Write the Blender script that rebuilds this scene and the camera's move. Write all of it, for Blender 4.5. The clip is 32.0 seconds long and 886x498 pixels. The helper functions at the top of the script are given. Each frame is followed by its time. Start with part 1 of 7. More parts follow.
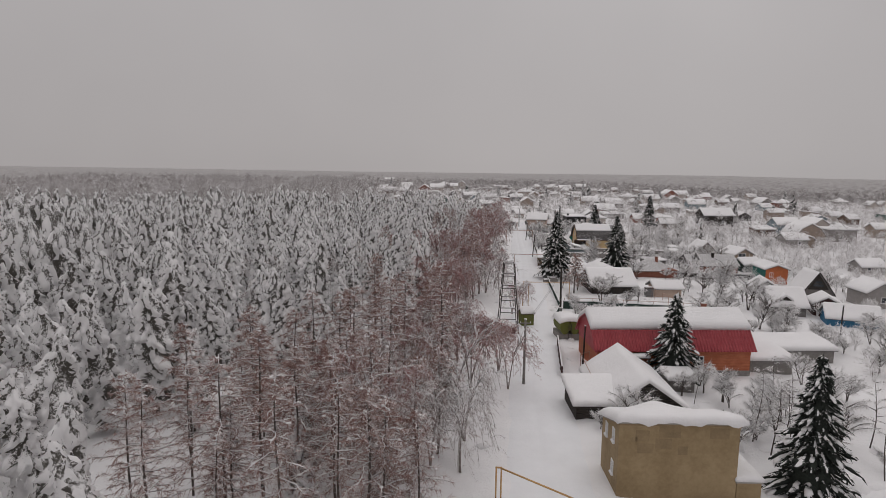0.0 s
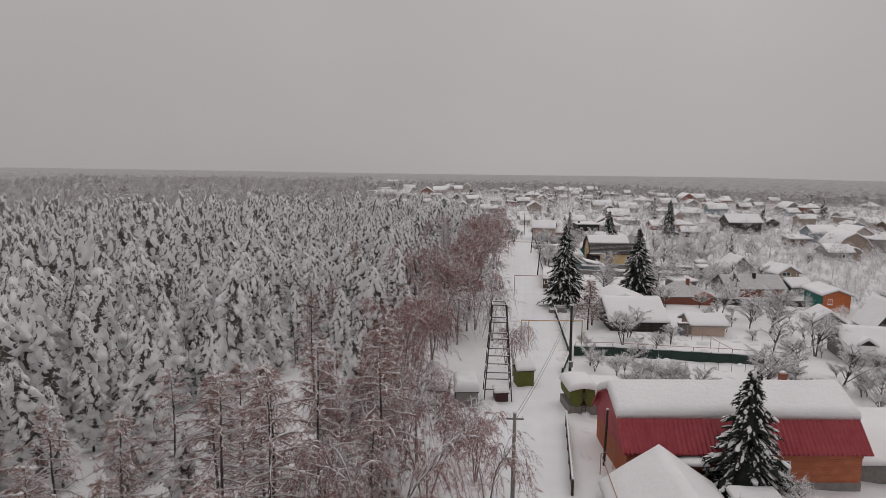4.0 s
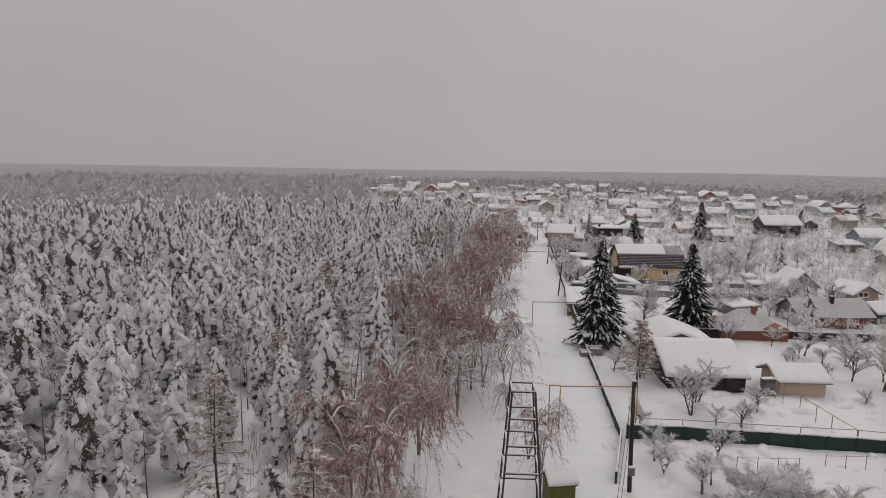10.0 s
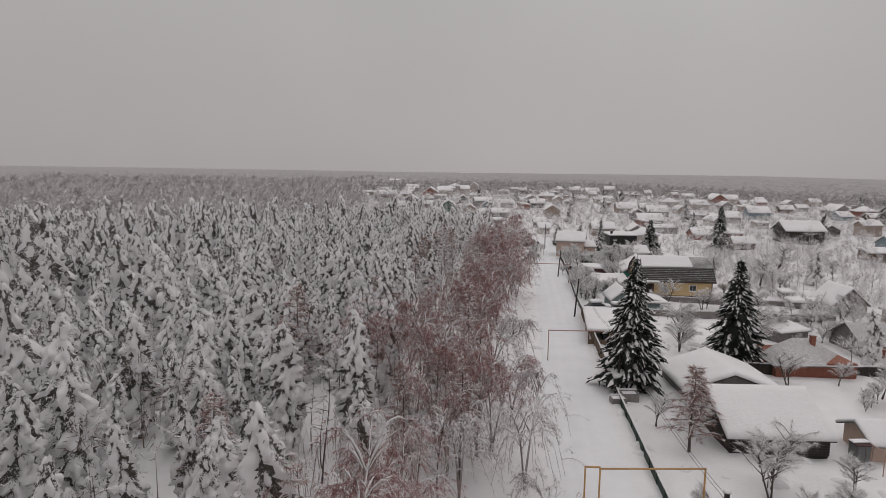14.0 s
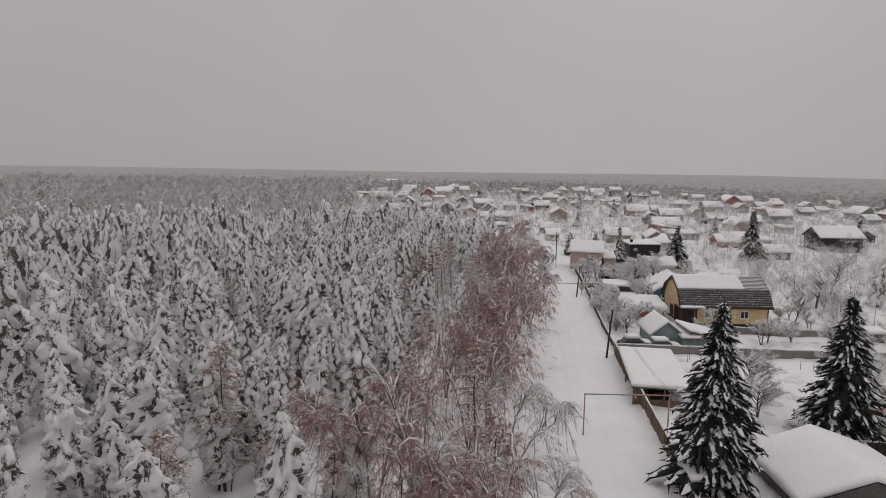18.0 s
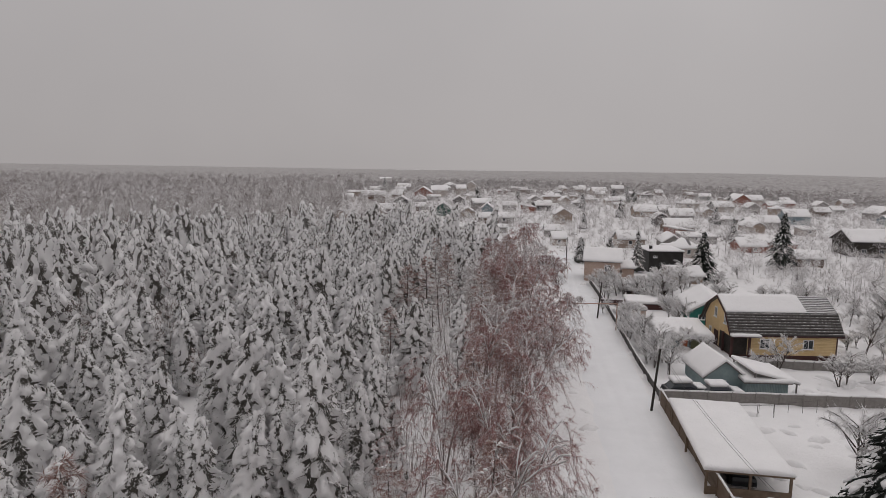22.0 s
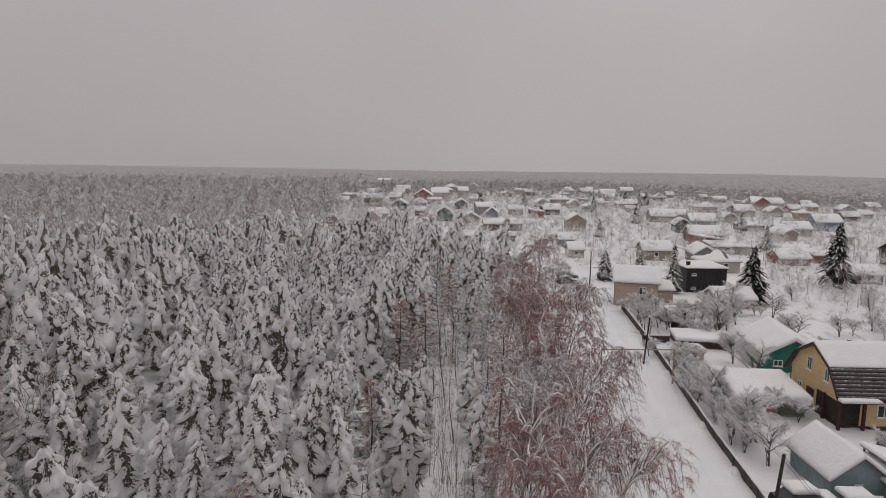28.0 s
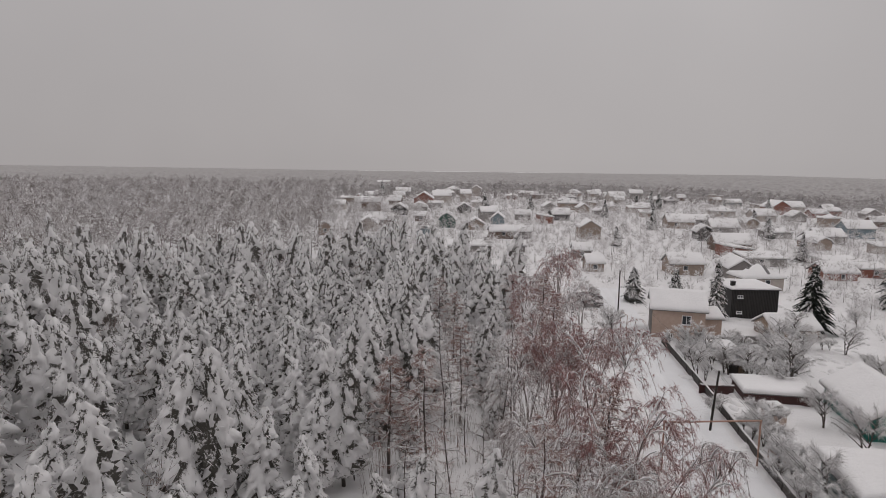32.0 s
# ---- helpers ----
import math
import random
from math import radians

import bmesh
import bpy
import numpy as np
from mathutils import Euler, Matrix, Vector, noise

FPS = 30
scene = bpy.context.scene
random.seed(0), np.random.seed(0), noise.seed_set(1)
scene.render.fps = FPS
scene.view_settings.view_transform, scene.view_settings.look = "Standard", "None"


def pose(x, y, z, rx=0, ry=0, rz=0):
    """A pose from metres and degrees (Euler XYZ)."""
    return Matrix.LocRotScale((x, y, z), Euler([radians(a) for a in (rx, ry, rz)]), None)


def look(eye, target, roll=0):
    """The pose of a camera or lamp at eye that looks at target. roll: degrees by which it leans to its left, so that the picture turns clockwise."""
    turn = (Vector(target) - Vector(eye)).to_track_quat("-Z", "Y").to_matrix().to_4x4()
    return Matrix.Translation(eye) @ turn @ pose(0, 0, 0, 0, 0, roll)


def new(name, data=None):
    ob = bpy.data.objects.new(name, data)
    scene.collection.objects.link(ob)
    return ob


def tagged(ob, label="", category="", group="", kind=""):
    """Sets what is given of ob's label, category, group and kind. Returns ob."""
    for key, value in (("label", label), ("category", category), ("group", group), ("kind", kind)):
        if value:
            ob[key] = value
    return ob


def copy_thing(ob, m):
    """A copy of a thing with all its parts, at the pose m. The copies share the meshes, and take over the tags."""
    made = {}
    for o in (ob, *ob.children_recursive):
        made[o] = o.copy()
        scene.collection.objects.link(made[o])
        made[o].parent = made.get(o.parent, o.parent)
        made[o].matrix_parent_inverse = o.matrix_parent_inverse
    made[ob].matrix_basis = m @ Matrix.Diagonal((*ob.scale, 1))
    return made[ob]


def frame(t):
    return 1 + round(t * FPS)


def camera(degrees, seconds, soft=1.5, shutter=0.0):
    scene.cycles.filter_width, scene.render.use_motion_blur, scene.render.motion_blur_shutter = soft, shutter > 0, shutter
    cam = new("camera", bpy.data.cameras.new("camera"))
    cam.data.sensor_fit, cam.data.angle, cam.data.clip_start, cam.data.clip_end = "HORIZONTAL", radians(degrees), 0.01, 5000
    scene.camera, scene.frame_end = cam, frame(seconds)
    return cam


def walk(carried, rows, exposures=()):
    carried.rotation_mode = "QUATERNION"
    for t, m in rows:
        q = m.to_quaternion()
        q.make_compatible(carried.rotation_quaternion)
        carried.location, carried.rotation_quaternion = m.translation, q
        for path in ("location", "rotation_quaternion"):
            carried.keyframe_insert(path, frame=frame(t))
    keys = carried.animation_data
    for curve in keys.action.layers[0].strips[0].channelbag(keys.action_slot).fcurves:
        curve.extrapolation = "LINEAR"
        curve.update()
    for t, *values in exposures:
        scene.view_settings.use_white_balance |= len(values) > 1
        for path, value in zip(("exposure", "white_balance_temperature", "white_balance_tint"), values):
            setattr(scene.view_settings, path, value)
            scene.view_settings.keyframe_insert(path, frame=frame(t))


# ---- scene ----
cam = camera(72.0, 32.0, soft=0.5)
PATH = [
    (0, (-2.21, -19.06, 22.89), (-3.47, 30.46, 16.13), 0.65),
    (1, (-0.43, -13.32, 22.87), (-1.86, 36.19, 16.07), 0.65),
    (2, (0.75, -7.64, 22.87), (-0.95, 41.89, 16.20), 0.65),
    (3, (1.35, -1.64, 22.95), (-0.54, 47.88, 16.30), 0.65),
    (6, (1.85, 16.68, 23.40), (-0.51, 66.17, 16.72), 0.65),
    (7, (1.83, 21.02, 23.43), (-0.65, 70.49, 16.60), 0.65),
    (8, (1.83, 24.29, 23.42), (-0.69, 73.75, 16.52), 0.65),
    (9, (1.82, 26.74, 23.41), (-0.74, 76.19, 16.44), 0.65),
    (10, (1.77, 28.69, 23.26), (-0.82, 78.13, 16.28), 0.65),
    (11, (1.72, 31.23, 23.10), (-0.90, 80.67, 16.13), 0.65),
    (12, (1.56, 34.21, 23.12), (-1.05, 83.66, 16.23), 0.65),
    (13, (1.41, 38.45, 23.14), (-1.21, 87.92, 16.34), 0.65),
    (17, (0.64, 58.34, 23.14), (-1.94, 107.80, 16.30), 0.65),
    (18, (0.45, 63.79, 23.16), (-2.08, 113.26, 16.32), 0.65),
    (19, (0.20, 69.02, 23.02), (-2.23, 118.49, 16.17), 0.65),
    (20, (-0.01, 73.65, 23.04), (-2.36, 123.12, 16.14), 0.65),
    (21, (-0.22, 77.60, 23.05), (-2.50, 127.06, 16.11), 0.65),
    (22, (-0.52, 81.20, 22.91), (-2.69, 130.66, 15.92), 0.65),
    (23, (-0.64, 84.58, 22.97), (-2.77, 134.04, 15.96), 0.65),
    (24, (-0.90, 87.77, 23.00), (-3.00, 137.22, 15.93), 0.65),
    (25, (-1.08, 90.66, 23.08), (-3.28, 140.12, 16.07), 0.65),
    (28, (-1.82, 101.28, 23.16), (-4.02, 150.74, 16.20), 0.65),
    (29, (-1.82, 105.76, 23.03), (-4.13, 155.22, 16.08), 0.65),
    (30, (-2.02, 110.46, 22.97), (-4.34, 159.94, 16.15), 0.65),
    (31, (-2.48, 114.51, 23.25), (-4.79, 163.99, 16.40), 0.65),
    (32, (-2.94, 118.33, 23.53), (-5.24, 167.80, 16.64), 0.65),
]
walk(cam, [(t, look(eye, target, roll)) for t, eye, target, roll in PATH])
scene.view_settings.exposure = 0.0

# ---- world and light: flat overcast winter day ----
world = bpy.data.worlds.new("overcast")
scene.world = world
world.use_nodes = True
wn, wl = world.node_tree.nodes, world.node_tree.links
wn.clear()
sky = wn.new("ShaderNodeTexSky")
sky.sky_type, sky.sun_disc = "NISHITA", False
sky.sun_elevation, sky.sun_rotation = radians(24), radians(20)
grey = wn.new("ShaderNodeRGBToBW")
coord = wn.new("ShaderNodeTexCoord")
sep = wn.new("ShaderNodeSeparateXYZ")
cloud = wn.new("ShaderNodeTexNoise")
cloud.inputs["Scale"].default_value, cloud.inputs["Detail"].default_value = 1.6, 4
ramp = wn.new("ShaderNodeValToRGB")
ramp.color_ramp.elements[0].position, ramp.color_ramp.elements[0].color = 0.0, (0.375, 0.352, 0.350, 1)
ramp.color_ramp.elements[1].position, ramp.color_ramp.elements[1].color = 1.0, (0.76, 0.728, 0.732, 1)
mid = ramp.color_ramp.elements.new(0.28)
mid.color = (0.415, 0.397, 0.40, 1)
mix = wn.new("ShaderNodeMixRGB")
mix.blend_type, mix.inputs["Fac"].default_value = "ADD", 0.002
mul = wn.new("ShaderNodeMixRGB")
mul.blend_type, mul.inputs["Fac"].default_value = "MULTIPLY", 1.0
cr = wn.new("ShaderNodeValToRGB")
cr.color_ramp.elements[0].position, cr.color_ramp.elements[0].color = 0.3, (0.93, 0.93, 0.935, 1)
cr.color_ramp.elements[1].position, cr.color_ramp.elements[1].color = 0.7, (1.05, 1.045, 1.045, 1)
bg = wn.new("ShaderNodeBackground")
wout = wn.new("ShaderNodeOutputWorld")
wl.new(coord.outputs["Generated"], sep.inputs[0])
wl.new(coord.outputs["Generated"], cloud.inputs["Vector"])
wl.new(sep.outputs["Z"], ramp.inputs["Fac"])
wl.new(sky.outputs["Color"], grey.inputs["Color"])
wl.new(ramp.outputs["Color"], mix.inputs["Color1"])
wl.new(grey.outputs["Val"], mix.inputs["Color2"])
wl.new(cloud.outputs["Fac"], cr.inputs["Fac"])
wl.new(mix.outputs["Color"], mul.inputs["Color1"])
wl.new(cr.outputs["Color"], mul.inputs["Color2"])
wl.new(mul.outputs["Color"], bg.inputs["Color"])
wl.new(bg.outputs["Background"], wout.inputs["Surface"])
bg.inputs["Strength"].default_value = 1.0
sun = new("sun", bpy.data.lights.new("sun", "SUN"))
sun.data.energy, sun.data.angle, sun.data.color = 0.42, radians(60), (1.0, 0.97, 0.94)
sun.matrix_world = look((0, 0, 0), (-0.15, -0.45, -0.9))

# ---- materials ----
MATS = {}


def nodes_of(name):
    m = bpy.data.materials.new(name)
    m.use_nodes = True
    nt = m.node_tree
    return m, nt, nt.nodes["Principled BSDF"]


def wire(nt, a, b):
    nt.links.new(a, b)


def noise_node(nt, scale, detail=4, rough=0.6, world_space=False):
    n = nt.nodes.new("ShaderNodeTexNoise")
    n.inputs["Scale"].default_value, n.inputs["Detail"].default_value = scale, detail
    n.inputs["Roughness"].default_value = rough
    if world_space:
        g = nt.nodes.new("ShaderNodeNewGeometry")
        wire(nt, g.outputs["Position"], n.inputs["Vector"])
    else:
        c = nt.nodes.new("ShaderNodeTexCoord")
        wire(nt, c.outputs["Object"], n.inputs["Vector"])
    return n


def ramp_node(nt, source, stops):
    r = nt.nodes.new("ShaderNodeValToRGB")
    els = r.color_ramp.elements
    els[0].position, els[0].color = stops[0][0], (*stops[0][1], 1)
    els[1].position, els[1].color = stops[-1][0], (*stops[-1][1], 1)
    for p, c in stops[1:-1]:
        e = els.new(p)
        e.color = (*c, 1)
    wire(nt, source, r.inputs["Fac"])
    return r


def bump_node(nt, bsdf, height, strength, dist=0.05):
    b = nt.nodes.new("ShaderNodeBump")
    b.inputs["Strength"].default_value, b.inputs["Distance"].default_value = strength, dist
    wire(nt, height, b.inputs["Height"])
    wire(nt, b.outputs["Normal"], bsdf.inputs["Normal"])


def plain(name, dark, light, rough=0.7, metal=0.0, scale=3.0, bump=0.15, world_space=False):
    """A surface of two shades mixed by coarse and fine noise."""
    m, nt, p = nodes_of(name)
    a, b = noise_node(nt, scale, 5, 0.65, world_space), noise_node(nt, scale * 9, 3, 0.6, world_space)
    add = nt.nodes.new("ShaderNodeMath")
    add.operation = "MULTIPLY_ADD"
    add.inputs[1].default_value = 0.35
    wire(nt, b.outputs["Fac"], add.inputs[0])
    wire(nt, a.outputs["Fac"], add.inputs[2])
    r = ramp_node(nt, add.outputs[0], [(0.42, dark), (0.92, light)])
    wire(nt, r.outputs["Color"], p.inputs["Base Color"])
    p.inputs["Roughness"].default_value, p.inputs["Metallic"].default_value = rough, metal
    if bump:
        bump_node(nt, p, b.outputs["Fac"], bump)
    MATS[name] = m
    return m


def snowed(name, dark, light, low, high, scale=2.0, rough=0.8, ragged=0.5):
    """Bark, needles or boards with snow lying on the faces that point up."""
    m, nt, p = nodes_of(name)
    g = nt.nodes.new("ShaderNodeNewGeometry")
    sp = nt.nodes.new("ShaderNodeSeparateXYZ")
    wire(nt, g.outputs["Normal"], sp.inputs[0])
    n1, n2 = noise_node(nt, scale, 4, 0.7, True), noise_node(nt, scale * 6, 3, 0.6, True)
    ma = nt.nodes.new("ShaderNodeMath")
    ma.operation = "MULTIPLY_ADD"
    ma.inputs[1].default_value = ragged * 2
    wire(nt, n1.outputs["Fac"], ma.inputs[0])
    wire(nt, sp.outputs["Z"], ma.inputs[2])
    mr = nt.nodes.new("ShaderNodeMapRange")
    mr.inputs["From Min"].default_value, mr.inputs["From Max"].default_value = low + ragged, high + ragged
    wire(nt, ma.outputs[0], mr.inputs["Value"])
    body = ramp_node(nt, n2.outputs["Fac"], [(0.3, dark), (0.7, light)])
    mx = nt.nodes.new("ShaderNodeMixRGB")
    mx.inputs["Color2"].default_value = (0.865, 0.852, 0.856, 1)
    wire(nt, mr.outputs["Result"], mx.inputs["Fac"])
    wire(nt, body.outputs["Color"], mx.inputs["Color1"])
    wire(nt, mx.outputs["Color"], p.inputs["Base Color"])
    p.inputs["Roughness"].default_value = rough
    bump_node(nt, p, n2.outputs["Fac"], 0.5, 0.1)
    MATS[name] = m
    return m


def striped(name, dark, light, axis, period, rough=0.5, depth=0.6):
    """Corrugated sheet, tiles in rows or boards: fine ribs along one object axis."""
    m, nt, p = nodes_of(name)
    c = nt.nodes.new("ShaderNodeTexCoord")
    w = nt.nodes.new("ShaderNodeTexWave")
    w.wave_type, w.bands_direction = "BANDS", axis
    w.inputs["Scale"].default_value = 0.314 / period
    w.inputs["Distortion"].default_value = 0.15
    wire(nt, c.outputs["Object"], w.inputs["Vector"])
    n = noise_node(nt, 1.3, 5, 0.7)
    r = ramp_node(nt, n.outputs["Fac"], [(0.3, dark), (0.72, light)])
    wire(nt, r.outputs["Color"], p.inputs["Base Color"])
    p.inputs["Roughness"].default_value = rough
    bump_node(nt, p, w.outputs["Fac"], depth, period * 0.4)
    MATS[name] = m
    return m


def snow_material(name, tint, relief):
    m, nt, p = nodes_of(name)
    n1, n2, n3 = noise_node(nt, 0.35, 5, 0.6, True), noise_node(nt, 3.0, 5, 0.65, True), noise_node(nt, 30.0, 2, 0.6, True)
    r = ramp_node(nt, n1.outputs["Fac"], [(0.3, tuple(c * 0.93 for c in tint)), (0.7, tint)])
    wire(nt, r.outputs["Color"], p.inputs["Base Color"])
    add = nt.nodes.new("ShaderNodeMath")
    add.operation = "MULTIPLY_ADD"
    add.inputs[1].default_value = 0.12
    wire(nt, n3.outputs["Fac"], add.inputs[0])
    wire(nt, n2.outputs["Fac"], add.inputs[2])
    bump_node(nt, p, add.outputs[0], relief, 0.25)
    p.inputs["Roughness"].default_value = 0.75
    p.inputs["Specular IOR Level"].default_value = 0.25
    MATS[name] = m
    return m


SNOW = snow_material("snow", (0.83, 0.82, 0.827), 0.4)
LADEN = snowed("needle_snow", (0.10, 0.093, 0.083), (0.27, 0.253, 0.232), -0.78, -0.42, 6.0, 0.9, 0.9)
ROADSNOW = snow_material("packed_snow", (0.81, 0.812, 0.83), 0.28)
PINE = snowed("pine_needles", (0.055, 0.052, 0.045), (0.14, 0.129, 0.113), 0.1, 0.5, 7.0, 0.9, 1.3)
SPRUCE = snowed("spruce_needles", (0.008, 0.011, 0.009), (0.026, 0.034, 0.026), 0.80, 0.95, 1.0, 0.9, 1.1)
FARPINE = snowed("far_needles", (0.06, 0.056, 0.049), (0.15, 0.137, 0.122), 0.05, 0.5, 5.0, 0.9, 1.3)
SNOWSPRUCE = snowed("snowy_spruce_needles", (0.03, 0.033, 0.028), (0.085, 0.085, 0.075), 0.1, 0.6, 3.0, 0.9, 1.1)
BARK = snowed("snowy_bark", (0.05, 0.041, 0.036), (0.14, 0.115, 0.10), 0.3, 0.6, 5, 0.9, 0.4)
BIRCHBARK = snowed("birch_bark", (0.13, 0.10, 0.09), (0.36, 0.31, 0.285), 0.15, 0.45, 6, 0.8, 0.3)
TWIG = snowed("birch_twigs", (0.23, 0.098, 0.09), (0.41, 0.212, 0.198), 0.75, 1.3, 1.6, 0.9, 0.9)
BRUSH = snowed("bare_twigs", (0.14, 0.10, 0.088), (0.30, 0.225, 0.20), 0.1, 0.55, 2.0, 0.9, 0.9)
BROWNTWIG = snowed("frosted_birch_twigs", (0.18, 0.125, 0.115), (0.36, 0.265, 0.25), 0.15, 0.8, 1.6, 0.9, 0.9)
LARCH = snowed("larch_twigs", (0.20, 0.10, 0.082), (0.37, 0.215, 0.18), 0.65, 1.2, 1.6, 0.9, 0.9)
FARWOOD = snowed("far_wood_twigs", (0.135, 0.112, 0.105), (0.26, 0.222, 0.21), -0.2, 0.65, 2.2, 0.9, 0.8)
CANOPY = snowed("forest_canopy", (0.225, 0.212, 0.209), (0.34, 0.323, 0.32), 0.75, 2.4, 0.25, 0.95, 0.9)
GREYTWIG = snowed("orchard_twigs", (0.10, 0.078, 0.069), (0.24, 0.195, 0.175), -0.75, 0.0, 2.5, 0.9, 0.9)
DARKWOOD = plain("dark_wood", (0.018, 0.015, 0.013), (0.05, 0.042, 0.036), 0.85, 0, 2.5, 0.4)
GREYWOOD = plain("grey_wood", (0.11, 0.10, 0.095), (0.22, 0.205, 0.195), 0.85, 0, 2.0, 0.4)
WEATHERED = plain("weathered_boards", (0.045, 0.041, 0.038), (0.105, 0.096, 0.09), 0.85, 0, 2.0, 0.4)
BROWNWOOD = plain("brown_wood", (0.10, 0.068, 0.045), (0.20, 0.145, 0.10), 0.8, 0, 2.0, 0.4)
PIPE = plain("yellow_paint", (0.42, 0.23, 0.08), (0.56, 0.34, 0.13), 0.5, 0, 5, 0.1)
PINKPIPE = plain("faded_pipe_paint", (0.33, 0.19, 0.14), (0.46, 0.29, 0.22), 0.5, 0, 5, 0.1)
STEEL = plain("rusty_steel", (0.03, 0.026, 0.024), (0.09, 0.075, 0.066), 0.6, 0.3, 6, 0.2)
CONCRETE = plain("concrete", (0.26, 0.25, 0.235), (0.40, 0.385, 0.365), 0.85, 0, 1.4, 0.25)
GLASS, _nt, _p = nodes_of("window_glass")
_p.inputs["Base Color"].default_value, _p.inputs["Roughness"].default_value = (0.045, 0.052, 0.06, 1), 0.08
WHITE = plain("white_paint", (0.66, 0.66, 0.66), (0.82, 0.82, 0.82), 0.5, 0, 4, 0.05)
WIRE = plain("cable_rubber", (0.02, 0.02, 0.02), (0.05, 0.05, 0.05), 0.6, 0, 8, 0)


# ---- mesh helpers ----
def mesh_from(name, verts, faces, mats, index=None, smooth=True):
    me = bpy.data.meshes.new(name)
    verts, faces = np.asarray(verts, np.float32), np.asarray(faces, np.int32)
    k = faces.shape[1]
    me.vertices.add(len(verts))
    me.vertices.foreach_set("co", verts.ravel())
    me.loops.add(faces.size)
    me.loops.foreach_set("vertex_index", faces.ravel())
    me.polygons.add(len(faces))
    me.polygons.foreach_set("loop_start", np.arange(0, faces.size, k, dtype=np.int32))
    me.polygons.foreach_set("use_smooth", np.full(len(faces), smooth, dtype=bool))
    for m in mats:
        me.materials.append(m)
    if index is not None:
        me.polygons.foreach_set("material_index", np.asarray(index, np.int32))
    me.update(calc_edges=True)
    return me


def joined(pieces):
    """Several (verts, faces) as one."""
    vs, fs, n = [], [], 0
    for v, f in pieces:
        vs.append(v)
        fs.append(f + n)
        n += len(v)
    return np.concatenate(vs), np.concatenate(fs)


def link_part(name, me, parent, label=""):
    ob = new(name, me)
    ob.parent = parent
    if label:
        ob["label"] = label
    return ob


def npart(name, pieces, material, parent, label="", smooth=False):
    """A part from (verts, faces) or a list of them; a third entry gives each face its material of two."""
    v, f, *which = joined(pieces) if isinstance(pieces, list) else pieces
    mats = list(material) if isinstance(material, tuple) else [material]
    return link_part(name, mesh_from(name, v, f, mats, which[0] if which else None, smooth), parent, label)


def thing(name, x, y, z=None, rot=0.0, label="", category="", group="", kind=""):
    ob = new(name)
    ob.matrix_world = pose(x, y, ground(x, y) if z is None else z, 0, 0, rot)
    ob.empty_display_size = 0.2
    return tagged(ob, label, category, group, kind)


BOXF = np.array([[0, 2, 1], [0, 3, 2], [4, 5, 6], [4, 6, 7], [0, 1, 5], [0, 5, 4], [1, 2, 6], [1, 6, 5], [2, 3, 7], [2, 7, 6], [3, 0, 4], [3, 4, 7]])


def box(x0, x1, y0, y1, z0, z1):
    v = np.array([[x0, y0, z0], [x1, y0, z0], [x1, y1, z0], [x0, y1, z0], [x0, y0, z1], [x1, y0, z1], [x1, y1, z1], [x0, y1, z1]], float)
    return v, BOXF


def tube(points, radii, k=6):
    p = np.asarray(points, float)
    r = np.broadcast_to(np.asarray(radii, float), (len(p),))
    t = np.gradient(p, axis=0)
    t /= np.linalg.norm(t, axis=1, keepdims=True) + 1e-9
    ref = np.where(np.abs(t[:, 2:3]) > 0.8, [[1.0, 0, 0]], [[0, 0, 1.0]])
    a = np.cross(t, ref)
    a /= np.linalg.norm(a, axis=1, keepdims=True) + 1e-9
    b = np.cross(t, a)
    ang = np.arange(k) * 2 * np.pi / k
    v = p[:, None] + r[:, None, None] * (np.cos(ang)[None, :, None] * a[:, None] + np.sin(ang)[None, :, None] * b[:, None])
    i, j = np.meshgrid(np.arange(len(p) - 1), np.arange(k), indexing="ij")
    q = np.stack([i * k + j, i * k + (j + 1) % k, (i + 1) * k + (j + 1) % k, (i + 1) * k + j], -1).reshape(-1, 4)
    f = [q[:, [0, 1, 2]], q[:, [0, 2, 3]]]
    n = len(p) * k
    caps = [[0, c + 1, c] for c in range(1, k - 1)] + [[n - k, n - k + c, n - k + c + 1] for c in range(1, k - 1)]
    return v.reshape(-1, 3), np.concatenate(f + [np.array(caps)])


def needles(base, ahead, length, radius):
    """Straight fine twigs: three-sided points."""
    n = len(base)
    length, radius = np.broadcast_to(length, (n,))[:, None], np.broadcast_to(radius, (n,))[:, None]
    side = np.cross(ahead, [0.31, 0.17, 0.93])
    side /= np.linalg.norm(side, axis=1, keepdims=True) + 1e-9
    up = np.cross(side, ahead)
    v = np.stack([base + radius * side, base + radius * (-0.5 * side + 0.87 * up), base + radius * (-0.5 * side - 0.87 * up), base + ahead * length], 1)
    f = np.array([[0, 1, 3], [1, 2, 3]])[None] + 4 * np.arange(n)[:, None, None]
    return v.reshape(-1, 3), f.reshape(-1, 3)


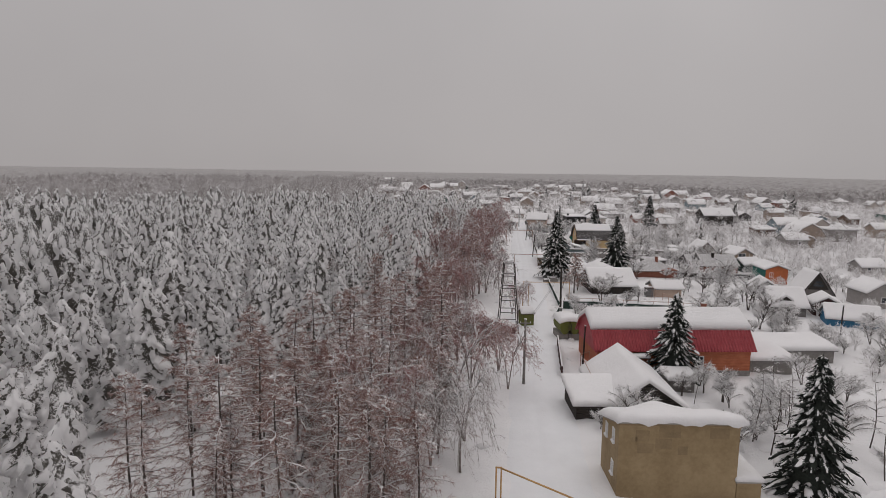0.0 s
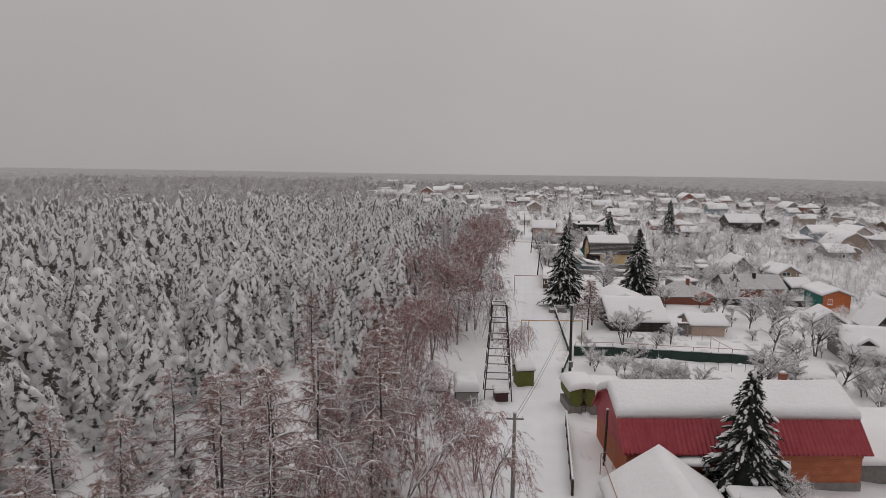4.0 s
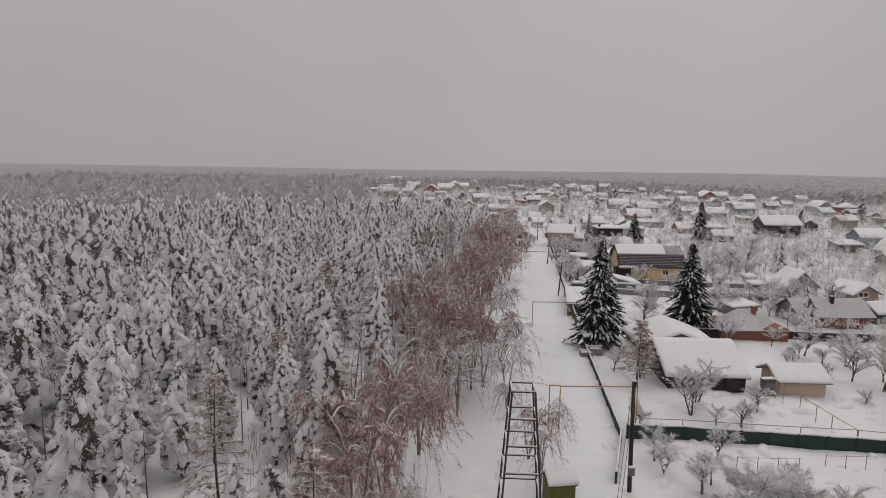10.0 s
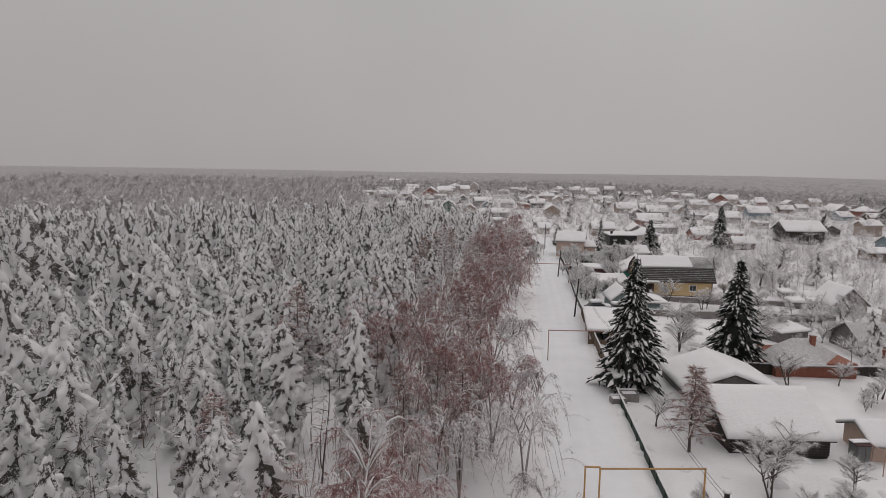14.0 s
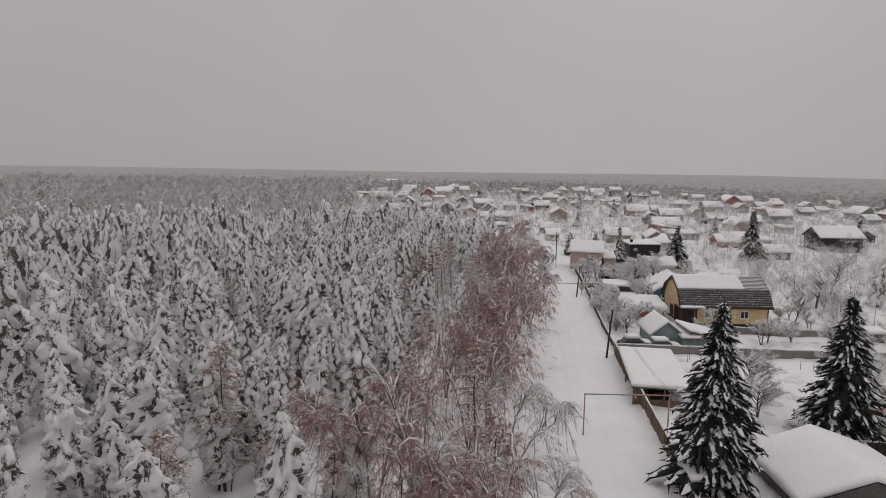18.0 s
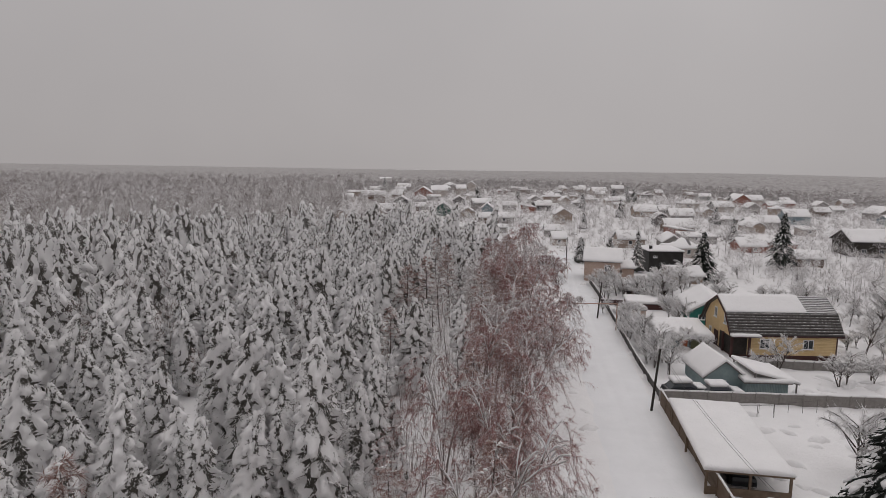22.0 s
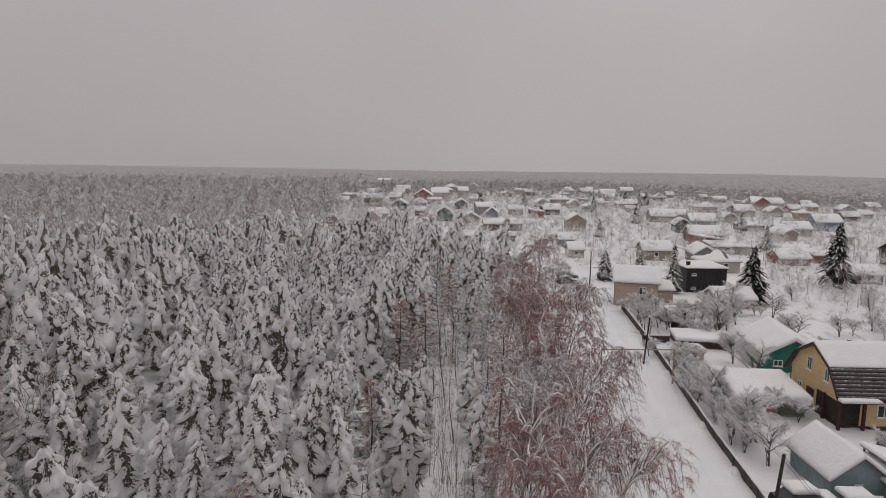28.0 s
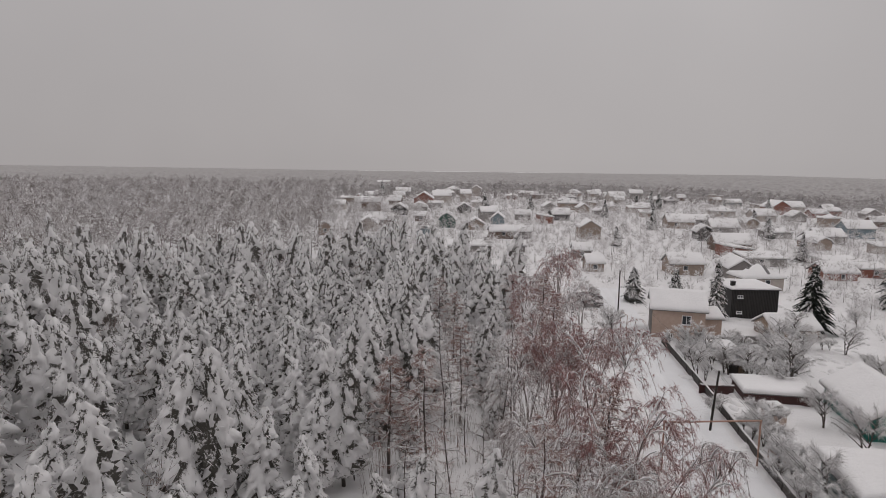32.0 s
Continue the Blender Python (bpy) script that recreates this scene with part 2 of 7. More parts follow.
def tongues(base, ahead, length, width, thick, lift, droop, seg=3, rng=None, tip_=0.3):
    """Drooping laden boughs: flattened, tapered, bent down. All inputs per bough."""
    n = len(base)
    s = np.linspace(0, 1, seg + 1)
    flat = ahead * [1, 1, 0]
    flat /= np.linalg.norm(flat, axis=1, keepdims=True) + 1e-9
    side = np.stack([-flat[:, 1], flat[:, 0], 0 * flat[:, 0]], 1)
    p = base[:, None] + flat[:, None] * (length[:, None] * s)[..., None] * (1 - 0.25 * droop[:, None, None] * s[None, :, None])
    p[..., 2] += length[:, None] * (lift[:, None] * s - droop[:, None] * s**2)
    prof = np.interp(s, [0, 0.25, 0.65, 0.9, 1], [0.3, 0.7, 1.0, 1.0, tip_])
    jit = 1 + (rng.uniform(-0.4, 0.4, (n, seg + 1)) if rng is not None else 0)
    w, t = (width[:, None] * prof * jit)[..., None], (thick[:, None] * prof * jit)[..., None]
    up = np.array([0, 0, 1.0])
    v = np.stack([p + side[:, None] * w - up * t * 0.5, p + up * t, p - side[:, None] * w - up * t * 0.5, p - up * t * 0.6], 2)
    i, j = np.meshgrid(np.arange(seg), np.arange(4), indexing="ij")
    q = np.stack([i * 4 + j, (i + 1) * 4 + j, (i + 1) * 4 + (j + 1) % 4, i * 4 + (j + 1) % 4], -1).reshape(-1, 4)
    tri = np.concatenate([q[:, [0, 2, 1]], q[:, [0, 3, 2]], [[seg * 4, seg * 4 + 2, seg * 4 + 1], [seg * 4, seg * 4 + 3, seg * 4 + 2]]])
    tri = tri[:, [0, 2, 1]]
    f = tri[None] + 4 * (seg + 1) * np.arange(n)[:, None, None]
    return v.reshape(-1, 3), f.reshape(-1, 3)


ICO_V = np.array([[0, 0, 1], [0.894, 0, 0.447], [0.276, 0.851, 0.447], [-0.724, 0.526, 0.447], [-0.724, -0.526, 0.447], [0.276, -0.851, 0.447], [0.724, 0.526, -0.447], [-0.276, 0.851, -0.447], [-0.894, 0, -0.447], [-0.276, -0.851, -0.447], [0.724, -0.526, -0.447], [0, 0, -1]])
ICO_F = np.array([[0, 1, 2], [0, 2, 3], [0, 3, 4], [0, 4, 5], [0, 5, 1], [1, 6, 2], [2, 7, 3], [3, 8, 4], [4, 9, 5], [5, 10, 1], [6, 7, 2], [7, 8, 3], [8, 9, 4], [9, 10, 5], [10, 6, 1], [11, 7, 6], [11, 8, 7], [11, 9, 8], [11, 10, 9], [11, 6, 10]])


def lumps(centre, size, rng):
    """Rounded snow pads. centre (n, 3), size (n, 3)."""
    n = len(centre)
    jit = 1 + rng.uniform(-0.22, 0.22, (n, 12, 1))
    v = centre[:, None] + ICO_V[None] * size[:, None] * jit
    f = ICO_F[None] + 12 * np.arange(n)[:, None, None]
    return v.reshape(-1, 3), f.reshape(-1, 3)


OCTA_V = np.array([[1, 0, 0], [0, 1, 0], [-1, 0, 0], [0, -1, 0], [0, 0, 1], [0, 0, -1.0]])
OCTA_F = np.array([[0, 1, 4], [1, 2, 4], [2, 3, 4], [3, 0, 4], [1, 0, 5], [2, 1, 5], [3, 2, 5], [0, 3, 5]])


def pods(centre, a, b, c, rng, fine=True):
    """Rounded clumps with the half axes a, b, c (n, 3 each)."""
    ball, tri = (ICO_V, ICO_F) if fine else (OCTA_V, OCTA_F)
    q = ball[None] * (1 + rng.uniform(-0.42, 0.35, (len(centre), len(ball), 1)))
    v = centre[:, None] + q[..., :1] * a[:, None] + q[..., 1:2] * b[:, None] + q[..., 2:] * c[:, None]
    f = tri[None] + len(ball) * np.arange(len(centre))[:, None, None]
    return v.reshape(-1, 3), f.reshape(-1, 3)


def grid_solid(xs, ys, top, bottom):
    """A closed slab over a grid; top and bottom are functions of arrays x, y."""
    x, y = np.meshgrid(xs, ys, indexing="ij")
    n, m = x.shape
    a = np.stack([x, y, top(x, y)], -1).reshape(-1, 3)
    b = np.stack([x, y, bottom(x, y)], -1).reshape(-1, 3)
    i, j = np.meshgrid(np.arange(n - 1), np.arange(m - 1), indexing="ij")
    q = np.stack([i * m + j, (i + 1) * m + j, (i + 1) * m + j + 1, i * m + j + 1], -1).reshape(-1, 4)
    up = np.concatenate([q[:, [0, 1, 2]], q[:, [0, 2, 3]]])
    k = n * m
    rim = [i_ * m for i_ in range(n)] + [(n - 1) * m + j_ for j_ in range(1, m)] + [i_ * m + m - 1 for i_ in range(n - 2, -1, -1)] + [j_ for j_ in range(m - 2, 0, -1)]
    rim = np.array(rim)
    nxt = np.roll(rim, -1)
    sides = np.concatenate([np.stack([rim, rim + k, nxt + k], 1), np.stack([rim, nxt + k, nxt], 1)])
    return np.concatenate([a, b]), np.concatenate([up, up[:, ::-1] + k, sides])


def wavy(x, y, s=1.0, seed=0.0):
    """Cheap smooth unevenness between -1 and 1."""
    return (np.sin(x * 1.7 * s + seed) * np.cos(y * 1.3 * s + seed * 2.1) + 0.5 * np.sin(x * 3.9 * s + y * 2.7 * s + seed * 0.7) + 0.3 * np.cos(y * 6.1 * s - x * 2.2 * s + seed)) / 1.8


def edge_steps(a, b, n):
    """Positions from a to b, close together near the two ends."""
    w = b - a
    e = min(0.4, w * 0.2)
    return np.r_[a, a + e * 0.15, a + e * 0.5, np.linspace(a + e, b - e, max(n, 2)), b - e * 0.5, b - e * 0.15, b]


def snow_over(x0, x1, y0, y1, height, thick, nx=8, ny=8, seed=0.0, soft=0.4, lip=0.5, extra=()):
    """Snow lying on a roof whose surface is height(x, y)."""
    xs, ys = edge_steps(x0, x1, nx), edge_steps(y0, y1, ny)
    if len(extra):
        ys = np.unique(np.r_[ys, np.array(extra)])

    def top(x, y):
        d = np.minimum(np.minimum(x - x0, x1 - x), np.minimum(y - y0, y1 - y))
        e = lip + (1 - lip) * np.sqrt(1 - (1 - np.clip(d / soft, 0, 1)) ** 2)
        return height(x, y) + thick * e * (1 + 0.14 * wavy(x, y, 0.7, seed)) + 0.015

    return grid_solid(xs, ys, top, lambda x, y: height(x, y) + 0.01)


# ---- the lie of the land ----
def road_x(y):
    return 2.8 + 0.085 * np.minimum(y, 230) + 0.05 * np.maximum(y - 230, 0)


def lie(x, y):
    x, y = np.asarray(x, float), np.asarray(y, float)
    fade = 1 - 0.6 * np.clip((y - 200) / 250, 0, 1)
    z = -0.036 * np.clip(x - 20, 0, 110) * fade - 0.004 * np.maximum(0, x - 130) * fade
    z = z + 0.009 * np.clip(y - 230, 0, 320) - 0.008 * np.maximum(0, y - 700)
    return z - 0.004 * np.maximum(0, np.abs(x) - 500)


def ground(x, y):
    return float(lie(x, y))


def land(x, y):
    """Snow surface: drifts and small mounds everywhere but on the road."""
    off = np.abs(x - road_x(y))
    wild = np.clip((off - 3.4) / 2.0, 0, 1) * np.clip(1.5 - np.abs(y - 100) / 250, 0.0, 1)
    rise = 0.16 * wavy(x, y, 0.22, 0.4) + 0.10 * wavy(x, y, 0.8, 2.0) + 0.07 * wavy(x, y, 1.9, 5.0)
    bank = 0.22 * np.exp(-((off - 4.0) / 0.7) ** 2) * np.clip((230 - y) / 20, 0, 1) * (0.6 + 0.4 * np.sin(y * 0.9) * np.sin(y * 0.31))
    return lie(x, y) + wild * (rise - 0.1) - 0.12 * np.clip((4.2 - off) / 0.8, 0, 1) + bank


def spread(a, b, near, grow, centre):
    out, s = [centre], near
    while out[-1] < b:
        out.append(out[-1] + s)
        s = near if abs(out[-1] - centre) < 70 else s * grow
    low, s = [centre], near
    while low[-1] > a:
        low.append(low[-1] - s)
        s = near if abs(low[-1] - centre) < 55 else s * grow
    return np.array(low[:0:-1] + out)


gx = spread(-4200, 4200, 1.1, 1.13, 12.0)
gy = np.r_[np.arange(-90, 0, 10.0), np.arange(0, 235, 1.1), 236 + np.cumsum(1.2 * 1.06 ** np.arange(88))]
gy = np.r_[gy[gy < 4500], 4700]
mx_, my_ = np.meshgrid(gx, gy, indexing="ij")
gv = np.stack([mx_, my_, land(mx_, my_)], -1).reshape(-1, 3)
gi, gj = np.meshgrid(np.arange(len(gx) - 1), np.arange(len(gy) - 1), indexing="ij")
gq = np.stack([gi * len(gy) + gj, (gi + 1) * len(gy) + gj, (gi + 1) * len(gy) + gj + 1, gi * len(gy) + gj + 1], -1).reshape(-1, 4)
tagged(new("ground", mesh_from("ground", gv, gq, [SNOW])), "deep soft fresh snow over the whole ground", "ground", kind="structure")

# the lane: packed snow with two shallow wheel ruts, laid just over the ground
ry = np.arange(-60, 238, 1.0)
ru = np.linspace(-3.3, 3.3, 23)
ux, uy = np.meshgrid(ru, ry, indexing="ij")
rx_ = road_x(uy) + ux
dip = 0.07 * (np.exp(-((ux - 0.35 * np.sin(uy * 0.06) - 0.8) / 0.28) ** 2) + np.exp(-((ux - 0.35 * np.sin(uy * 0.06) + 0.8) / 0.28) ** 2))
rz = lie(rx_, uy) - 0.105 + 0.10 * np.clip(1 - np.abs(ux) / 3.3, 0, 1) ** 0.5 - dip + 0.02 * wavy(ux, uy, 1.3, 1.0)
rv = np.stack([rx_, uy, rz], -1).reshape(-1, 3)
ri, rj = np.meshgrid(np.arange(len(ru) - 1), np.arange(len(ry) - 1), indexing="ij")
rq = np.stack([ri * len(ry) + rj, (ri + 1) * len(ry) + rj, (ri + 1) * len(ry) + rj + 1, ri * len(ry) + rj + 1], -1).reshape(-1, 4)
tagged(new("road", mesh_from("road", rv, rq, [ROADSNOW])), "straight lane of packed snow with faint ruts", "road", kind="structure")


# ---- buildings ----
def paint(name, c=(0.3, 0.3, 0.3), rough=0.75, scale=1.5):
    if name not in MATS:
        plain(name, tuple(v * 0.8 for v in c), tuple(min(v * 1.12, 1) for v in c), rough, 0, scale, 0.2)
    return MATS[name]


def roof_shape(kind, W, L, eave, rise, over, hipped=0.0):
    """The roof's surface as a function of local x (along the ridge) and y, and the y of its creases."""
    half = W / 2 + over
    if kind == "gambrel":
        ky, kz = 0.62 * half, 0.60 * rise
        return (lambda x, y: eave + np.interp(np.abs(y), [0, ky, half], [rise, kz, 0.0])), [-ky, 0.0, ky]
    if kind == "shed":
        return (lambda x, y: eave + rise * (y + half) / (2 * half) + 0 * x), []
    if kind == "flat":
        return (lambda x, y: eave + 0 * x), []
    if kind == "hip":
        le = L / 2 + over
        return (lambda x, y: eave + rise * np.clip(np.minimum((half - np.abs(y)) / half, (le - np.abs(x)) / half), 0, 1)), [0.0]
    return (lambda x, y: eave + rise * (1 - np.abs(y) / half)), [0.0]


def add_window(owner, side, pos, zc, w, h, L, W, pane_split=2, bars=None):
    """A window with its frame, sill snow and panes on one side (F: -y, B: +y, L: -x, R: +x) of a house."""
    bars = bars or WHITE
    t, d = 0.09, 0.06
    pieces = [box(-w / 2, -w / 2 + t, -d, d, -h / 2, h / 2), box(w / 2 - t, w / 2, -d, d, -h / 2, h / 2), box(-w / 2 + t, w / 2 - t, -d, d, h / 2 - t, h / 2), box(-w / 2 + t, w / 2 - t, -d, d, -h / 2, -h / 2 + t)]
    if pane_split > 1:
        pieces.append(box(-0.035, 0.035, -d, d, -h / 2 + t, h / 2 - t))
    turn = {"F": (0, pos, -W / 2), "B": (180, pos, W / 2), "L": (-90, -L / 2, pos), "R": (90, L / 2, pos)}[side]
    ob = npart("window", pieces, bars, owner)
    ob.matrix_local = pose(turn[1], turn[2], zc, 0, 0, turn[0])
    span = (w - 2 * t) / pane_split
    for k in range(pane_split):
        a = -w / 2 + t + k * span
        npart("pane", box(a + 0.02, a + span - 0.02, -0.02, 0.02, -h / 2 + t, h / 2 - t), GLASS, ob)
    npart("sill", box(-w / 2 - 0.06, w / 2 + 0.06, -0.16, 0.0, -h / 2 - 0.07, -h / 2 - 0.004), bars, ob)
    npart("lintel_snow", box(-w / 2, w / 2, -0.13, -0.061, -h / 2, -h / 2 + 0.07), SNOW, ob)
    return ob


def add_door(owner, side, pos, w, h, L, W, material, z0=0.0):
    turn = {"F": (0, pos, -W / 2), "B": (180, pos, W / 2), "L": (-90, -L / 2, pos), "R": (90, L / 2, pos)}[side]
    ob = npart("door", [box(-w / 2, w / 2, -0.06, 0.05, z0, z0 + h), box(-w / 2 - 0.1, -w / 2, -0.08, 0.05, z0, z0 + h + 0.1), box(w / 2, w / 2 + 0.1, -0.08, 0.05, z0, z0 + h + 0.1), box(-w / 2, w / 2, -0.08, 0.05, z0 + h, z0 + h + 0.1)], material, owner)
    ob.matrix_local = pose(turn[1], turn[2], 0, 0, 0, turn[0])
    npart("handle", box(w / 2 - 0.16, w / 2 - 0.10, -0.11, -0.06, z0 + h * 0.45, z0 + h * 0.53), STEEL, ob)
    return ob


def house(name, x, y, rot, L, W, eave, rise, wall, roof, kind="gable", over=0.35, snow=0.4, snow_y=None, label="", category="house", group="", detail=1, sink=0.5, windows=(), door=None, chimney=None, wallmat2=None, snow_x=None):
    """A small building. x, y: its middle; L along the ridge, W across; detail 0 for far ones."""
    ob = thing(name, x, y, None, rot, label, category, group)
    shape, creases = roof_shape(kind, W, L, eave, rise, over)
    half, le = W / 2 + over, L / 2 + over
    # walls up to the underside of the roof
    ys = np.unique(np.r_[-W / 2, W / 2, [c for c in creases if abs(c) < W / 2]])
    if kind == "hip":
        npart("wall", box(-L / 2, L / 2, -W / 2, W / 2, -sink, eave + rise * over / half - 0.05), wall, ob)
    else:
        npart("wall", grid_solid(np.array([-L / 2, L / 2]), ys, lambda a, b: shape(a, b) - 0.06, lambda a, b: 0 * a - sink), wall, ob)
    xs = np.array([-le, le]) if kind != "hip" else np.unique(np.r_[-le, -le + half if le > half else 0, le - half if le > half else 0, le])
    ry_ = np.unique(np.r_[-half, half, creases])
    npart("roof", grid_solid(xs, ry_, lambda a, b: shape(a, b), lambda a, b: shape(a, b) - 0.12), roof, ob)
    if snow:
        y0, y1 = snow_y or (-half - 0.05, half + 0.05)
        x0, x1 = snow_x or (-le - 0.05, le + 0.05)
        n = (8, 8) if detail else (3, 3)
        npart("roof_snow", snow_over(x0, x1, y0, y1, shape, snow, n[0], n[1], x * 0.37 + y * 0.11, 0.45, 0.5, [c for c in creases if y0 < c < y1]), SNOW, ob, smooth=True)
    for w in windows:
        add_window(ob, *w[:5], L, W, *w[5:])
    if door:
        add_door(ob, *door[:4], L, W, door[4])
    if chimney:
        cx, cy, cw, ch, cm = chimney
        base = float(shape(np.array(cx), np.array(cy)))
        c = npart("chimney", [box(cx - cw / 2, cx + cw / 2, cy - cw / 2, cy + cw / 2, base - 0.3, base + ch), box(cx - cw / 2 - 0.05, cx + cw / 2 + 0.05, cy - cw / 2 - 0.05, cy + cw / 2 + 0.05, base + ch, base + ch + 0.1)], cm, ob)
        npart("chimney_snow", lumps(np.array([[cx, cy, base + ch + 0.16]]), np.array([[cw * 0.6, cw * 0.6, 0.16]]), np.random.default_rng(3)), SNOW, c, smooth=True)
    return ob


BEIGE = plain("beige_render", (0.22, 0.155, 0.08), (0.38, 0.285, 0.165), 0.9, 0, 0.35, 0.3)
REDSHEET = striped("red_corrugated_sheet", (0.31, 0.032, 0.045), (0.44, 0.075, 0.088), "X", 0.357, 0.55, 0.9)
ORANGE = striped("orange_boards", (0.36, 0.10, 0.045), (0.47, 0.155, 0.075), "Z", 0.18, 0.75, 0.5)
LOGS = striped("old_dark_logs", (0.022, 0.019, 0.017), (0.07, 0.058, 0.05), "Z", 0.24, 0.9, 1.0)
YELLOW = striped("yellow_siding", (0.60, 0.43, 0.215), (0.71, 0.53, 0.29), "Z", 0.2, 0.6, 0.3)
TILES = striped("dark_metal_tiles", (0.032, 0.028, 0.027), (0.075, 0.066, 0.064), "X", 0.3, 0.5, 1.0)
MAROON = paint("maroon_paint", (0.06, 0.024, 0.022))
BLUEWALL = striped("pale_blue_boards", (0.20, 0.27, 0.28), (0.30, 0.37, 0.375), "X", 0.16, 0.8, 0.6)
PINKBRICK = plain("pinkish_brick", (0.44, 0.325, 0.265), (0.54, 0.42, 0.355), 0.85, 0, 2.0, 0.2)
BLACKWALL = striped("black_cladding", (0.012, 0.011, 0.011), (0.024, 0.021, 0.02), "X", 0.25, 0.6, 0.5)
PINKPLASTER = plain("pale_pink_plaster", (0.46, 0.345, 0.28), (0.57, 0.44, 0.36), 0.85, 0, 1.2, 0.15)
GREYSLATE = striped("grey_slate_sheet", (0.15, 0.145, 0.145), (0.24, 0.235, 0.235), "X", 0.25, 0.8, 0.8)
REDBRICK = plain("red_brick", (0.20, 0.07, 0.045), (0.30, 0.12, 0.08), 0.85, 0, 3.0, 0.3)
TEAL = striped("teal_boards", (0.01, 0.12, 0.10), (0.025, 0.19, 0.155), "X", 0.16, 0.7, 0.5)
BLUE = paint("blue_paint", (0.03, 0.15, 0.27))
GREENPAINT = paint("dark_green_paint", (0.02, 0.045, 0.035))
OLIVE = paint("olive_green_paint", (0.115, 0.125, 0.022))
GREYBLOCK = plain("grey_block", (0.18, 0.165, 0.155), (0.28, 0.265, 0.25), 0.9, 0, 2.5, 0.3)
ORANGEHOUSE = paint("orange_paint", (0.52, 0.15, 0.055))

THINSLATE = snowed("slate_under_thin_snow", (0.10, 0.095, 0.095), (0.20, 0.19, 0.19), 0.2, 1.5, 5.0, 0.85, 0.9)
BEIGE2 = plain("darker_beige_render", (0.19, 0.135, 0.075), (0.30, 0.22, 0.125), 0.9, 0, 0.8, 0.25)
TILES2 = snowed("tiles_flecked_with_snow", (0.045, 0.04, 0.038), (0.105, 0.095, 0.09), 0.85, 1.35, 3.0, 0.5, 0.7)
OLIVE2 = paint("dull_olive_boards", (0.15, 0.155, 0.09))
GREYMETAL = plain("grey_sheet_metal", (0.12, 0.12, 0.12), (0.2, 0.2, 0.2), 0.5, 0.4, 3, 0.1)
# beige flat-roofed building beside the lane
g = house("storage_building", 13.25, 23.7, 0.3, 8.3, 4.6, 5.55, -1.5, BEIGE, CONCRETE, "shed", 0.12, 0.0, label="beige rendered two-storey storage building under thick snow", category="building", windows=[("L", -1.0, 4.0, 0.6, 1.0), ("L", 0.9, 3.6, 0.6, 1.0), ("L", -1.0, 1.6, 0.6, 1.0)])
house("lean_to", 18.3, 23.4, 0, 1.7, 4.0, 1.35, 0.5, BEIGE, CONCRETE, "flat", 0.1, 0.35, label="low beige annexe against the storage building", category="shed")
# old log house with a broken roof
house("log_house", 15.3, 40.4, 90, 10.6, 7.0, 0.8, 2.75, LOGS, DARKWOOD, "gable", 0.5, 0.45, label="sagging dark log house buried in snow", windows=[("L", 0.0, 0.6, 0.5, 0.4)])
house("log_shed", 11.5, 37.2, 2, 5.6, 5.0, 1.35, 0.75, LOGS, DARKWOOD, "shed", 0.35, 0.5, label="low dark log shed leaning beside the log house", category="shed")
# red-roofed long house
rh = house("red_roofed_house", 22.1, 52.3, 3.0, 17.5, 8.2, 2.75, 3.2, ORANGE, REDSHEET, "gambrel", 0.45, 0.75, snow_y=(-2.85, 3.4), label="long orange house with a red corrugated roof half under snow", windows=[("F", -7.3, 1.35, 1.1, 1.15), ("F", 2.9, 1.35, 1.05, 1.3)], chimney=(5.6, 1.5, 0.5, 1.4, REDBRICK))
house("brick_shed", 34.2, 52.8, 3.0, 5.0, 5.0, 1.5, 0.4, GREYBLOCK, GREYSLATE, "shed", 0.3, 0.5, label="low grey block shed under deep snow", category="shed")
house("long_shed", 40.0, 57.5, 3.0, 9, 4.5, 1.5, 0.5, GREYBLOCK, GREYSLATE, "shed", 0.3, 0.55, label="long low shed with a deep snow roof", category="shed")
# dark barn and the little pink house behind it
bn = house("barn", 26.5, 96.9, 1.0, 8.0, 9.4, 1.45, 2.4, LOGS, DARKWOOD, "gable", 0.4, 0.42, label="long dark log barn with a smooth snow roof", category="barn")
house("barn_extension", 27.3, 107.2, 91, 7.4, 9.2, 1.2, 1.8, GREYWOOD, DARKWOOD, "gable", 0.4, 0.5, label="low grey boarded hut with a broad snow roof", category="shed")
house("garden_house", 36.6, 94.4, 1.0, 4.8, 4.0, 1.45, 1.1, PINKPLASTER, GREYSLATE, "gable", 0.45, 0.3, label="small pale pink garden house", category="shed")
# yellow house with a dark mansard roof
yh = house("yellow_house", 38.7, 160.6, 1.0, 12.9, 8.4, 2.95, 4.0, YELLOW, TILES, "gambrel", 0.5, 0.22, snow_y=(-2.85, 2.6), snow_x=(-6.9, 3.2), label="yellow sided house with a dark tiled mansard roof", windows=[("F", -2.4, 1.75, 1.3, 1.2), ("F", 2.9, 1.75, 1.3, 1.2), ("L", 1.0, 4.55, 0.8, 1.35), ("L", -2.0, 4.35, 0.8, 1.35), ("L", 2.4, 1.6, 0.7, 1.3)], chimney=(-0.8, 2.6, 1.4, 0.7, DARKWOOD), door=("L", 0.5, 1.0, 2.1, MAROON))
# pale blue cottage
house("blue_cottage", 25.8, 145.5, 92, 5.2, 3.8, 1.6, 1.75, BLUEWALL, GREYWOOD, "gable", 0.35, 0.35, label="pale blue wooden cottage with a steep snowy gable", windows=[("L", 0.0, 1.0, 0.6, 0.5)])
house("blue_lean_to", 29.8, 144.0, 0, 4.2, 4.4, 1.7, 0.2, BLUEWALL, GREYWOOD, "shed", 0.3, 0.35, label="pale blue lean-to with a snow-laden roof", category="shed")
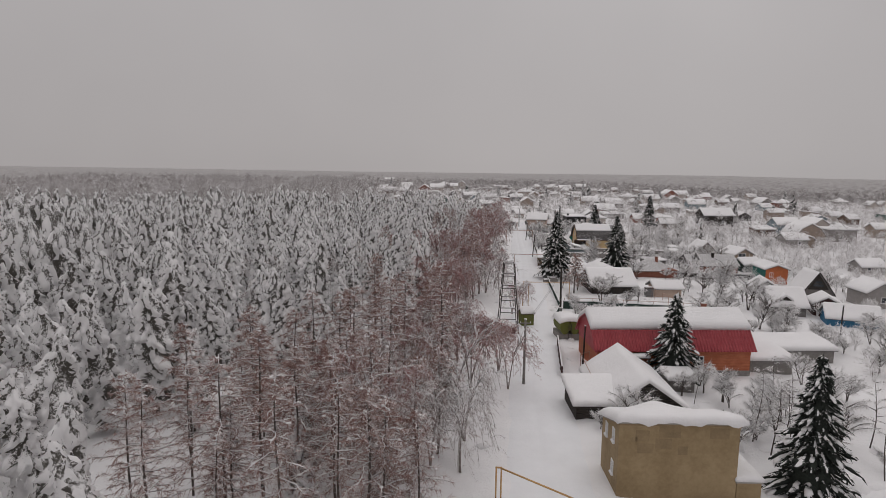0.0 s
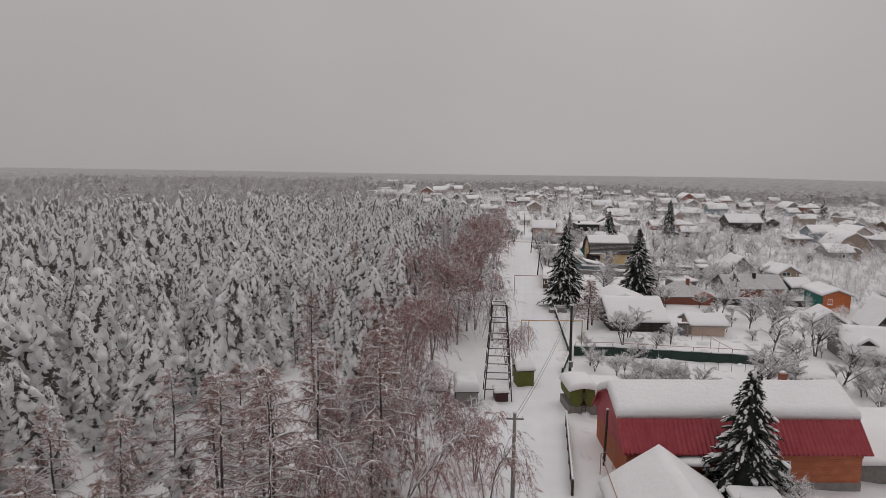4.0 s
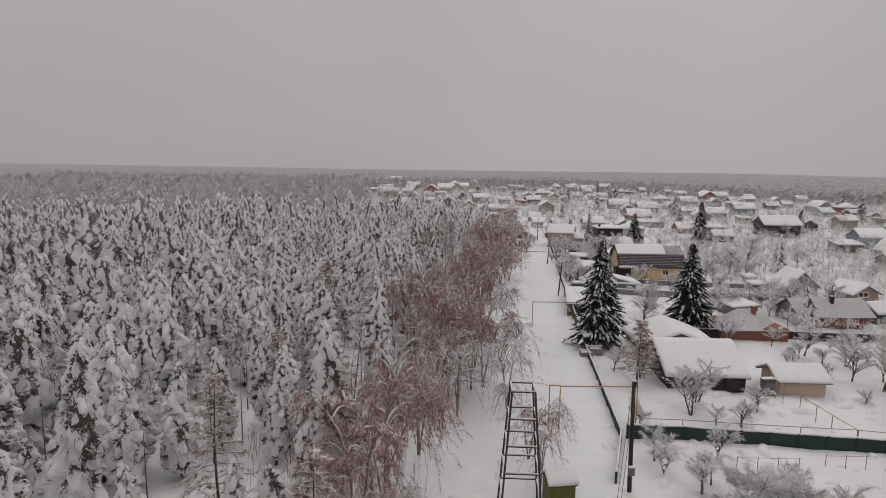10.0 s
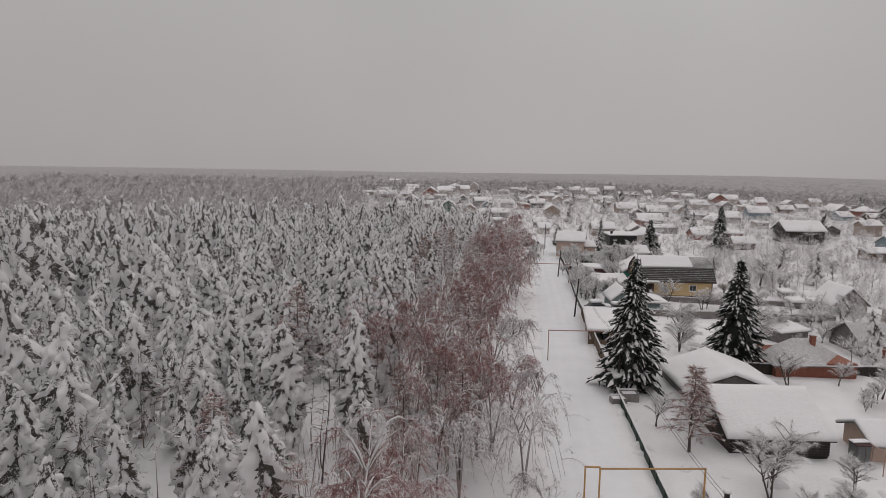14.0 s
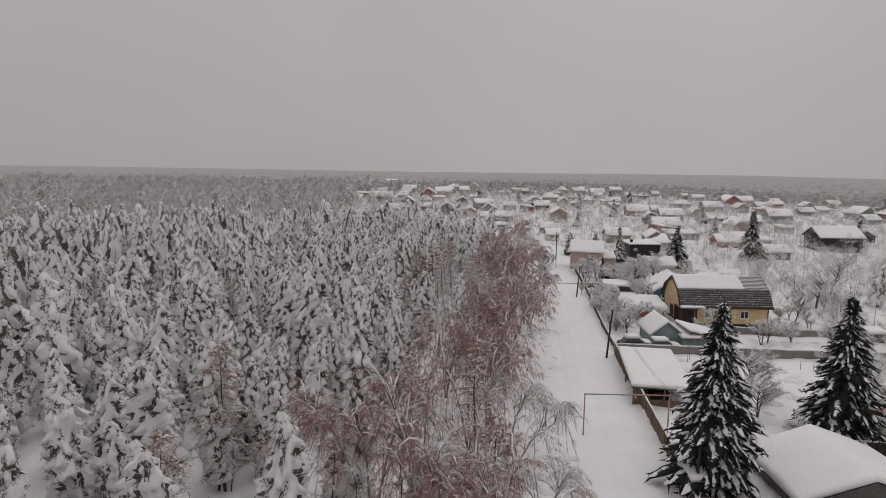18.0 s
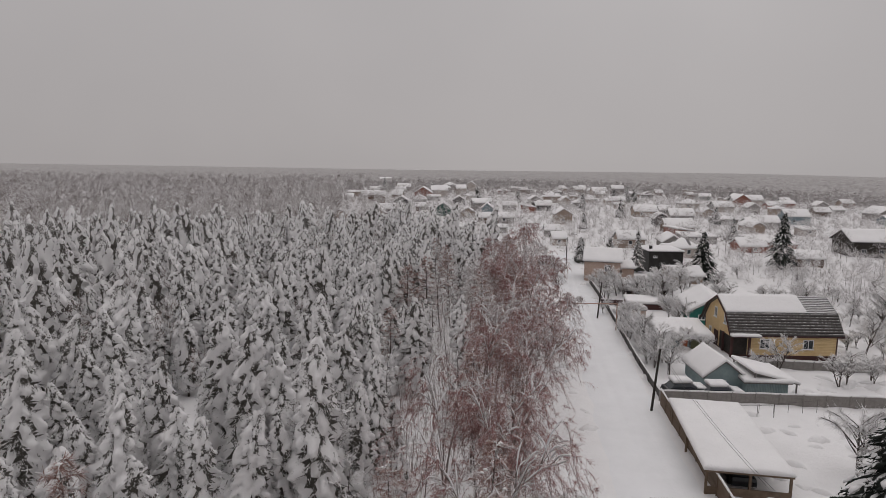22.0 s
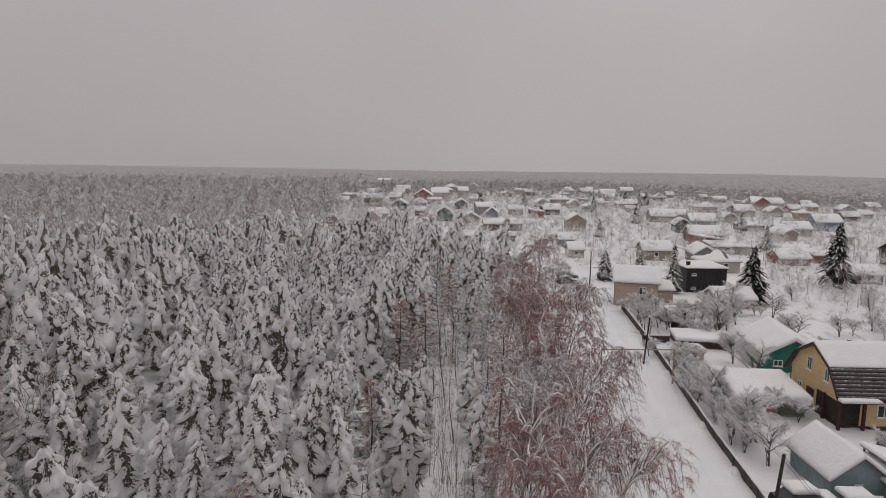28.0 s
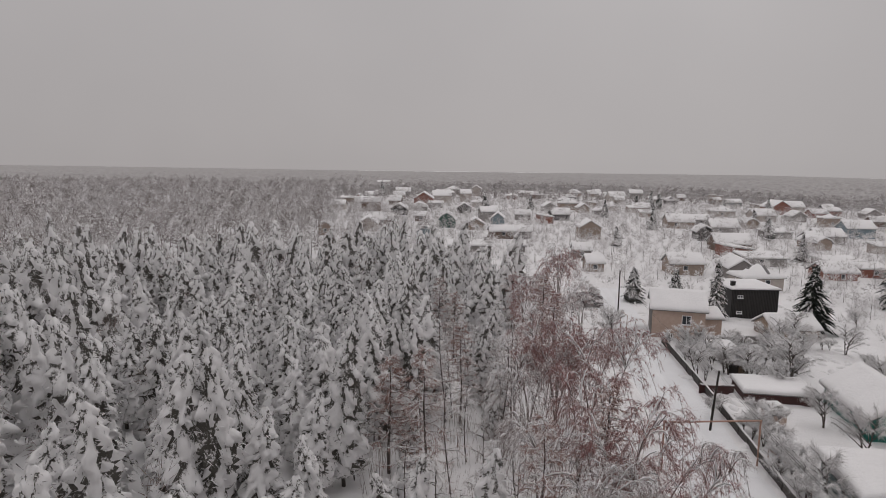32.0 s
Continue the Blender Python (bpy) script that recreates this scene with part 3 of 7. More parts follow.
# pink two-storey house at the bend, and the black house behind it
ph = house("pink_house", 26.7, 205.5, -13.0, 6.9, 7.0, 4.1, 2.0, PINKBRICK, GREYSLATE, "gable", 0.35, 0.4, label="pinkish brick two-storey house", windows=[("F", 1.05, 2.8, 1.25, 1.3), ("F", 1.2, 0.3, 0.7, 0.9), ("F", -0.9, 0.5, 0.6, 0.6, 1)])
house("pink_porch", 31.6, 207.0, 1.0, 2.4, 5.0, 2.6, 0.9, PINKBRICK, GREYSLATE, "gable", 0.3, 0.4, label="glazed porch of the pink house", category="porch")
house("black_house", 43.2, 221.8, 2.0, 7.6, 8.0, 4.7, 0.6, BLACKWALL, BLACKWALL, "hip", 0.2, 0.3, label="black clad two-storey house with a shallow snowy roof", windows=[("F", -2.4, 3.5, 0.9, 0.45), ("F", -2.4, 0.9, 0.9, 0.45)], chimney=(-3.1, -2.6, 0.6, 0.9, BLACKWALL))
# sheds and the green house before the bend
ss = house("snowy_shed", 27.3, 161.0, -2, 6.2, 5.6, 1.35, 0.5, BLUEWALL, GREYWOOD, "shed", 0.4, 0.8, label="low boarded shed swallowed by a huge snow cap", category="shed", windows=[("F", -1.6, 0.75, 0.5, 0.6, 1)], door=("F", -0.1, 0.7, 1.25, ORANGE))
gh = house("green_house", 36.6, 176.0, 81, 9.6, 6.4, 1.9, 2.1, TEAL, GREYSLATE, "gable", 0.4, 0.5, label="teal wooden house with a glazed veranda under snow", windows=[("B", k * 1.5 - 3.75, 1.15, 1.15, 0.75, 2) for k in range(6)] + [("L", 1.6, 1.15, 1.0, 0.75, 2)])
house("red_garage", 29.1, 181.7, -7, 6.8, 4.4, 0.95, 0.1, MAROON, GREYSLATE, "shed", 0.15, 0.45, label="low dark red garage roofed with a smooth slab of snow", category="garage")
house("garden_cabin", 28.9, 194.6, 3, 2.6, 2.2, 1.3, 0.3, GREYWOOD, GREYWOOD, "shed", 0.3, 0.4, label="grey wooden garden cabin", category="shed")
house("garden_cabin", 28.3, 188.1, 3, 1.5, 1.6, 1.5, 0.3, DARKWOOD, GREYWOOD, "shed", 0.25, 0.4, label="narrow dark brown garden hut with a snow cap", category="shed", door=("F", 0.0, 0.6, 1.3, BROWNWOOD))
house("tan_shed", 43.6, 208.0, 6, 6.8, 5.0, 1.4, 1.6, paint("tan_boards", (0.33, 0.25, 0.19)), GREYSLATE, "gable", 0.3, 0.4, label="low tan shed with a big snow roof", category="shed")
# houses deeper in the village
house("brick_house", 40.9, 117.4, 3, 9.4, 7.6, 1.4, 2.2, REDBRICK, THINSLATE, "hip", 0.4, 0, label="brick house with a grey slate roof thinly snowed", chimney=(1.0, -0.9, 0.5, 0.9, REDBRICK))
bh = house("brick_house", 57.6, 127.0, 4, 11.4, 6.6, 1.7, 2.3, GREYWOOD, THINSLATE, "gable", 0.4, 0, label="long dark red house with a grey slate roof", chimney=(0.6, -0.9, 0.5, 0.9, DARKWOOD), windows=[("F", 3.0, 1.1, 1.0, 0.9)])
npart("brick_front", box(-5.6, 5.6, -3.34, -3.3, 0.0, 1.6), REDBRICK, bh, "red brick front wall")
house("tan_house", 71.3, 142.4, 104, 5.6, 5.4, 2.6, 1.6, paint("tan_boards"), GREYSLATE, "gable", 0.4, 0.4, label="tan wooden house with a snowy gable", windows=[("L", 0.6, 2.6, 2.2, 0.9, 3), ("L", -1.8, 0.9, 1.2, 0.9)])
house("green_hut", 68.5, 130.5, 14, 4.6, 4.0, 1.7, 1.3, GREENPAINT, GREYSLATE, "gable", 0.4, 0.4, label="dark green hut with a snow roof", category="shed")
house("steep_cabin", 66.6, 154.0, 94, 6.2, 6.0, 1.3, 3.0, paint("cream_boards", (0.42, 0.38, 0.35)), GREYWOOD, "gable", 0.35, 0.35, label="pale cabin with a steep snowy roof")
house("plank_shed", 45.6, 130.4, 20, 4.8, 3.6, 1.5, 0.4, GREYWOOD, GREYSLATE, "shed", 0.25, 0.3, label="grey plank shed thinly snowed", category="shed")
for sx_, sy_, sw_ in ((58.6, 153.0, 2.4), (61.0, 161.5, 2.0), (62.0, 153.2, 1.8)):
    house("low_hut", sx_, sy_, 5, sw_, 2.0, 1.2, 0.2, GREYWOOD, GREYSLATE, "shed", 0.2, 0.45, label="low grey garden hut under a snow pad", category="shed")
oh = house("orange_house", 67.3, 117.0, 86, 7.0, 4.6, 3.0, 1.0, TEAL, GREYSLATE, "gable", 0.4, 0.4, label="small house with an orange gable front and green flanks", windows=[("L", 1.1, 1.9, 0.8, 1.0)])
npart("gable_front", grid_solid(np.array([-3.54, -3.505]), np.array([-2.3, 0.0, 2.3]), lambda a, c: 3.0 + (1 - np.abs(c) / 2.7) - 0.1, lambda a, c: 0 * a - 0.3), ORANGEHOUSE, oh, "bright orange boarded gable")
house("low_hut", 59.5, 104.0, 82, 4.6, 4.4, 0.7, 1.7, GREYWOOD, GREYSLATE, "gable", 0.3, 0.45, label="low hut whose snowy gable nearly reaches the ground", category="shed")
house("maroon_cottage", 60.6, 85.0, 72, 4.6, 4.0, 1.9, 1.3, MAROON, GREYSLATE, "gable", 0.35, 0.4, label="small dark red cottage under a snowy gable roof", windows=[("L", 0.0, 1.2, 0.7, 0.7)])
af = house("a_frame_house", 68.2, 102.6, 84, 6.4, 5.8, 0.4, 4.5, GREYWOOD, GREYSLATE, "gable", 0.3, 0.12, label="steep a-frame cottage with a dark glazed gable over a grey wall")
npart("dark_gable", grid_solid(np.array([-3.26, -3.205]), np.array([-1.9, 0.0, 1.9]), lambda a, c: 1.6 + 3.0 * (1 - np.abs(c) / 1.95), lambda a, c: 0 * a + 1.55), DARKWOOD, af, "dark boarded upper gable")
npart("barge_board", [tube([(-3.5, -3.15, 0.5), (-3.5, 0, 4.95)], 0.09, 4), tube([(-3.5, 0, 4.95), (-3.5, 3.15, 0.5)], 0.09, 4)], DARKWOOD, af)
for zz_ in (2.2, 2.8):
    npart("gable_window", box(-3.32, -3.27, -0.9 + (zz_ - 2.2) * 0.5, 0.9 - (zz_ - 2.2) * 0.5, zz_, zz_ + 0.4), GLASS, af)
ct = house("cottage", 53.3, 84.6, -10, 5.4, 6.6, 1.5, 2.5, GREYWOOD, GREYSLATE, "gable", 0.4, 0.45, label="grey wooden cottage with a dormer in its snowy roof", chimney=(-2.0, 0.9, 0.4, 0.7, DARKWOOD))
npart("dormer", grid_solid(np.array([-1.3, -0.4, 0.5]), np.array([-2.9, -1.2]), lambda a, c: 3.2 - 0.7 * np.abs(a + 0.4), lambda a, c: 0 * a + 1.8), DARKWOOD, ct, "small dark dormer")
npart("dormer_snow", grid_solid(np.array([-1.6, -1.5, -0.4, 0.7, 0.8]), np.array([-3.1, -3.0, -1.1]), lambda a, c: 3.65 - 0.7 * np.abs(a + 0.4) - 0.12 * (np.abs(a + 0.4) > 1.15), lambda a, c: 3.24 - 0.7 * np.abs(a + 0.4)), SNOW, ct, smooth=True)
house("blue_house", 60.4, 77.6, -20, 7.2, 5.0, 1.2, 1.7, BLUE, GREYSLATE, "gable", 0.3, 0.4, label="blue painted house under a sagging snowy roof", windows=[("L", 0.0, 2.2, 0.9, 0.6, 1)])
house("dark_timber_house", 115.5, 264.5, 1, 13, 9.5, 4.4, 3.0, DARKWOOD, DARKWOOD, "gable", 0.6, 0.4, label="dark timber two-storey house with a balcony", windows=[("F", -3, 1.6, 1.4, 1.3), ("F", 2, 1.6, 1.4, 1.3)])


# ---- trees ----
def drape(path, wide, thick, k, rng, rough=0.2):
    """Lumpy rolls of snow along many paths at once. path (n, m, 3); wide, thick (n, m)."""
    n, m, _ = path.shape
    way = np.gradient(path, axis=1)
    way /= np.linalg.norm(way, axis=2, keepdims=True) + 1e-9
    side = np.cross(way, [0.0, 0.0, 1.0])
    side = np.where(np.linalg.norm(side, axis=2, keepdims=True) < 0.15, [[[1.0, 0, 0]]], side)
    side /= np.linalg.norm(side, axis=2, keepdims=True) + 1e-9
    up = np.cross(side, way)
    ang = (np.arange(k) + 0.5) * 2 * np.pi / k
    jit = 1 + rng.uniform(-rough, rough, (n, m, k, 1))
    v = path[:, :, None] + jit * (np.cos(ang)[None, None, :, None] * (side * wide[..., None])[:, :, None] + np.sin(ang)[None, None, :, None] * (up * thick[..., None])[:, :, None])
    i, j = np.meshgrid(np.arange(m - 1), np.arange(k), indexing="ij")
    q = np.stack([i * k + j, i * k + (j + 1) % k, (i + 1) * k + (j + 1) % k, (i + 1) * k + j], -1).reshape(-1, 4)
    tri = np.concatenate([q[:, [0, 1, 2]], q[:, [0, 2, 3]]])
    f = tri[None] + m * k * np.arange(n)[:, None, None]
    return v.reshape(-1, 3), f.reshape(-1, 3)


def pine_mesh(seed, H, R, rows, ring, clumps, sprays, thin, low=0.09, big=1.0):
    """Crown of a snow-laden pine: an uneven cone of dark needles, over which drooping clumps of snow hang and merge, with needle sprays poking out between them.
    Returns verts, faces, material of each face (0 needles, 1 snow), and the trunk."""
    rng = np.random.default_rng(seed)
    u, a = np.meshgrid(np.linspace(0, 1, rows) ** 0.95, np.arange(ring) * 2 * np.pi / ring, indexing="ij")
    a = a + (np.arange(rows) % 2)[:, None] * np.pi / ring
    ph = rng.uniform(0, 6.28, 4)

    def envelope(u, a):
        r = R * np.interp(u, [0, 0.08, 0.3, 0.55, 0.8, 0.94, 1], [0.45, 0.9, 1.0, 0.78, 0.46, 0.26, 0.04])
        return r * (1 + 0.2 * np.sin(2 * a + ph[0] + 2 * u) + 0.16 * np.sin(3 * a + ph[1] + 9 * u) + 0.16 * np.sin(u * 14 + ph[2] + a))

    bend, ba = rng.uniform(0.02, 0.11) * H, rng.uniform(0, 6.28)

    def stem(q):
        return bend * np.cos(ba) * q**2.5 + 0.012 * H * np.sin(q * 7 + seed), bend * np.sin(ba) * q**2.5 + 0.012 * H * np.cos(q * 6 + seed)

    env = envelope(u, a)
    z = H * (low + (1 - low) * u)
    cu = (np.arange(clumps) + rng.uniform(0, 1, clumps)) / clumps
    cu = 1 - (1 - cu) ** 0.72
    ca = np.arange(clumps) * 2.399 + rng.uniform(-0.6, 0.6, clumps)
    cr = envelope(cu, ca)
    w = rng.uniform(0.15, 0.5, clumps) * (0.45 + 0.3 * R) * big * np.interp(cu, [0, 0.8, 1], [1.1, 0.8, 0.5])
    up_, down = w * rng.uniform(0.6, 1.0, clumps), w * rng.uniform(1.1, 3.0, clumps)
    tall, skew = rng.uniform(0.45, 1.1, clumps), rng.normal(0, 0.25, clumps)
    lift_ = np.zeros(u.shape)
    for k in range(clumps):
        dz = z - H * (low + (1 - low) * cu[k])
        da = ((a - ca[k] + np.pi) % (2 * np.pi) - np.pi) * np.maximum(env, 0.15) * 0.85 + skew[k] * dz
        d2 = (da / w[k]) ** 2 + (dz / np.where(dz > 0, up_[k], down[k])) ** 2
        lift_ = np.maximum(lift_, tall[k] * np.sqrt(np.clip(1 - d2, 0, 1)))
    lift_ = np.where(u > 0.965, 0.9, lift_)
    r = env * (0.5 + rng.uniform(-0.1, 0.1, u.shape)) + lift_ * (0.22 * env + 0.26 * np.minimum(env, 1.0)) + 0.02
    sx, sy = stem(z / H)
    v = np.stack([sx + r * np.cos(a), sy + r * np.sin(a), z - 0.28 * r * (1 - u) + rng.normal(0, 0.035, u.shape) - 0.25 * bend * u**5], -1).reshape(-1, 3)
    i, j = np.meshgrid(np.arange(rows - 1), np.arange(ring), indexing="ij")
    p00, p01, p10, p11 = i * ring + j, i * ring + (j + 1) % ring, (i + 1) * ring + j, (i + 1) * ring + (j + 1) % ring
    odd = (i % 2)[..., None] == 1
    t1 = np.where(odd, np.stack([p00, p01, p11], -1), np.stack([p00, p01, p10], -1))
    t2 = np.where(odd, np.stack([p00, p11, p10], -1), np.stack([p01, p11, p10], -1))
    f = np.concatenate([t1.reshape(-1, 3), t2.reshape(-1, 3)])
    snow_ = (lift_.ravel()[f].mean(1) > 0.22).astype(float)
    # needle sprays, mostly where the snow leaves gaps
    us = rng.uniform(0.0, 0.97, sprays) ** 1.25
    as_ = rng.uniform(0, 6.28, sprays)
    e = envelope(us, as_)
    out = np.stack([np.cos(as_), np.sin(as_), 0 * as_], 1)
    sx, sy = stem(us)
    base = out * (e * rng.uniform(0.42, 0.85, sprays))[:, None] + np.stack([sx, sy, H * (low + (1 - low) * us) - 0.2 * e], 1)
    d = out * rng.uniform(0.2, 1.0, (sprays, 1)) + np.stack([-out[:, 1], out[:, 0], 0 * as_], 1) * rng.normal(0, 0.6, (sprays, 1)) + np.array([0, 0, 1]) * rng.uniform(-1.3, 0.15, (sprays, 1))
    d /= np.linalg.norm(d, axis=1, keepdims=True)
    nv, nf = needles(base, d, rng.uniform(0.22, 0.55, sprays) * (0.4 + 0.3 * e), thin * rng.uniform(0.7, 1.5, sprays))
    q = np.array([0, 0.3, 0.6, 0.95])
    sx, sy = stem(q)
    trunk = tube(np.stack([sx, sy, np.r_[-0.3, q[1:] * H]], 1), [0.035 * R + 0.09, 0.09, 0.06, 0.02], 5)
    return (np.concatenate([v, nv]), np.concatenate([f, nf + len(v)]), np.r_[snow_, np.zeros(len(nf))]), trunk


def spruce_mesh(seed, H, R, n, fringe, seg):
    """Crown of a dark spruce: tiers of narrow drooping boughs with needle fringes and pads of snow on some of them."""
    rng = np.random.default_rng(seed)
    u = np.sort(rng.uniform(0, 1, n) ** 0.8)
    z = H * (0.07 + 0.91 * u)
    az = np.arange(n) * 2.399 + rng.uniform(-0.5, 0.5, n)
    L = R * (1.03 - u) ** 0.85 * rng.uniform(0.55, 1.12, n) + 0.1
    ahead = np.stack([np.cos(az), np.sin(az), 0 * az], 1)
    lift, droop = rng.uniform(-0.12, 0.08, n), rng.uniform(0.18, 0.42, n)
    width, thick = L * rng.uniform(0.09, 0.15, n) + 0.06, L * 0.03 + 0.04
    base = np.stack([0 * z, 0 * z, z], 1)
    pieces = [tongues(base, ahead, L, width, thick, lift, droop, seg, rng)]

    def along(i, s):
        p = base[i] + ahead[i] * (L[i] * s * (1 - 0.25 * droop[i] * s))[:, None]
        p[:, 2] += L[i] * (lift[i] * s - droop[i] * s**2)
        return p

    i = np.repeat(np.arange(n), fringe)
    s = rng.uniform(0.15, 1.0, len(i))
    side = np.stack([-ahead[:, 1], ahead[:, 0], 0 * az], 1)[i] * rng.choice([-1, 1], len(i))[:, None]
    d = ahead[i] * rng.uniform(0.3, 0.9, (len(i), 1)) + side * rng.uniform(0.3, 1.0, (len(i), 1)) + np.array([0, 0, -1]) * rng.uniform(0.0, 1.1, len(i))[:, None]
    d /= np.linalg.norm(d, axis=1, keepdims=True)
    pieces.append(needles(along(i, s) + side * (width[i] * 0.4)[:, None], d, rng.uniform(0.18, 0.42, len(i)) * (0.5 + L[i] * 0.24), 0.035 + 0.014 * L[i]))
    q = np.linspace(0, 1, 9)
    cv, cf = tube(np.stack([0 * q, 0 * q, H * (0.06 + 0.9 * q)], 1), R * 0.5 * (1.03 - q), 9)
    pieces.append((cv + rng.normal(0, 0.07 * R, cv.shape), cf))
    pieces.append(needles(np.array([[0, 0, H * 0.95]]), np.array([[0, 0, 1.0]]), 0.07 * H, 0.06))
    dv, df = joined(pieces)
    m = int(n * 0.8)
    k = rng.integers(0, n, m)
    s = rng.uniform(0.5, 1.0, m) ** 0.7
    way = along(k, s + 0.08) - along(k, s - 0.08)
    way /= np.linalg.norm(way, axis=1, keepdims=True)
    across = np.stack([-ahead[k, 1], ahead[k, 0], 0 * s], 1)
    up = np.cross(way, across)
    up *= np.sign(up[:, 2:])
    a = rng.uniform(0.05, 0.26, m) * (0.4 + 0.25 * L[k])
    sv, sf = pods(along(k, s) + up * (thick[k] * 0.9)[:, None], way * (a * 1.6)[:, None], across * (a * rng.uniform(0.6, 1.1, m))[:, None], up * (a * 0.4)[:, None], rng)
    crown = (np.concatenate([dv, sv]), np.concatenate([df, sf + len(dv)]), np.r_[np.zeros(len(df)), np.ones(len(sf))])
    return crown, tube([(0, 0, -0.3), (0, 0, H * 0.5), (0, 0, H * 0.95)], [0.05 * R + 0.05, 0.03 * R + 0.04, 0.02], 7)


def arch_mesh(seed, H, spread_, limbs, twigs, weep=1.0, up=0.6, trunk_r=0.13, stems=1, twig_len=1.0, twig_r=0.011, wild=0.4):
    """A bare tree: stems, arching limbs and hanging twigs. Returns wood, twigs."""
    rng = np.random.default_rng(seed)
    wood, bases, dirs, lens = [], [], [], []
    for s in range(stems):
        a0 = rng.uniform(0, 6.28)
        out = 0.0 if stems == 1 else rng.uniform(0.12, 0.3)
        k = np.linspace(0, 1, 8)
        sway = np.stack([np.cos(a0) * out * H * k**1.3 + 0.03 * H * np.sin(k * 4 + seed + s), np.sin(a0) * out * H * k**1.3 + 0.03 * H * np.cos(k * 3.3 + seed + s), k * H * rng.uniform(0.82, 1.0) - 0.2], 1)
        wood.append(tube(sway, trunk_r * (1 - 0.86 * k), 6))
        for b in range(limbs):
            u = rng.uniform(0.28, 0.98)
            p0 = np.array([np.interp(u, k, sway[:, c]) for c in range(3)])
            az = rng.uniform(0, 6.28)
            ln = spread_ * (1.15 - 0.6 * u) * rng.uniform(0.6, 1.15)
            h = np.stack([np.cos(az), np.sin(az)])
            q = np.linspace(0, 1, 6)
            r_ = ln * (q - 0.12 * q**2)
            zz = ln * (up * 1.5 * q - weep * 0.95 * q**2.2)
            pts = np.stack([p0[0] + h[0] * r_ + 0.05 * ln * np.sin(q * 5 + b), p0[1] + h[1] * r_ + 0.05 * ln * np.cos(q * 4 + b), p0[2] + zz], 1)
            wood.append(tube(pts, trunk_r * 0.36 * (1 - u * 0.5) * (1 - 0.85 * q) + 0.02, 3))
            m = twigs
            s_ = rng.uniform(0.2, 1.0, m) ** 0.8
            bp = np.stack([np.interp(s_, q, pts[:, c]) for c in range(3)], 1)
            d = np.stack([h[0] + rng.normal(0, 0.7, m), h[1] + rng.normal(0, 0.7, m), rng.normal(0.15, wild, m) - weep * 0.9 * s_], 1)
            bases.append(bp)
            dirs.append(d / np.linalg.norm(d, axis=1, keepdims=True))
            lens.append(rng.uniform(0.45, 1.25, m) * twig_len)
    return joined(wood), needles(np.concatenate(bases), np.concatenate(dirs), np.concatenate(lens), twig_r)


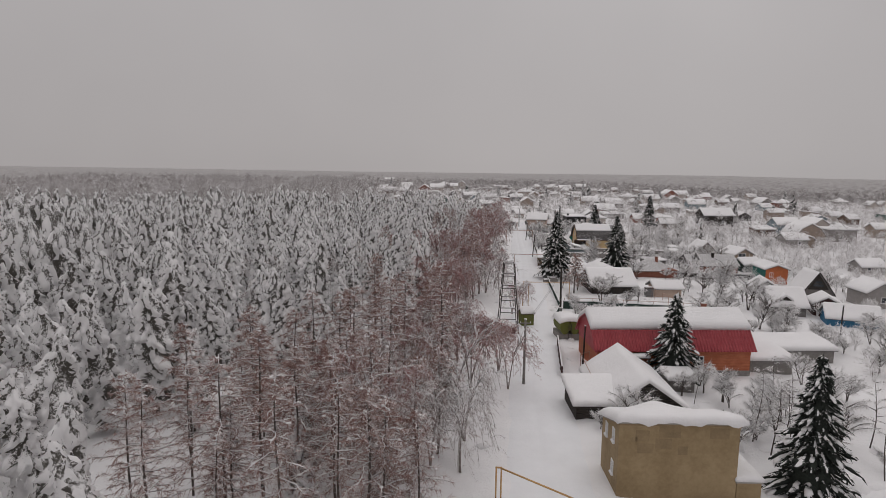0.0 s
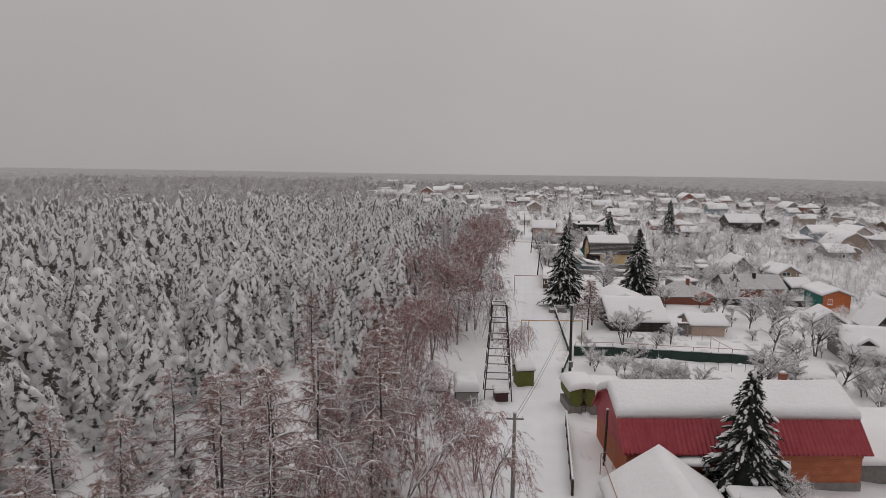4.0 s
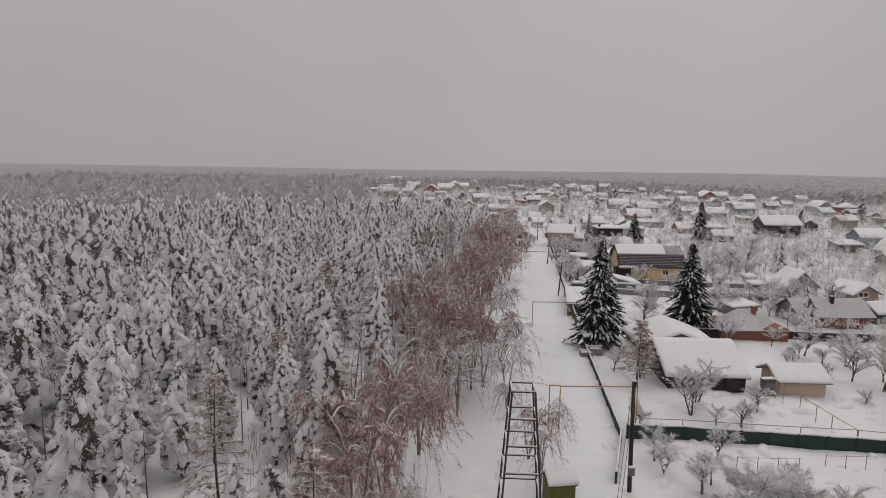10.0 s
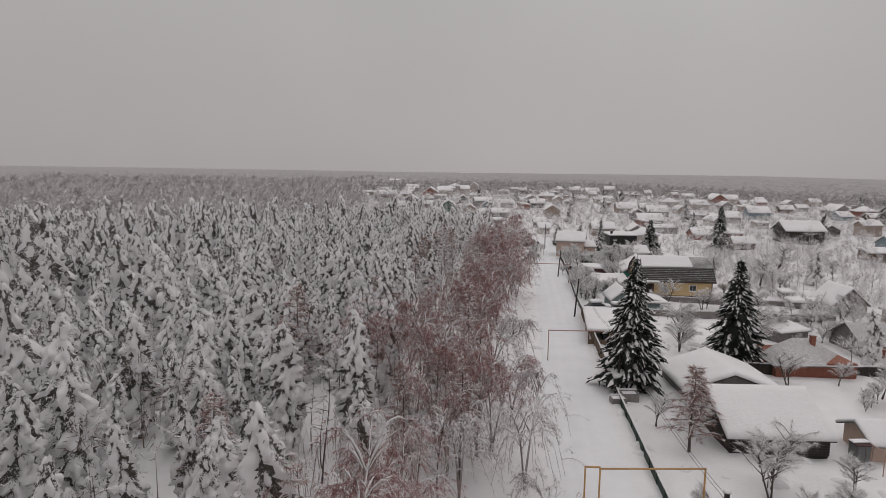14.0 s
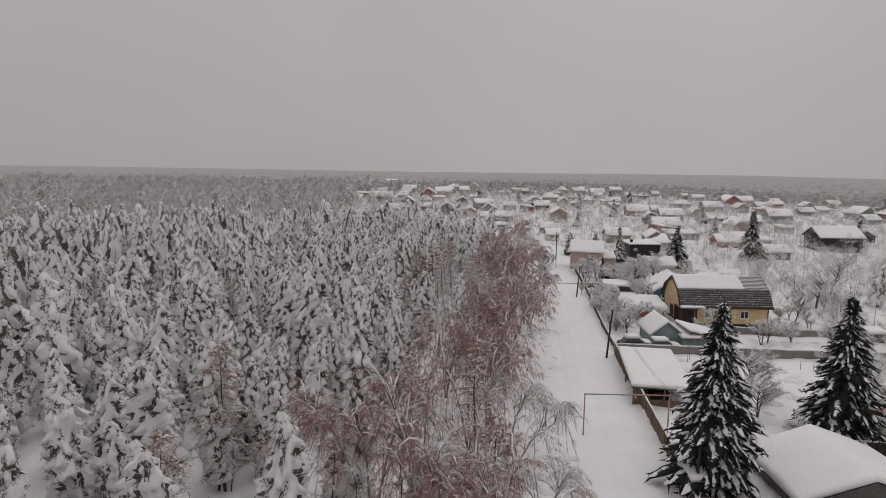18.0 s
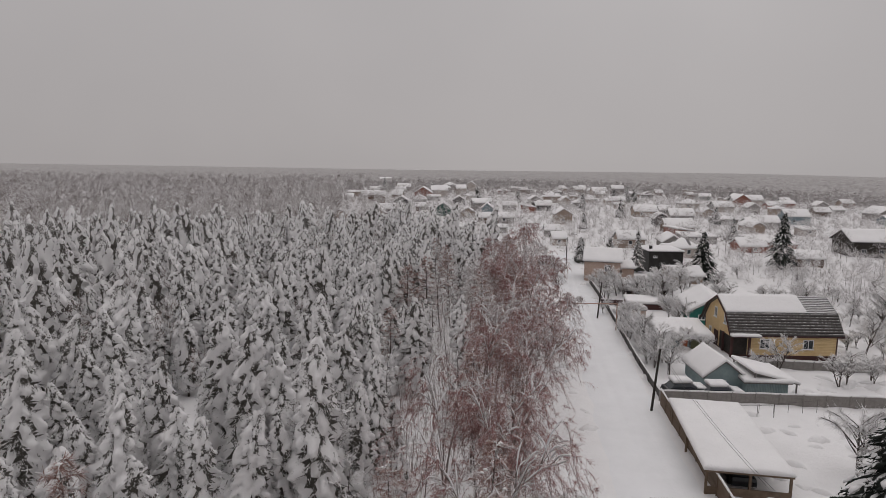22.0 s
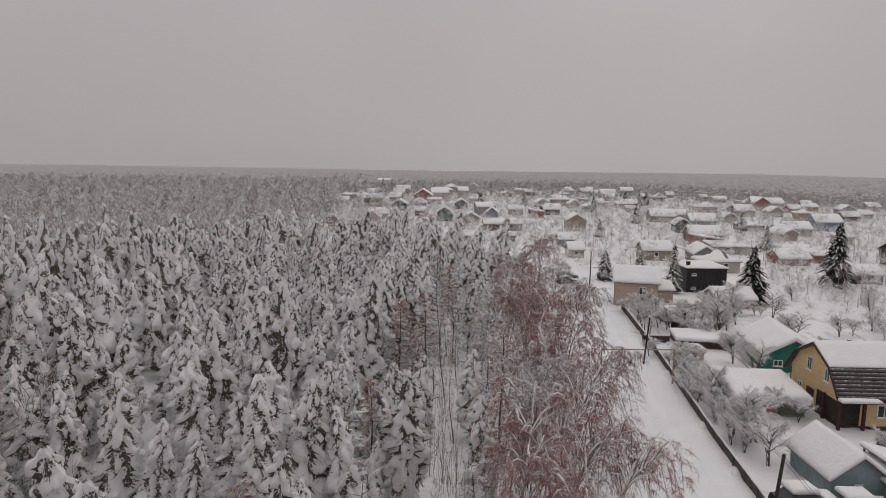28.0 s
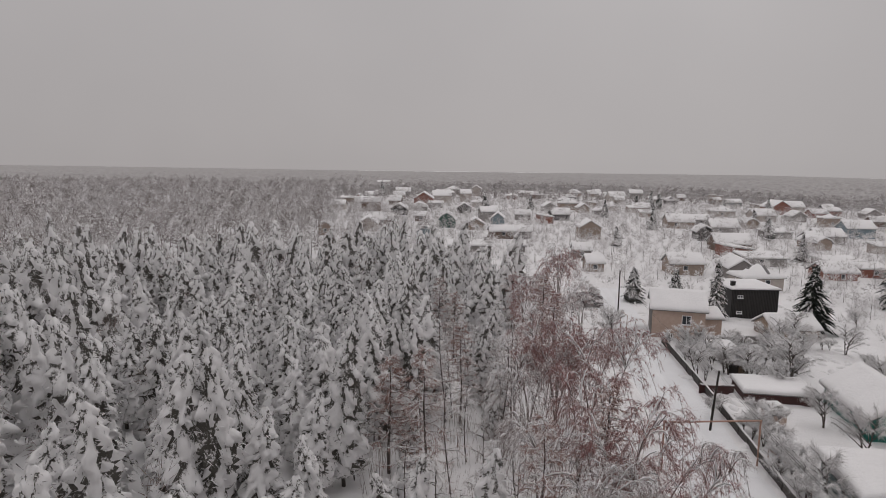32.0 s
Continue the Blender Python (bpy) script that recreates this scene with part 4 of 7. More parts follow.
def birch_mesh(seed, H, stems, limbs, twigs, spread_=1.0):
    """A birch bowed by snow: slim stems that fan out from one foot and bend over at the top, limbs arching like a fountain under strips of snow, and curtains of fine red-brown twigs hanging from their ends.
    Returns wood, twigs, snow."""
    rng = np.random.default_rng(seed)
    wood, strips, bases, dirs, lens = [], [], [], [], []
    q, q5 = np.linspace(0, 1, 9), np.linspace(0, 1, 5)
    a1 = rng.uniform(0, 6.28)

    def hang(qq, line, head, count, first):
        s = rng.uniform(first, 1.0, count) ** 0.8
        bases.append(np.stack([np.interp(s, qq, line[:, c]) for c in range(3)], 1))
        d = np.stack([head[0] * 0.35 + rng.normal(0, 0.45, count), head[1] * 0.35 + rng.normal(0, 0.45, count), rng.uniform(-1.2, 0.25, count)], 1)
        dirs.append(d / np.linalg.norm(d, axis=1, keepdims=True))
        lens.append(rng.uniform(0.2, 0.62, count))

    for k in range(stems):
        a0 = a1 + k * 6.28 / stems + rng.uniform(-0.5, 0.5)
        lean, top_ = rng.uniform(0.10, 0.30) * spread_, H * rng.uniform(0.78, 1.0)
        h = np.array([np.cos(a0), np.sin(a0)])
        r_ = lean * top_ * q**1.4 + 0.16 * top_ * spread_ * q**5
        st = np.stack([h[0] * r_ + 0.1 * np.sin(q * 5 + seed + k), h[1] * r_ + 0.1 * np.cos(q * 4 + seed + k), top_ * (1.07 * q - 0.13 * q**6) - 0.3], 1)
        wood.append(tube(st, 0.10 * (1 - 0.88 * q) + 0.012, 5))
        hang(q, st, h, twigs * 2, 0.7)
        strips.append((st[5:9], rng.uniform(0.04, 0.07)))
        for b in range(limbs):
            u = rng.uniform(0.45, 0.97)
            az = a0 + rng.normal(0, 1.25)
            reach = (4.3 - 2.4 * u) * rng.uniform(0.6, 1.25) * spread_
            p0 = np.array([np.interp(u, q, st[:, c]) for c in range(3)])
            h2 = np.array([np.cos(az), np.sin(az)])
            climb, fall = reach * rng.uniform(0.35, 0.8), reach * rng.uniform(0.25, 0.8)
            zz = climb * (1 - ((q - 0.5) / 0.5) ** 2) - fall * np.clip((q - 0.5) / 0.5, 0, 1) ** 1.7
            pts = np.stack([p0[0] + h2[0] * reach * q, p0[1] + h2[1] * reach * q, p0[2] + zz], 1)
            pts[:, :2] += 0.07 * reach * np.stack([np.sin(q * 6 + b), np.cos(q * 5 + 2 * b)], 1) * q[:, None]
            wood.append(tube(pts[::2], 0.026 * (1 - 0.8 * q[::2]) + 0.006, 3))
            if rng.random() < 0.7:
                a_ = rng.integers(0, 3)
                strips.append((pts[a_:a_ + 4], rng.uniform(0.03, 0.075)))
            hang(q, pts, h2, twigs, 0.35)
            for s0 in rng.uniform(0.25, 1.0, 6):
                b0 = np.array([np.interp(s0, q, pts[:, c]) for c in range(3)])
                az2, ln = az + rng.normal(0, 1.0), reach * rng.uniform(0.25, 0.55)
                h3 = np.array([np.cos(az2), np.sin(az2)])
                sp = np.stack([b0[0] + h3[0] * ln * q5, b0[1] + h3[1] * ln * q5, b0[2] + ln * (rng.uniform(0.2, 0.8) * q5 - rng.uniform(0.6, 1.3) * q5**2)], 1)
                wood.append(tube(sp[::2], [0.011, 0.008, 0.004], 3))
                hang(q5, sp, h3, twigs // 2 + 6, 0.1)
                if rng.random() < 0.22:
                    strips.append((sp[0:3], rng.uniform(0.025, 0.05)))
    snow_ = [drape(p[None] + [0, 0, r * 0.6], r * np.interp(np.linspace(0, 1, len(p)), [0, 0.3, 0.8, 1], [0.3, 1, 0.9, 0.1])[None] * rng.uniform(0.6, 1.4, (1, len(p))), r * np.full((1, len(p)), 0.8), 4, rng) for p, r in strips]
    return joined(wood), needles(np.concatenate(bases), np.concatenate(dirs), np.concatenate(lens), 0.0105), joined(snow_)


def larch_mesh(seed, H, R, n, twigs):
    """A leafless larch: straight trunk, nearly level boughs that carry thin lines of snow, and short upright and hanging twigs."""
    rng = np.random.default_rng(seed)
    u = (np.arange(n) + rng.uniform(0, 1, n)) / n
    z = H * (0.2 + 0.78 * u)
    az = np.arange(n) * 2.399 + rng.uniform(-0.6, 0.6, n)
    L = R * (1.06 - u) ** 0.75 * rng.uniform(0.6, 1.2, n) + 0.2
    h = np.stack([np.cos(az), np.sin(az), 0 * az], 1)
    root = np.stack([0.1 * np.sin(z * 0.6 + seed), 0.1 * np.cos(z * 0.5 + seed), z], 1)
    droop = rng.uniform(0.05, 0.45, n)
    s = np.linspace(0, 1, 5)
    path = root[:, None] + h[:, None] * (L[:, None] * s)[..., None]
    path[..., 2] += L[:, None] * (0.18 * s - droop[:, None] * s**2)
    path[:, 1:, :2] += rng.normal(0, 0.06, (n, 4, 2)) * L[:, None, None]
    zz = np.linspace(0, H, 6)
    trunk = tube(np.stack([0.1 * np.sin(zz * 0.6 + seed), 0.1 * np.cos(zz * 0.5 + seed), np.r_[-0.3, zz[1:]]], 1), np.linspace(0.13, 0.02, 6), 6)
    r = np.full((n, 5), 0.035) * np.linspace(1, 0.35, 5)
    wood = joined([trunk, drape(path, r, r, 3, rng, 0.0)])
    k = np.repeat(np.arange(n), twigs)
    t = rng.uniform(0.15, 1.0, len(k))
    at = np.stack([np.array([np.interp(t_, s, path[i, :, c]) for i, t_ in zip(k, t)]) for c in range(3)], 1)
    side = np.stack([-h[:, 1], h[:, 0], 0 * az], 1)[k] * rng.choice([-1, 1], len(k))[:, None]
    d = h[k] * rng.uniform(0.2, 0.9, (len(k), 1)) + side * rng.uniform(0.2, 1.0, (len(k), 1)) + np.array([0, 0, 1]) * rng.normal(-0.25, 0.45, (len(k), 1))
    tw = needles(at, d / np.linalg.norm(d, axis=1, keepdims=True), rng.uniform(0.25, 0.75, len(k)), 0.022)
    m = np.arange(n)[rng.random(n) < 0.75]
    w = rng.uniform(0.012, 0.055, (len(m), 5)) * np.interp(s, [0, 0.3, 0.9, 1], [0.5, 1, 0.9, 0.1])
    e = rng.integers(0, n, n // 2)
    size = rng.uniform(0.04, 0.12, len(e))
    pads = lumps(path[e, rng.integers(2, 5, len(e))] + [0, 0, 0.06], np.stack([size * 1.5, size, size * 0.7], 1), rng)
    return wood, tw, joined([drape(path[m] + [0, 0, 0.05], w, w * 0.8, 4, rng), pads])


def make_tree(name, wood, leaf, wood_mat, leaf_mat, label, category, group):
    """The first of a kind, kept far below the others' reach until copied: placed by its own pose."""
    ob = new(name)
    tagged(ob, label, category, group)
    npart("trunk", wood, wood_mat, ob, smooth=True)
    npart("crown", leaf, leaf_mat, ob, smooth=True)
    return ob


def plant(kinds, spots, seed, z_sink=0.1, scale=(0.85, 1.2)):
    """Puts trees at the spots: the first of each kind is the original, the others are copies."""
    rng = np.random.default_rng(seed)
    used = set()
    for n, (x, y, *s) in enumerate(spots):
        k = kinds[n % len(kinds)]
        size = s[0] if s else rng.uniform(*scale)
        m = pose(x, y, ground(x, y) - z_sink, 0, 0, rng.uniform(0, 360))
        if k.name not in used:
            used.add(k.name)
            k.matrix_basis = m
            k.scale = (size, size, size)
            continue
        c = copy_thing(k, m)
        c.scale = (size, size, size * rng.uniform(0.92, 1.08))


def scatter(x0, x1, y0, y1, gap, seed, keep):
    """Spots on a jittered grid where keep(x, y) holds."""
    rng = np.random.default_rng(seed)
    xs, ys = np.arange(x0, x1, gap), np.arange(y0, y1, gap)
    x, y = np.meshgrid(xs, ys)
    x = x + rng.uniform(-0.48, 0.48, x.shape) * gap + (np.arange(len(ys)) % 2)[:, None] * gap * 0.5
    y = y + rng.uniform(-0.48, 0.48, y.shape) * gap
    p = np.stack([x.ravel(), y.ravel()], 1)
    return p[keep(p[:, 0], p[:, 1])]


def stuff_trees(name, templates, spots, seed, material, label, category, scale=(0.8, 1.25), sink=0.1, soft_=False):
    """Many far trees joined in one mesh."""
    rng = np.random.default_rng(seed)
    vs, fs, ms, n0 = [], [], [], 0
    pick = rng.integers(0, len(templates), len(spots))
    for k, (tv, tf, *which) in enumerate(templates):
        p = spots[pick == k]
        if not len(p):
            continue
        a, s = rng.uniform(0, 6.28, len(p)), rng.uniform(*scale, len(p))
        sz = s * rng.uniform(0.85, 1.15, len(p))
        c, d = np.cos(a) * s, np.sin(a) * s
        x = tv[None, :, 0] * c[:, None] - tv[None, :, 1] * d[:, None] + p[:, :1]
        y = tv[None, :, 0] * d[:, None] + tv[None, :, 1] * c[:, None] + p[:, 1:2]
        z = tv[None, :, 2] * sz[:, None] + lie(p[:, 0], p[:, 1])[:, None] - sink
        vs.append(np.stack([x, y, z], -1).reshape(-1, 3))
        fs.append((tf[None] + len(tv) * np.arange(len(p))[:, None, None]).reshape(-1, 3) + n0)
        n0 += len(p) * len(tv)
        ms.append(np.tile(which[0], len(p)) if which else np.zeros(len(p) * len(tf)))
    ob = new(name, mesh_from(name, np.concatenate(vs), np.concatenate(fs), list(material) if isinstance(material, tuple) else [material], np.concatenate(ms), soft_))
    return tagged(ob, label, category, kind="stuff")


PINES = []
for k, (h, r) in enumerate([(11.0, 1.95), (9.4, 1.75), (12.0, 2.15), (8.4, 1.6), (10.4, 2.2), (9.8, 1.8), (11.4, 1.8)]):
    crown, trunk = pine_mesh(20 + k, h, r, 52, 32, 165, 760, 0.032, 0.09, 0.92)
    PINES.append(make_tree("pine_tree", trunk, crown, BARK, (PINE, LADEN), "young pine weighed down by clumps of snow", "tree", "snowy pines of the wood"))
SAPS = []
for k, (h, r) in enumerate([(6.0, 1.15), (4.6, 0.95), (7.0, 1.3)]):
    crown, trunk = pine_mesh(40 + k, h, r, 44, 28, 75, 450, 0.03, 0.05, 1.1)
    SAPS.append(make_tree("pine_sapling", trunk, crown, BARK, (PINE, LADEN), "small pine bowed under a thick coat of snow", "tree", "pine saplings"))


def wood_edge(y):
    return road_x(y) - np.interp(y, [0, 38, 50, 60, 80, 100, 130, 158, 230], [27, 27, 20, 17, 15, 14, 14.5, 17, 17]) + 1.5 * np.sin(y * 0.23) + 1.2 * np.sin(y * 0.091 + 1)


def near_wood(x, y):
    return (x < wood_edge(y)) & (x > -30 - 0.02 * y) & (y > 14) & (y < 196)


def clearing(x, y):
    return (np.hypot((x + 15) / 5.5, (y - 64) / 9.0) < 1) | (np.hypot((x + 22) / 3.5, (y - 80) / 8.0) < 1) | (np.hypot((x + 3) / 5.0, (y - 112) / 7.0) < 1) | (np.hypot((x + 22) / 5.0, (y - 130) / 4.0) < 1)


def thinning(x, y, seed):
    """Fewer pines towards the wood's edge."""
    return np.random.default_rng(seed).random(x.shape) < np.clip((wood_edge(y) - x) / 12, 0.4, 1)


spots = scatter(-36, 8, 14, 196, 4.1, 5, lambda x, y: near_wood(x, y) & ~clearing(x, y) & thinning(x, y, 3))
plant(PINES, [tuple(p) for p in spots], 6, scale=(0.68, 1.1))
plant(SAPS, [(-17.5, 60.3, 1.1), (-20.9, 73.1, 1.2), (-11.3, 59.3), (-12.5, 80), (-1.9, 130.3, 1.15), (-10.6, 145.7), (-11, 132, 1.05), (-7.5, 155.3), (-6.4, 83.1, 1.2), (-13, 20.3), (-14, 28), (-3, 40), (-2.5, 99), (-7, 110), (-16, 40), (0, 146), (-5, 120), (-9, 66), (-9, 103), (-4, 90), (-6, 125), (-13, 137), (-8, 139)], 7, scale=(0.75, 1.15))

mid_t = [pine_mesh(60 + k, h, r, 34, 20, 150, 300, 0.04, 0.09, 0.85)[0] for k, (h, r) in enumerate([(11.0, 2.0), (9.6, 1.8), (11.8, 2.1), (8.6, 1.7), (10.2, 2.1)])]
far_t = [pine_mesh(70 + k, h, r, 22, 12, 95, 90, 0.07, 0.09, 0.95)[0] for k, (h, r) in enumerate([(11.0, 2.1), (9.6, 1.9), (11.6, 2.2), (8.8, 1.8)])]


def mid_wood(x, y):
    return (x < wood_edge(y) - np.clip(y - 225, 0, 80) * 0.9) & (y > 4) & (y < 262 + 0.62 * np.minimum(x, 0)) & ~near_wood(x, y)


def in_reach(x, y):
    """The fan of land that the flight looks over, with a margin."""
    return x > -0.8 * (y + 36)


stuff_trees("pine_wood", mid_t, scatter(-55, 16, 4, 275, 4.0, 8, lambda x, y: mid_wood(x, y) & ~clearing(x, y) & in_reach(x, y)), 9, (FARPINE, LADEN), "dense wood of young pines loaded with snow", "trees", (0.6, 1.25), 0.1, True)
stuff_trees("further_pine_wood", far_t, scatter(-190, -55, 20, 240, 4.1, 88, lambda x, y: mid_wood(x, y) & in_reach(x, y)), 9, (FARPINE, LADEN), "dense pine wood stretching away under snow", "trees", (0.9, 1.3), 0.1, True)

# birches bent over the lane, red-brown hanging twigs
BIRCHES = []
for k, (h, n, w) in enumerate([(10.6, 3, 1.0), (9.2, 2, 1.15), (11.4, 3, 0.9), (8.2, 2, 1.0), (10.0, 2, 1.25)]):
    wood, tw, strip = birch_mesh(80 + k, h, n, 30 // n + 2, 26 if k in (1, 3) else 36, w)
    crown = (np.concatenate([tw[0], strip[0]]), np.concatenate([tw[1], strip[1] + len(tw[0])]), np.r_[np.zeros(len(tw[1])), np.ones(len(strip[1]))])
    BIRCHES.append(make_tree("birch_tree", wood, crown, BIRCHBARK, (BROWNTWIG if k in (1, 3) else TWIG, SNOW), "weeping birch with %s twigs arched under snow" % ("frosted grey-brown" if k in (1, 3) else "red-brown"), "tree", "birches along the lane"))


def yard(x, y):
    """The open spot round the kiosks and the tower."""
    return (x > -1.8) & (x < 6.5) & (y > 44) & (y < 66.5)


rb = np.random.default_rng(12)
bspots = []
for y in np.arange(24, 226, 3.6):
    for off, share in ((-7.8, 0.07), (-9.8, 0.34), (-12.4, 0.3), (-15.5, 0.12), (-18.5, 0.09)):
        if rb.random() < share * np.interp(y, [24, 60, 80, 140, 160, 226], [0.85, 0.8, 0.42, 0.42, 0.5, 1.0]):
            bspots.append((float(road_x(y)) + off + rb.uniform(-1.1, 1.1), y + rb.uniform(-1.6, 1.6)))
bspots = [p for p in bspots if not yard(*p)]
bspots += [(-4.1, 67.0), (-4.2, 25.1), (-4.4, 60.6)]
bspots += [(-1.5, 30, 0.9), (-2.5, 36, 0.9), (-0.8, 41.5, 0.8), (-1.8, 24.5, 0.75), (2.5, 47, 0.62), (1.2, 52.5, 0.6), (3.2, 42, 0.66), (-3.0, 50, 0.75), (-5.5, 40, 0.9), (-7.0, 46, 0.85)]
bspots += [(7.0, 147, 0.9), (4.5, 141, 0.95), (8.0, 152.5, 0.8), (3.0, 151, 1.0), (5.5, 162.3, 0.9), (2.1, 157.5, 1.0), (1.3, 133.3, 1.0), (4.5, 130.6, 0.95), (4.6, 136.6, 0.95), (1.8, 115.9, 0.9), (3.3, 109.9, 1.0), (0.2, 110.8, 0.9), (2.9, 90.6, 0.9), (5.2, 84.7, 0.9), (-0.6, 86.4, 0.8), (5.0, 99.0, 0.8), (9.0, 169.0, 0.9), (5.0, 172.0, 1.0)]
plant(BIRCHES, bspots, 13, scale=(0.72, 1.06))
BARE = []
for k, (h, sp_) in enumerate([(8.6, 1.8), (7.2, 1.6), (9.8, 1.7)]):
    wood, tw = arch_mesh(100 + k, h, sp_, 18, 22, 0.3, 0.42, 0.075, 1, 0.8, 0.015)
    BARE.append(make_tree("bare_tree", wood, tw, BARK, BRUSH, "slender leafless tree with snow-dusted brown twigs", "tree", "bare trees of the wood's edge"))


LARCHES = []
for k, (h, r) in enumerate([(11.6, 2.9), (9.8, 2.5), (12.6, 3.1)]):
    wood, tw, strip = larch_mesh(110 + k, h, r, 56, 40)
    crown = (np.concatenate([tw[0], strip[0]]), np.concatenate([tw[1], strip[1] + len(tw[0])]), np.r_[np.zeros(len(tw[1])), np.ones(len(strip[1]))])
    LARCHES.append(make_tree("larch_tree", wood, crown, BARK, (LARCH, SNOW), "leafless red-brown larch with fine snow-dusted twigs", "tree", "larches at the wood's edge"))


def brush_zone(x, y):
    e = road_x(y)
    return (x < e - 8.5) & (x > wood_edge(y) - 15) & (y > 12) & (y < 200) & ~yard(x, y)


plant(BARE, [tuple(p) for p in scatter(-30, 14, 13, 200, 5.4, 14, lambda x, y: brush_zone(x, y) & (y > 70))], 15, scale=(0.6, 1.1))
plant(LARCHES, [tuple(p) for p in scatter(-32, 2, 13, 53, 3.9, 24, lambda x, y: brush_zone(x, y) & (x > np.interp(y, [13, 36, 48], [-23.5, -23, -10])))] + [tuple(p) for p in scatter(-20, 14, 62, 200, 12.5, 25, brush_zone)] + [(-8.9, 162.3, 1.05), (-8.2, 21.4, 0.95), (-10.5, 25.0, 1.0)], 16, scale=(0.72, 1.05))

# grey leafless woods further off and all round the village
grey_t, wood_t = [], []
for k in range(4):
    for store, n, r_, ln in ((grey_t, 64, 0.042, 1.1), (wood_t, 104, 0.062, 1.15)):
        rg = np.random.default_rng(130 + k)
        a, e = rg.uniform(0, 6.28, n), np.arcsin(rg.uniform(-0.15, 1.0, n))
        d = np.stack([np.cos(a) * np.cos(e), np.sin(a) * np.cos(e), np.sin(e)], 1)
        b = d * [2.3, 2.3, 2.6] * rg.uniform(0.45, 0.95, (n, 1)) + [0, 0, 5.2]
        d = d + rg.normal(0, 0.55, (n, 3)) - [0, 0, 0.25]
        crown = [needles(b, d / np.linalg.norm(d, axis=1, keepdims=True), rg.uniform(0.6, 1.3, n) * ln, r_), needles(np.array([[0, 0, -0.2]]), np.array([[0, 0, 1.0]]), 5.5, 0.12)]
        store.append(joined(crown))


def village_end(x):
    return np.interp(x, [-120, -55, 3, 94, 160, 180, 240, 400], [480, 530, 560, 590, 530, 470, 420, 390])


def far_grey(x, y):
    village = (x > -6 - 0.22 * (y - 118)) & (y < village_end(x))
    return ~village & (y > 266 + 0.62 * np.minimum(x, 0))


def edge_grey(x, y):
    inside = x - (-6 - 0.22 * (y - 118))
    return (inside > 0) & (y > 270) & (y < 860) & (np.random.default_rng(2).random(x.shape) < np.clip(0.6 - inside / 90, 0, 1))


near_grey = lambda x, y: ((x > -330) & (x < -20) & (y < 520)) | ((x > 150) & (x < 470) & (y < 640))
stuff_trees("bare_wood_trees", [(v * [0.6, 0.6, 1.15], f) for v, f in grey_t], scatter(-120, 0, 30, 250, 7.5, 216, lambda x, y: (x < wood_edge(y) - 3) & (np.sin(x * 0.13) + np.sin(y * 0.09 + 1) > 0.1)), 218, BRUSH, "slender leafless trees standing among the pines", "trees", (0.7, 1.15))
stuff_trees("leafless_wood", wood_t, scatter(-330, -20, 60, 520, 4.9, 16, lambda x, y: far_grey(x, y) & in_reach(x, y)), 17, FARWOOD, "grey-brown leafless wood dusted with snow", "trees", (0.9, 1.5))
stuff_trees("eastern_wood", wood_t, scatter(-60, 470, 380, 680, 6.0, 216, lambda x, y: far_grey(x, y) & ~far_grey(x, y - 45)), 217, FARWOOD, "grey leafless wood beyond the last houses", "trees", (0.7, 1.15))
stuff_trees("thinning_wood", wood_t, scatter(-200, 60, 270, 860, 7.0, 116, edge_grey), 117, FARWOOD, "grey leafless trees thinning out towards the houses", "trees", (0.7, 1.2))
# the canopy of the endless woods beyond
ca, cr_ = np.radians(np.linspace(38, 142, 420)), 300 * 1.0205 ** np.arange(128)
aa, rr = np.meshgrid(ca, cr_, indexing="ij")
cx_, cy_ = rr * np.cos(aa), 60 + rr * np.sin(aa)
rc = np.random.default_rng(33)
dip_ = np.radians(np.interp(np.degrees(aa), [38, 58, 66, 84, 100, 128, 142], [0.74, 0.72, 0.62, 0.68, 0.66, 0.42, 0.40]))
far_ = np.clip((rr - 700) / 1500, 0, 1)
cz_ = (1 - far_) * (lie(cx_, cy_) + 6.5) + far_ * (23 - np.minimum(rr, 2500) * np.tan(dip_)) - 0.03 * np.maximum(rr - 2500, 0) + rc.uniform(-1.3, 0.9, aa.shape)
ok = far_grey(cx_, cy_) & far_grey(cx_ + 14, cy_) & far_grey(cx_ - 14, cy_ - 10) & (~near_grey(cx_, cy_) | (cx_ > 150))
ci, cj = np.meshgrid(np.arange(len(ca) - 1), np.arange(len(cr_) - 1), indexing="ij")
m_ = len(cr_)
cq = np.stack([ci * m_ + cj, ci * m_ + cj + 1, (ci + 1) * m_ + cj + 1, (ci + 1) * m_ + cj], -1).reshape(-1, 4)
cq = cq[ok.ravel()[cq].any(1)]
cz_ = np.where(ok, cz_, lie(cx_, cy_) - 1)
tagged(new("forest_canopy", mesh_from("forest_canopy", np.stack([cx_, cy_, cz_], -1).reshape(-1, 3), cq[:, ::-1], [CANOPY], None, False)), "grey snow-dusted forest canopy reaching the horizon", "forest", kind="stuff")

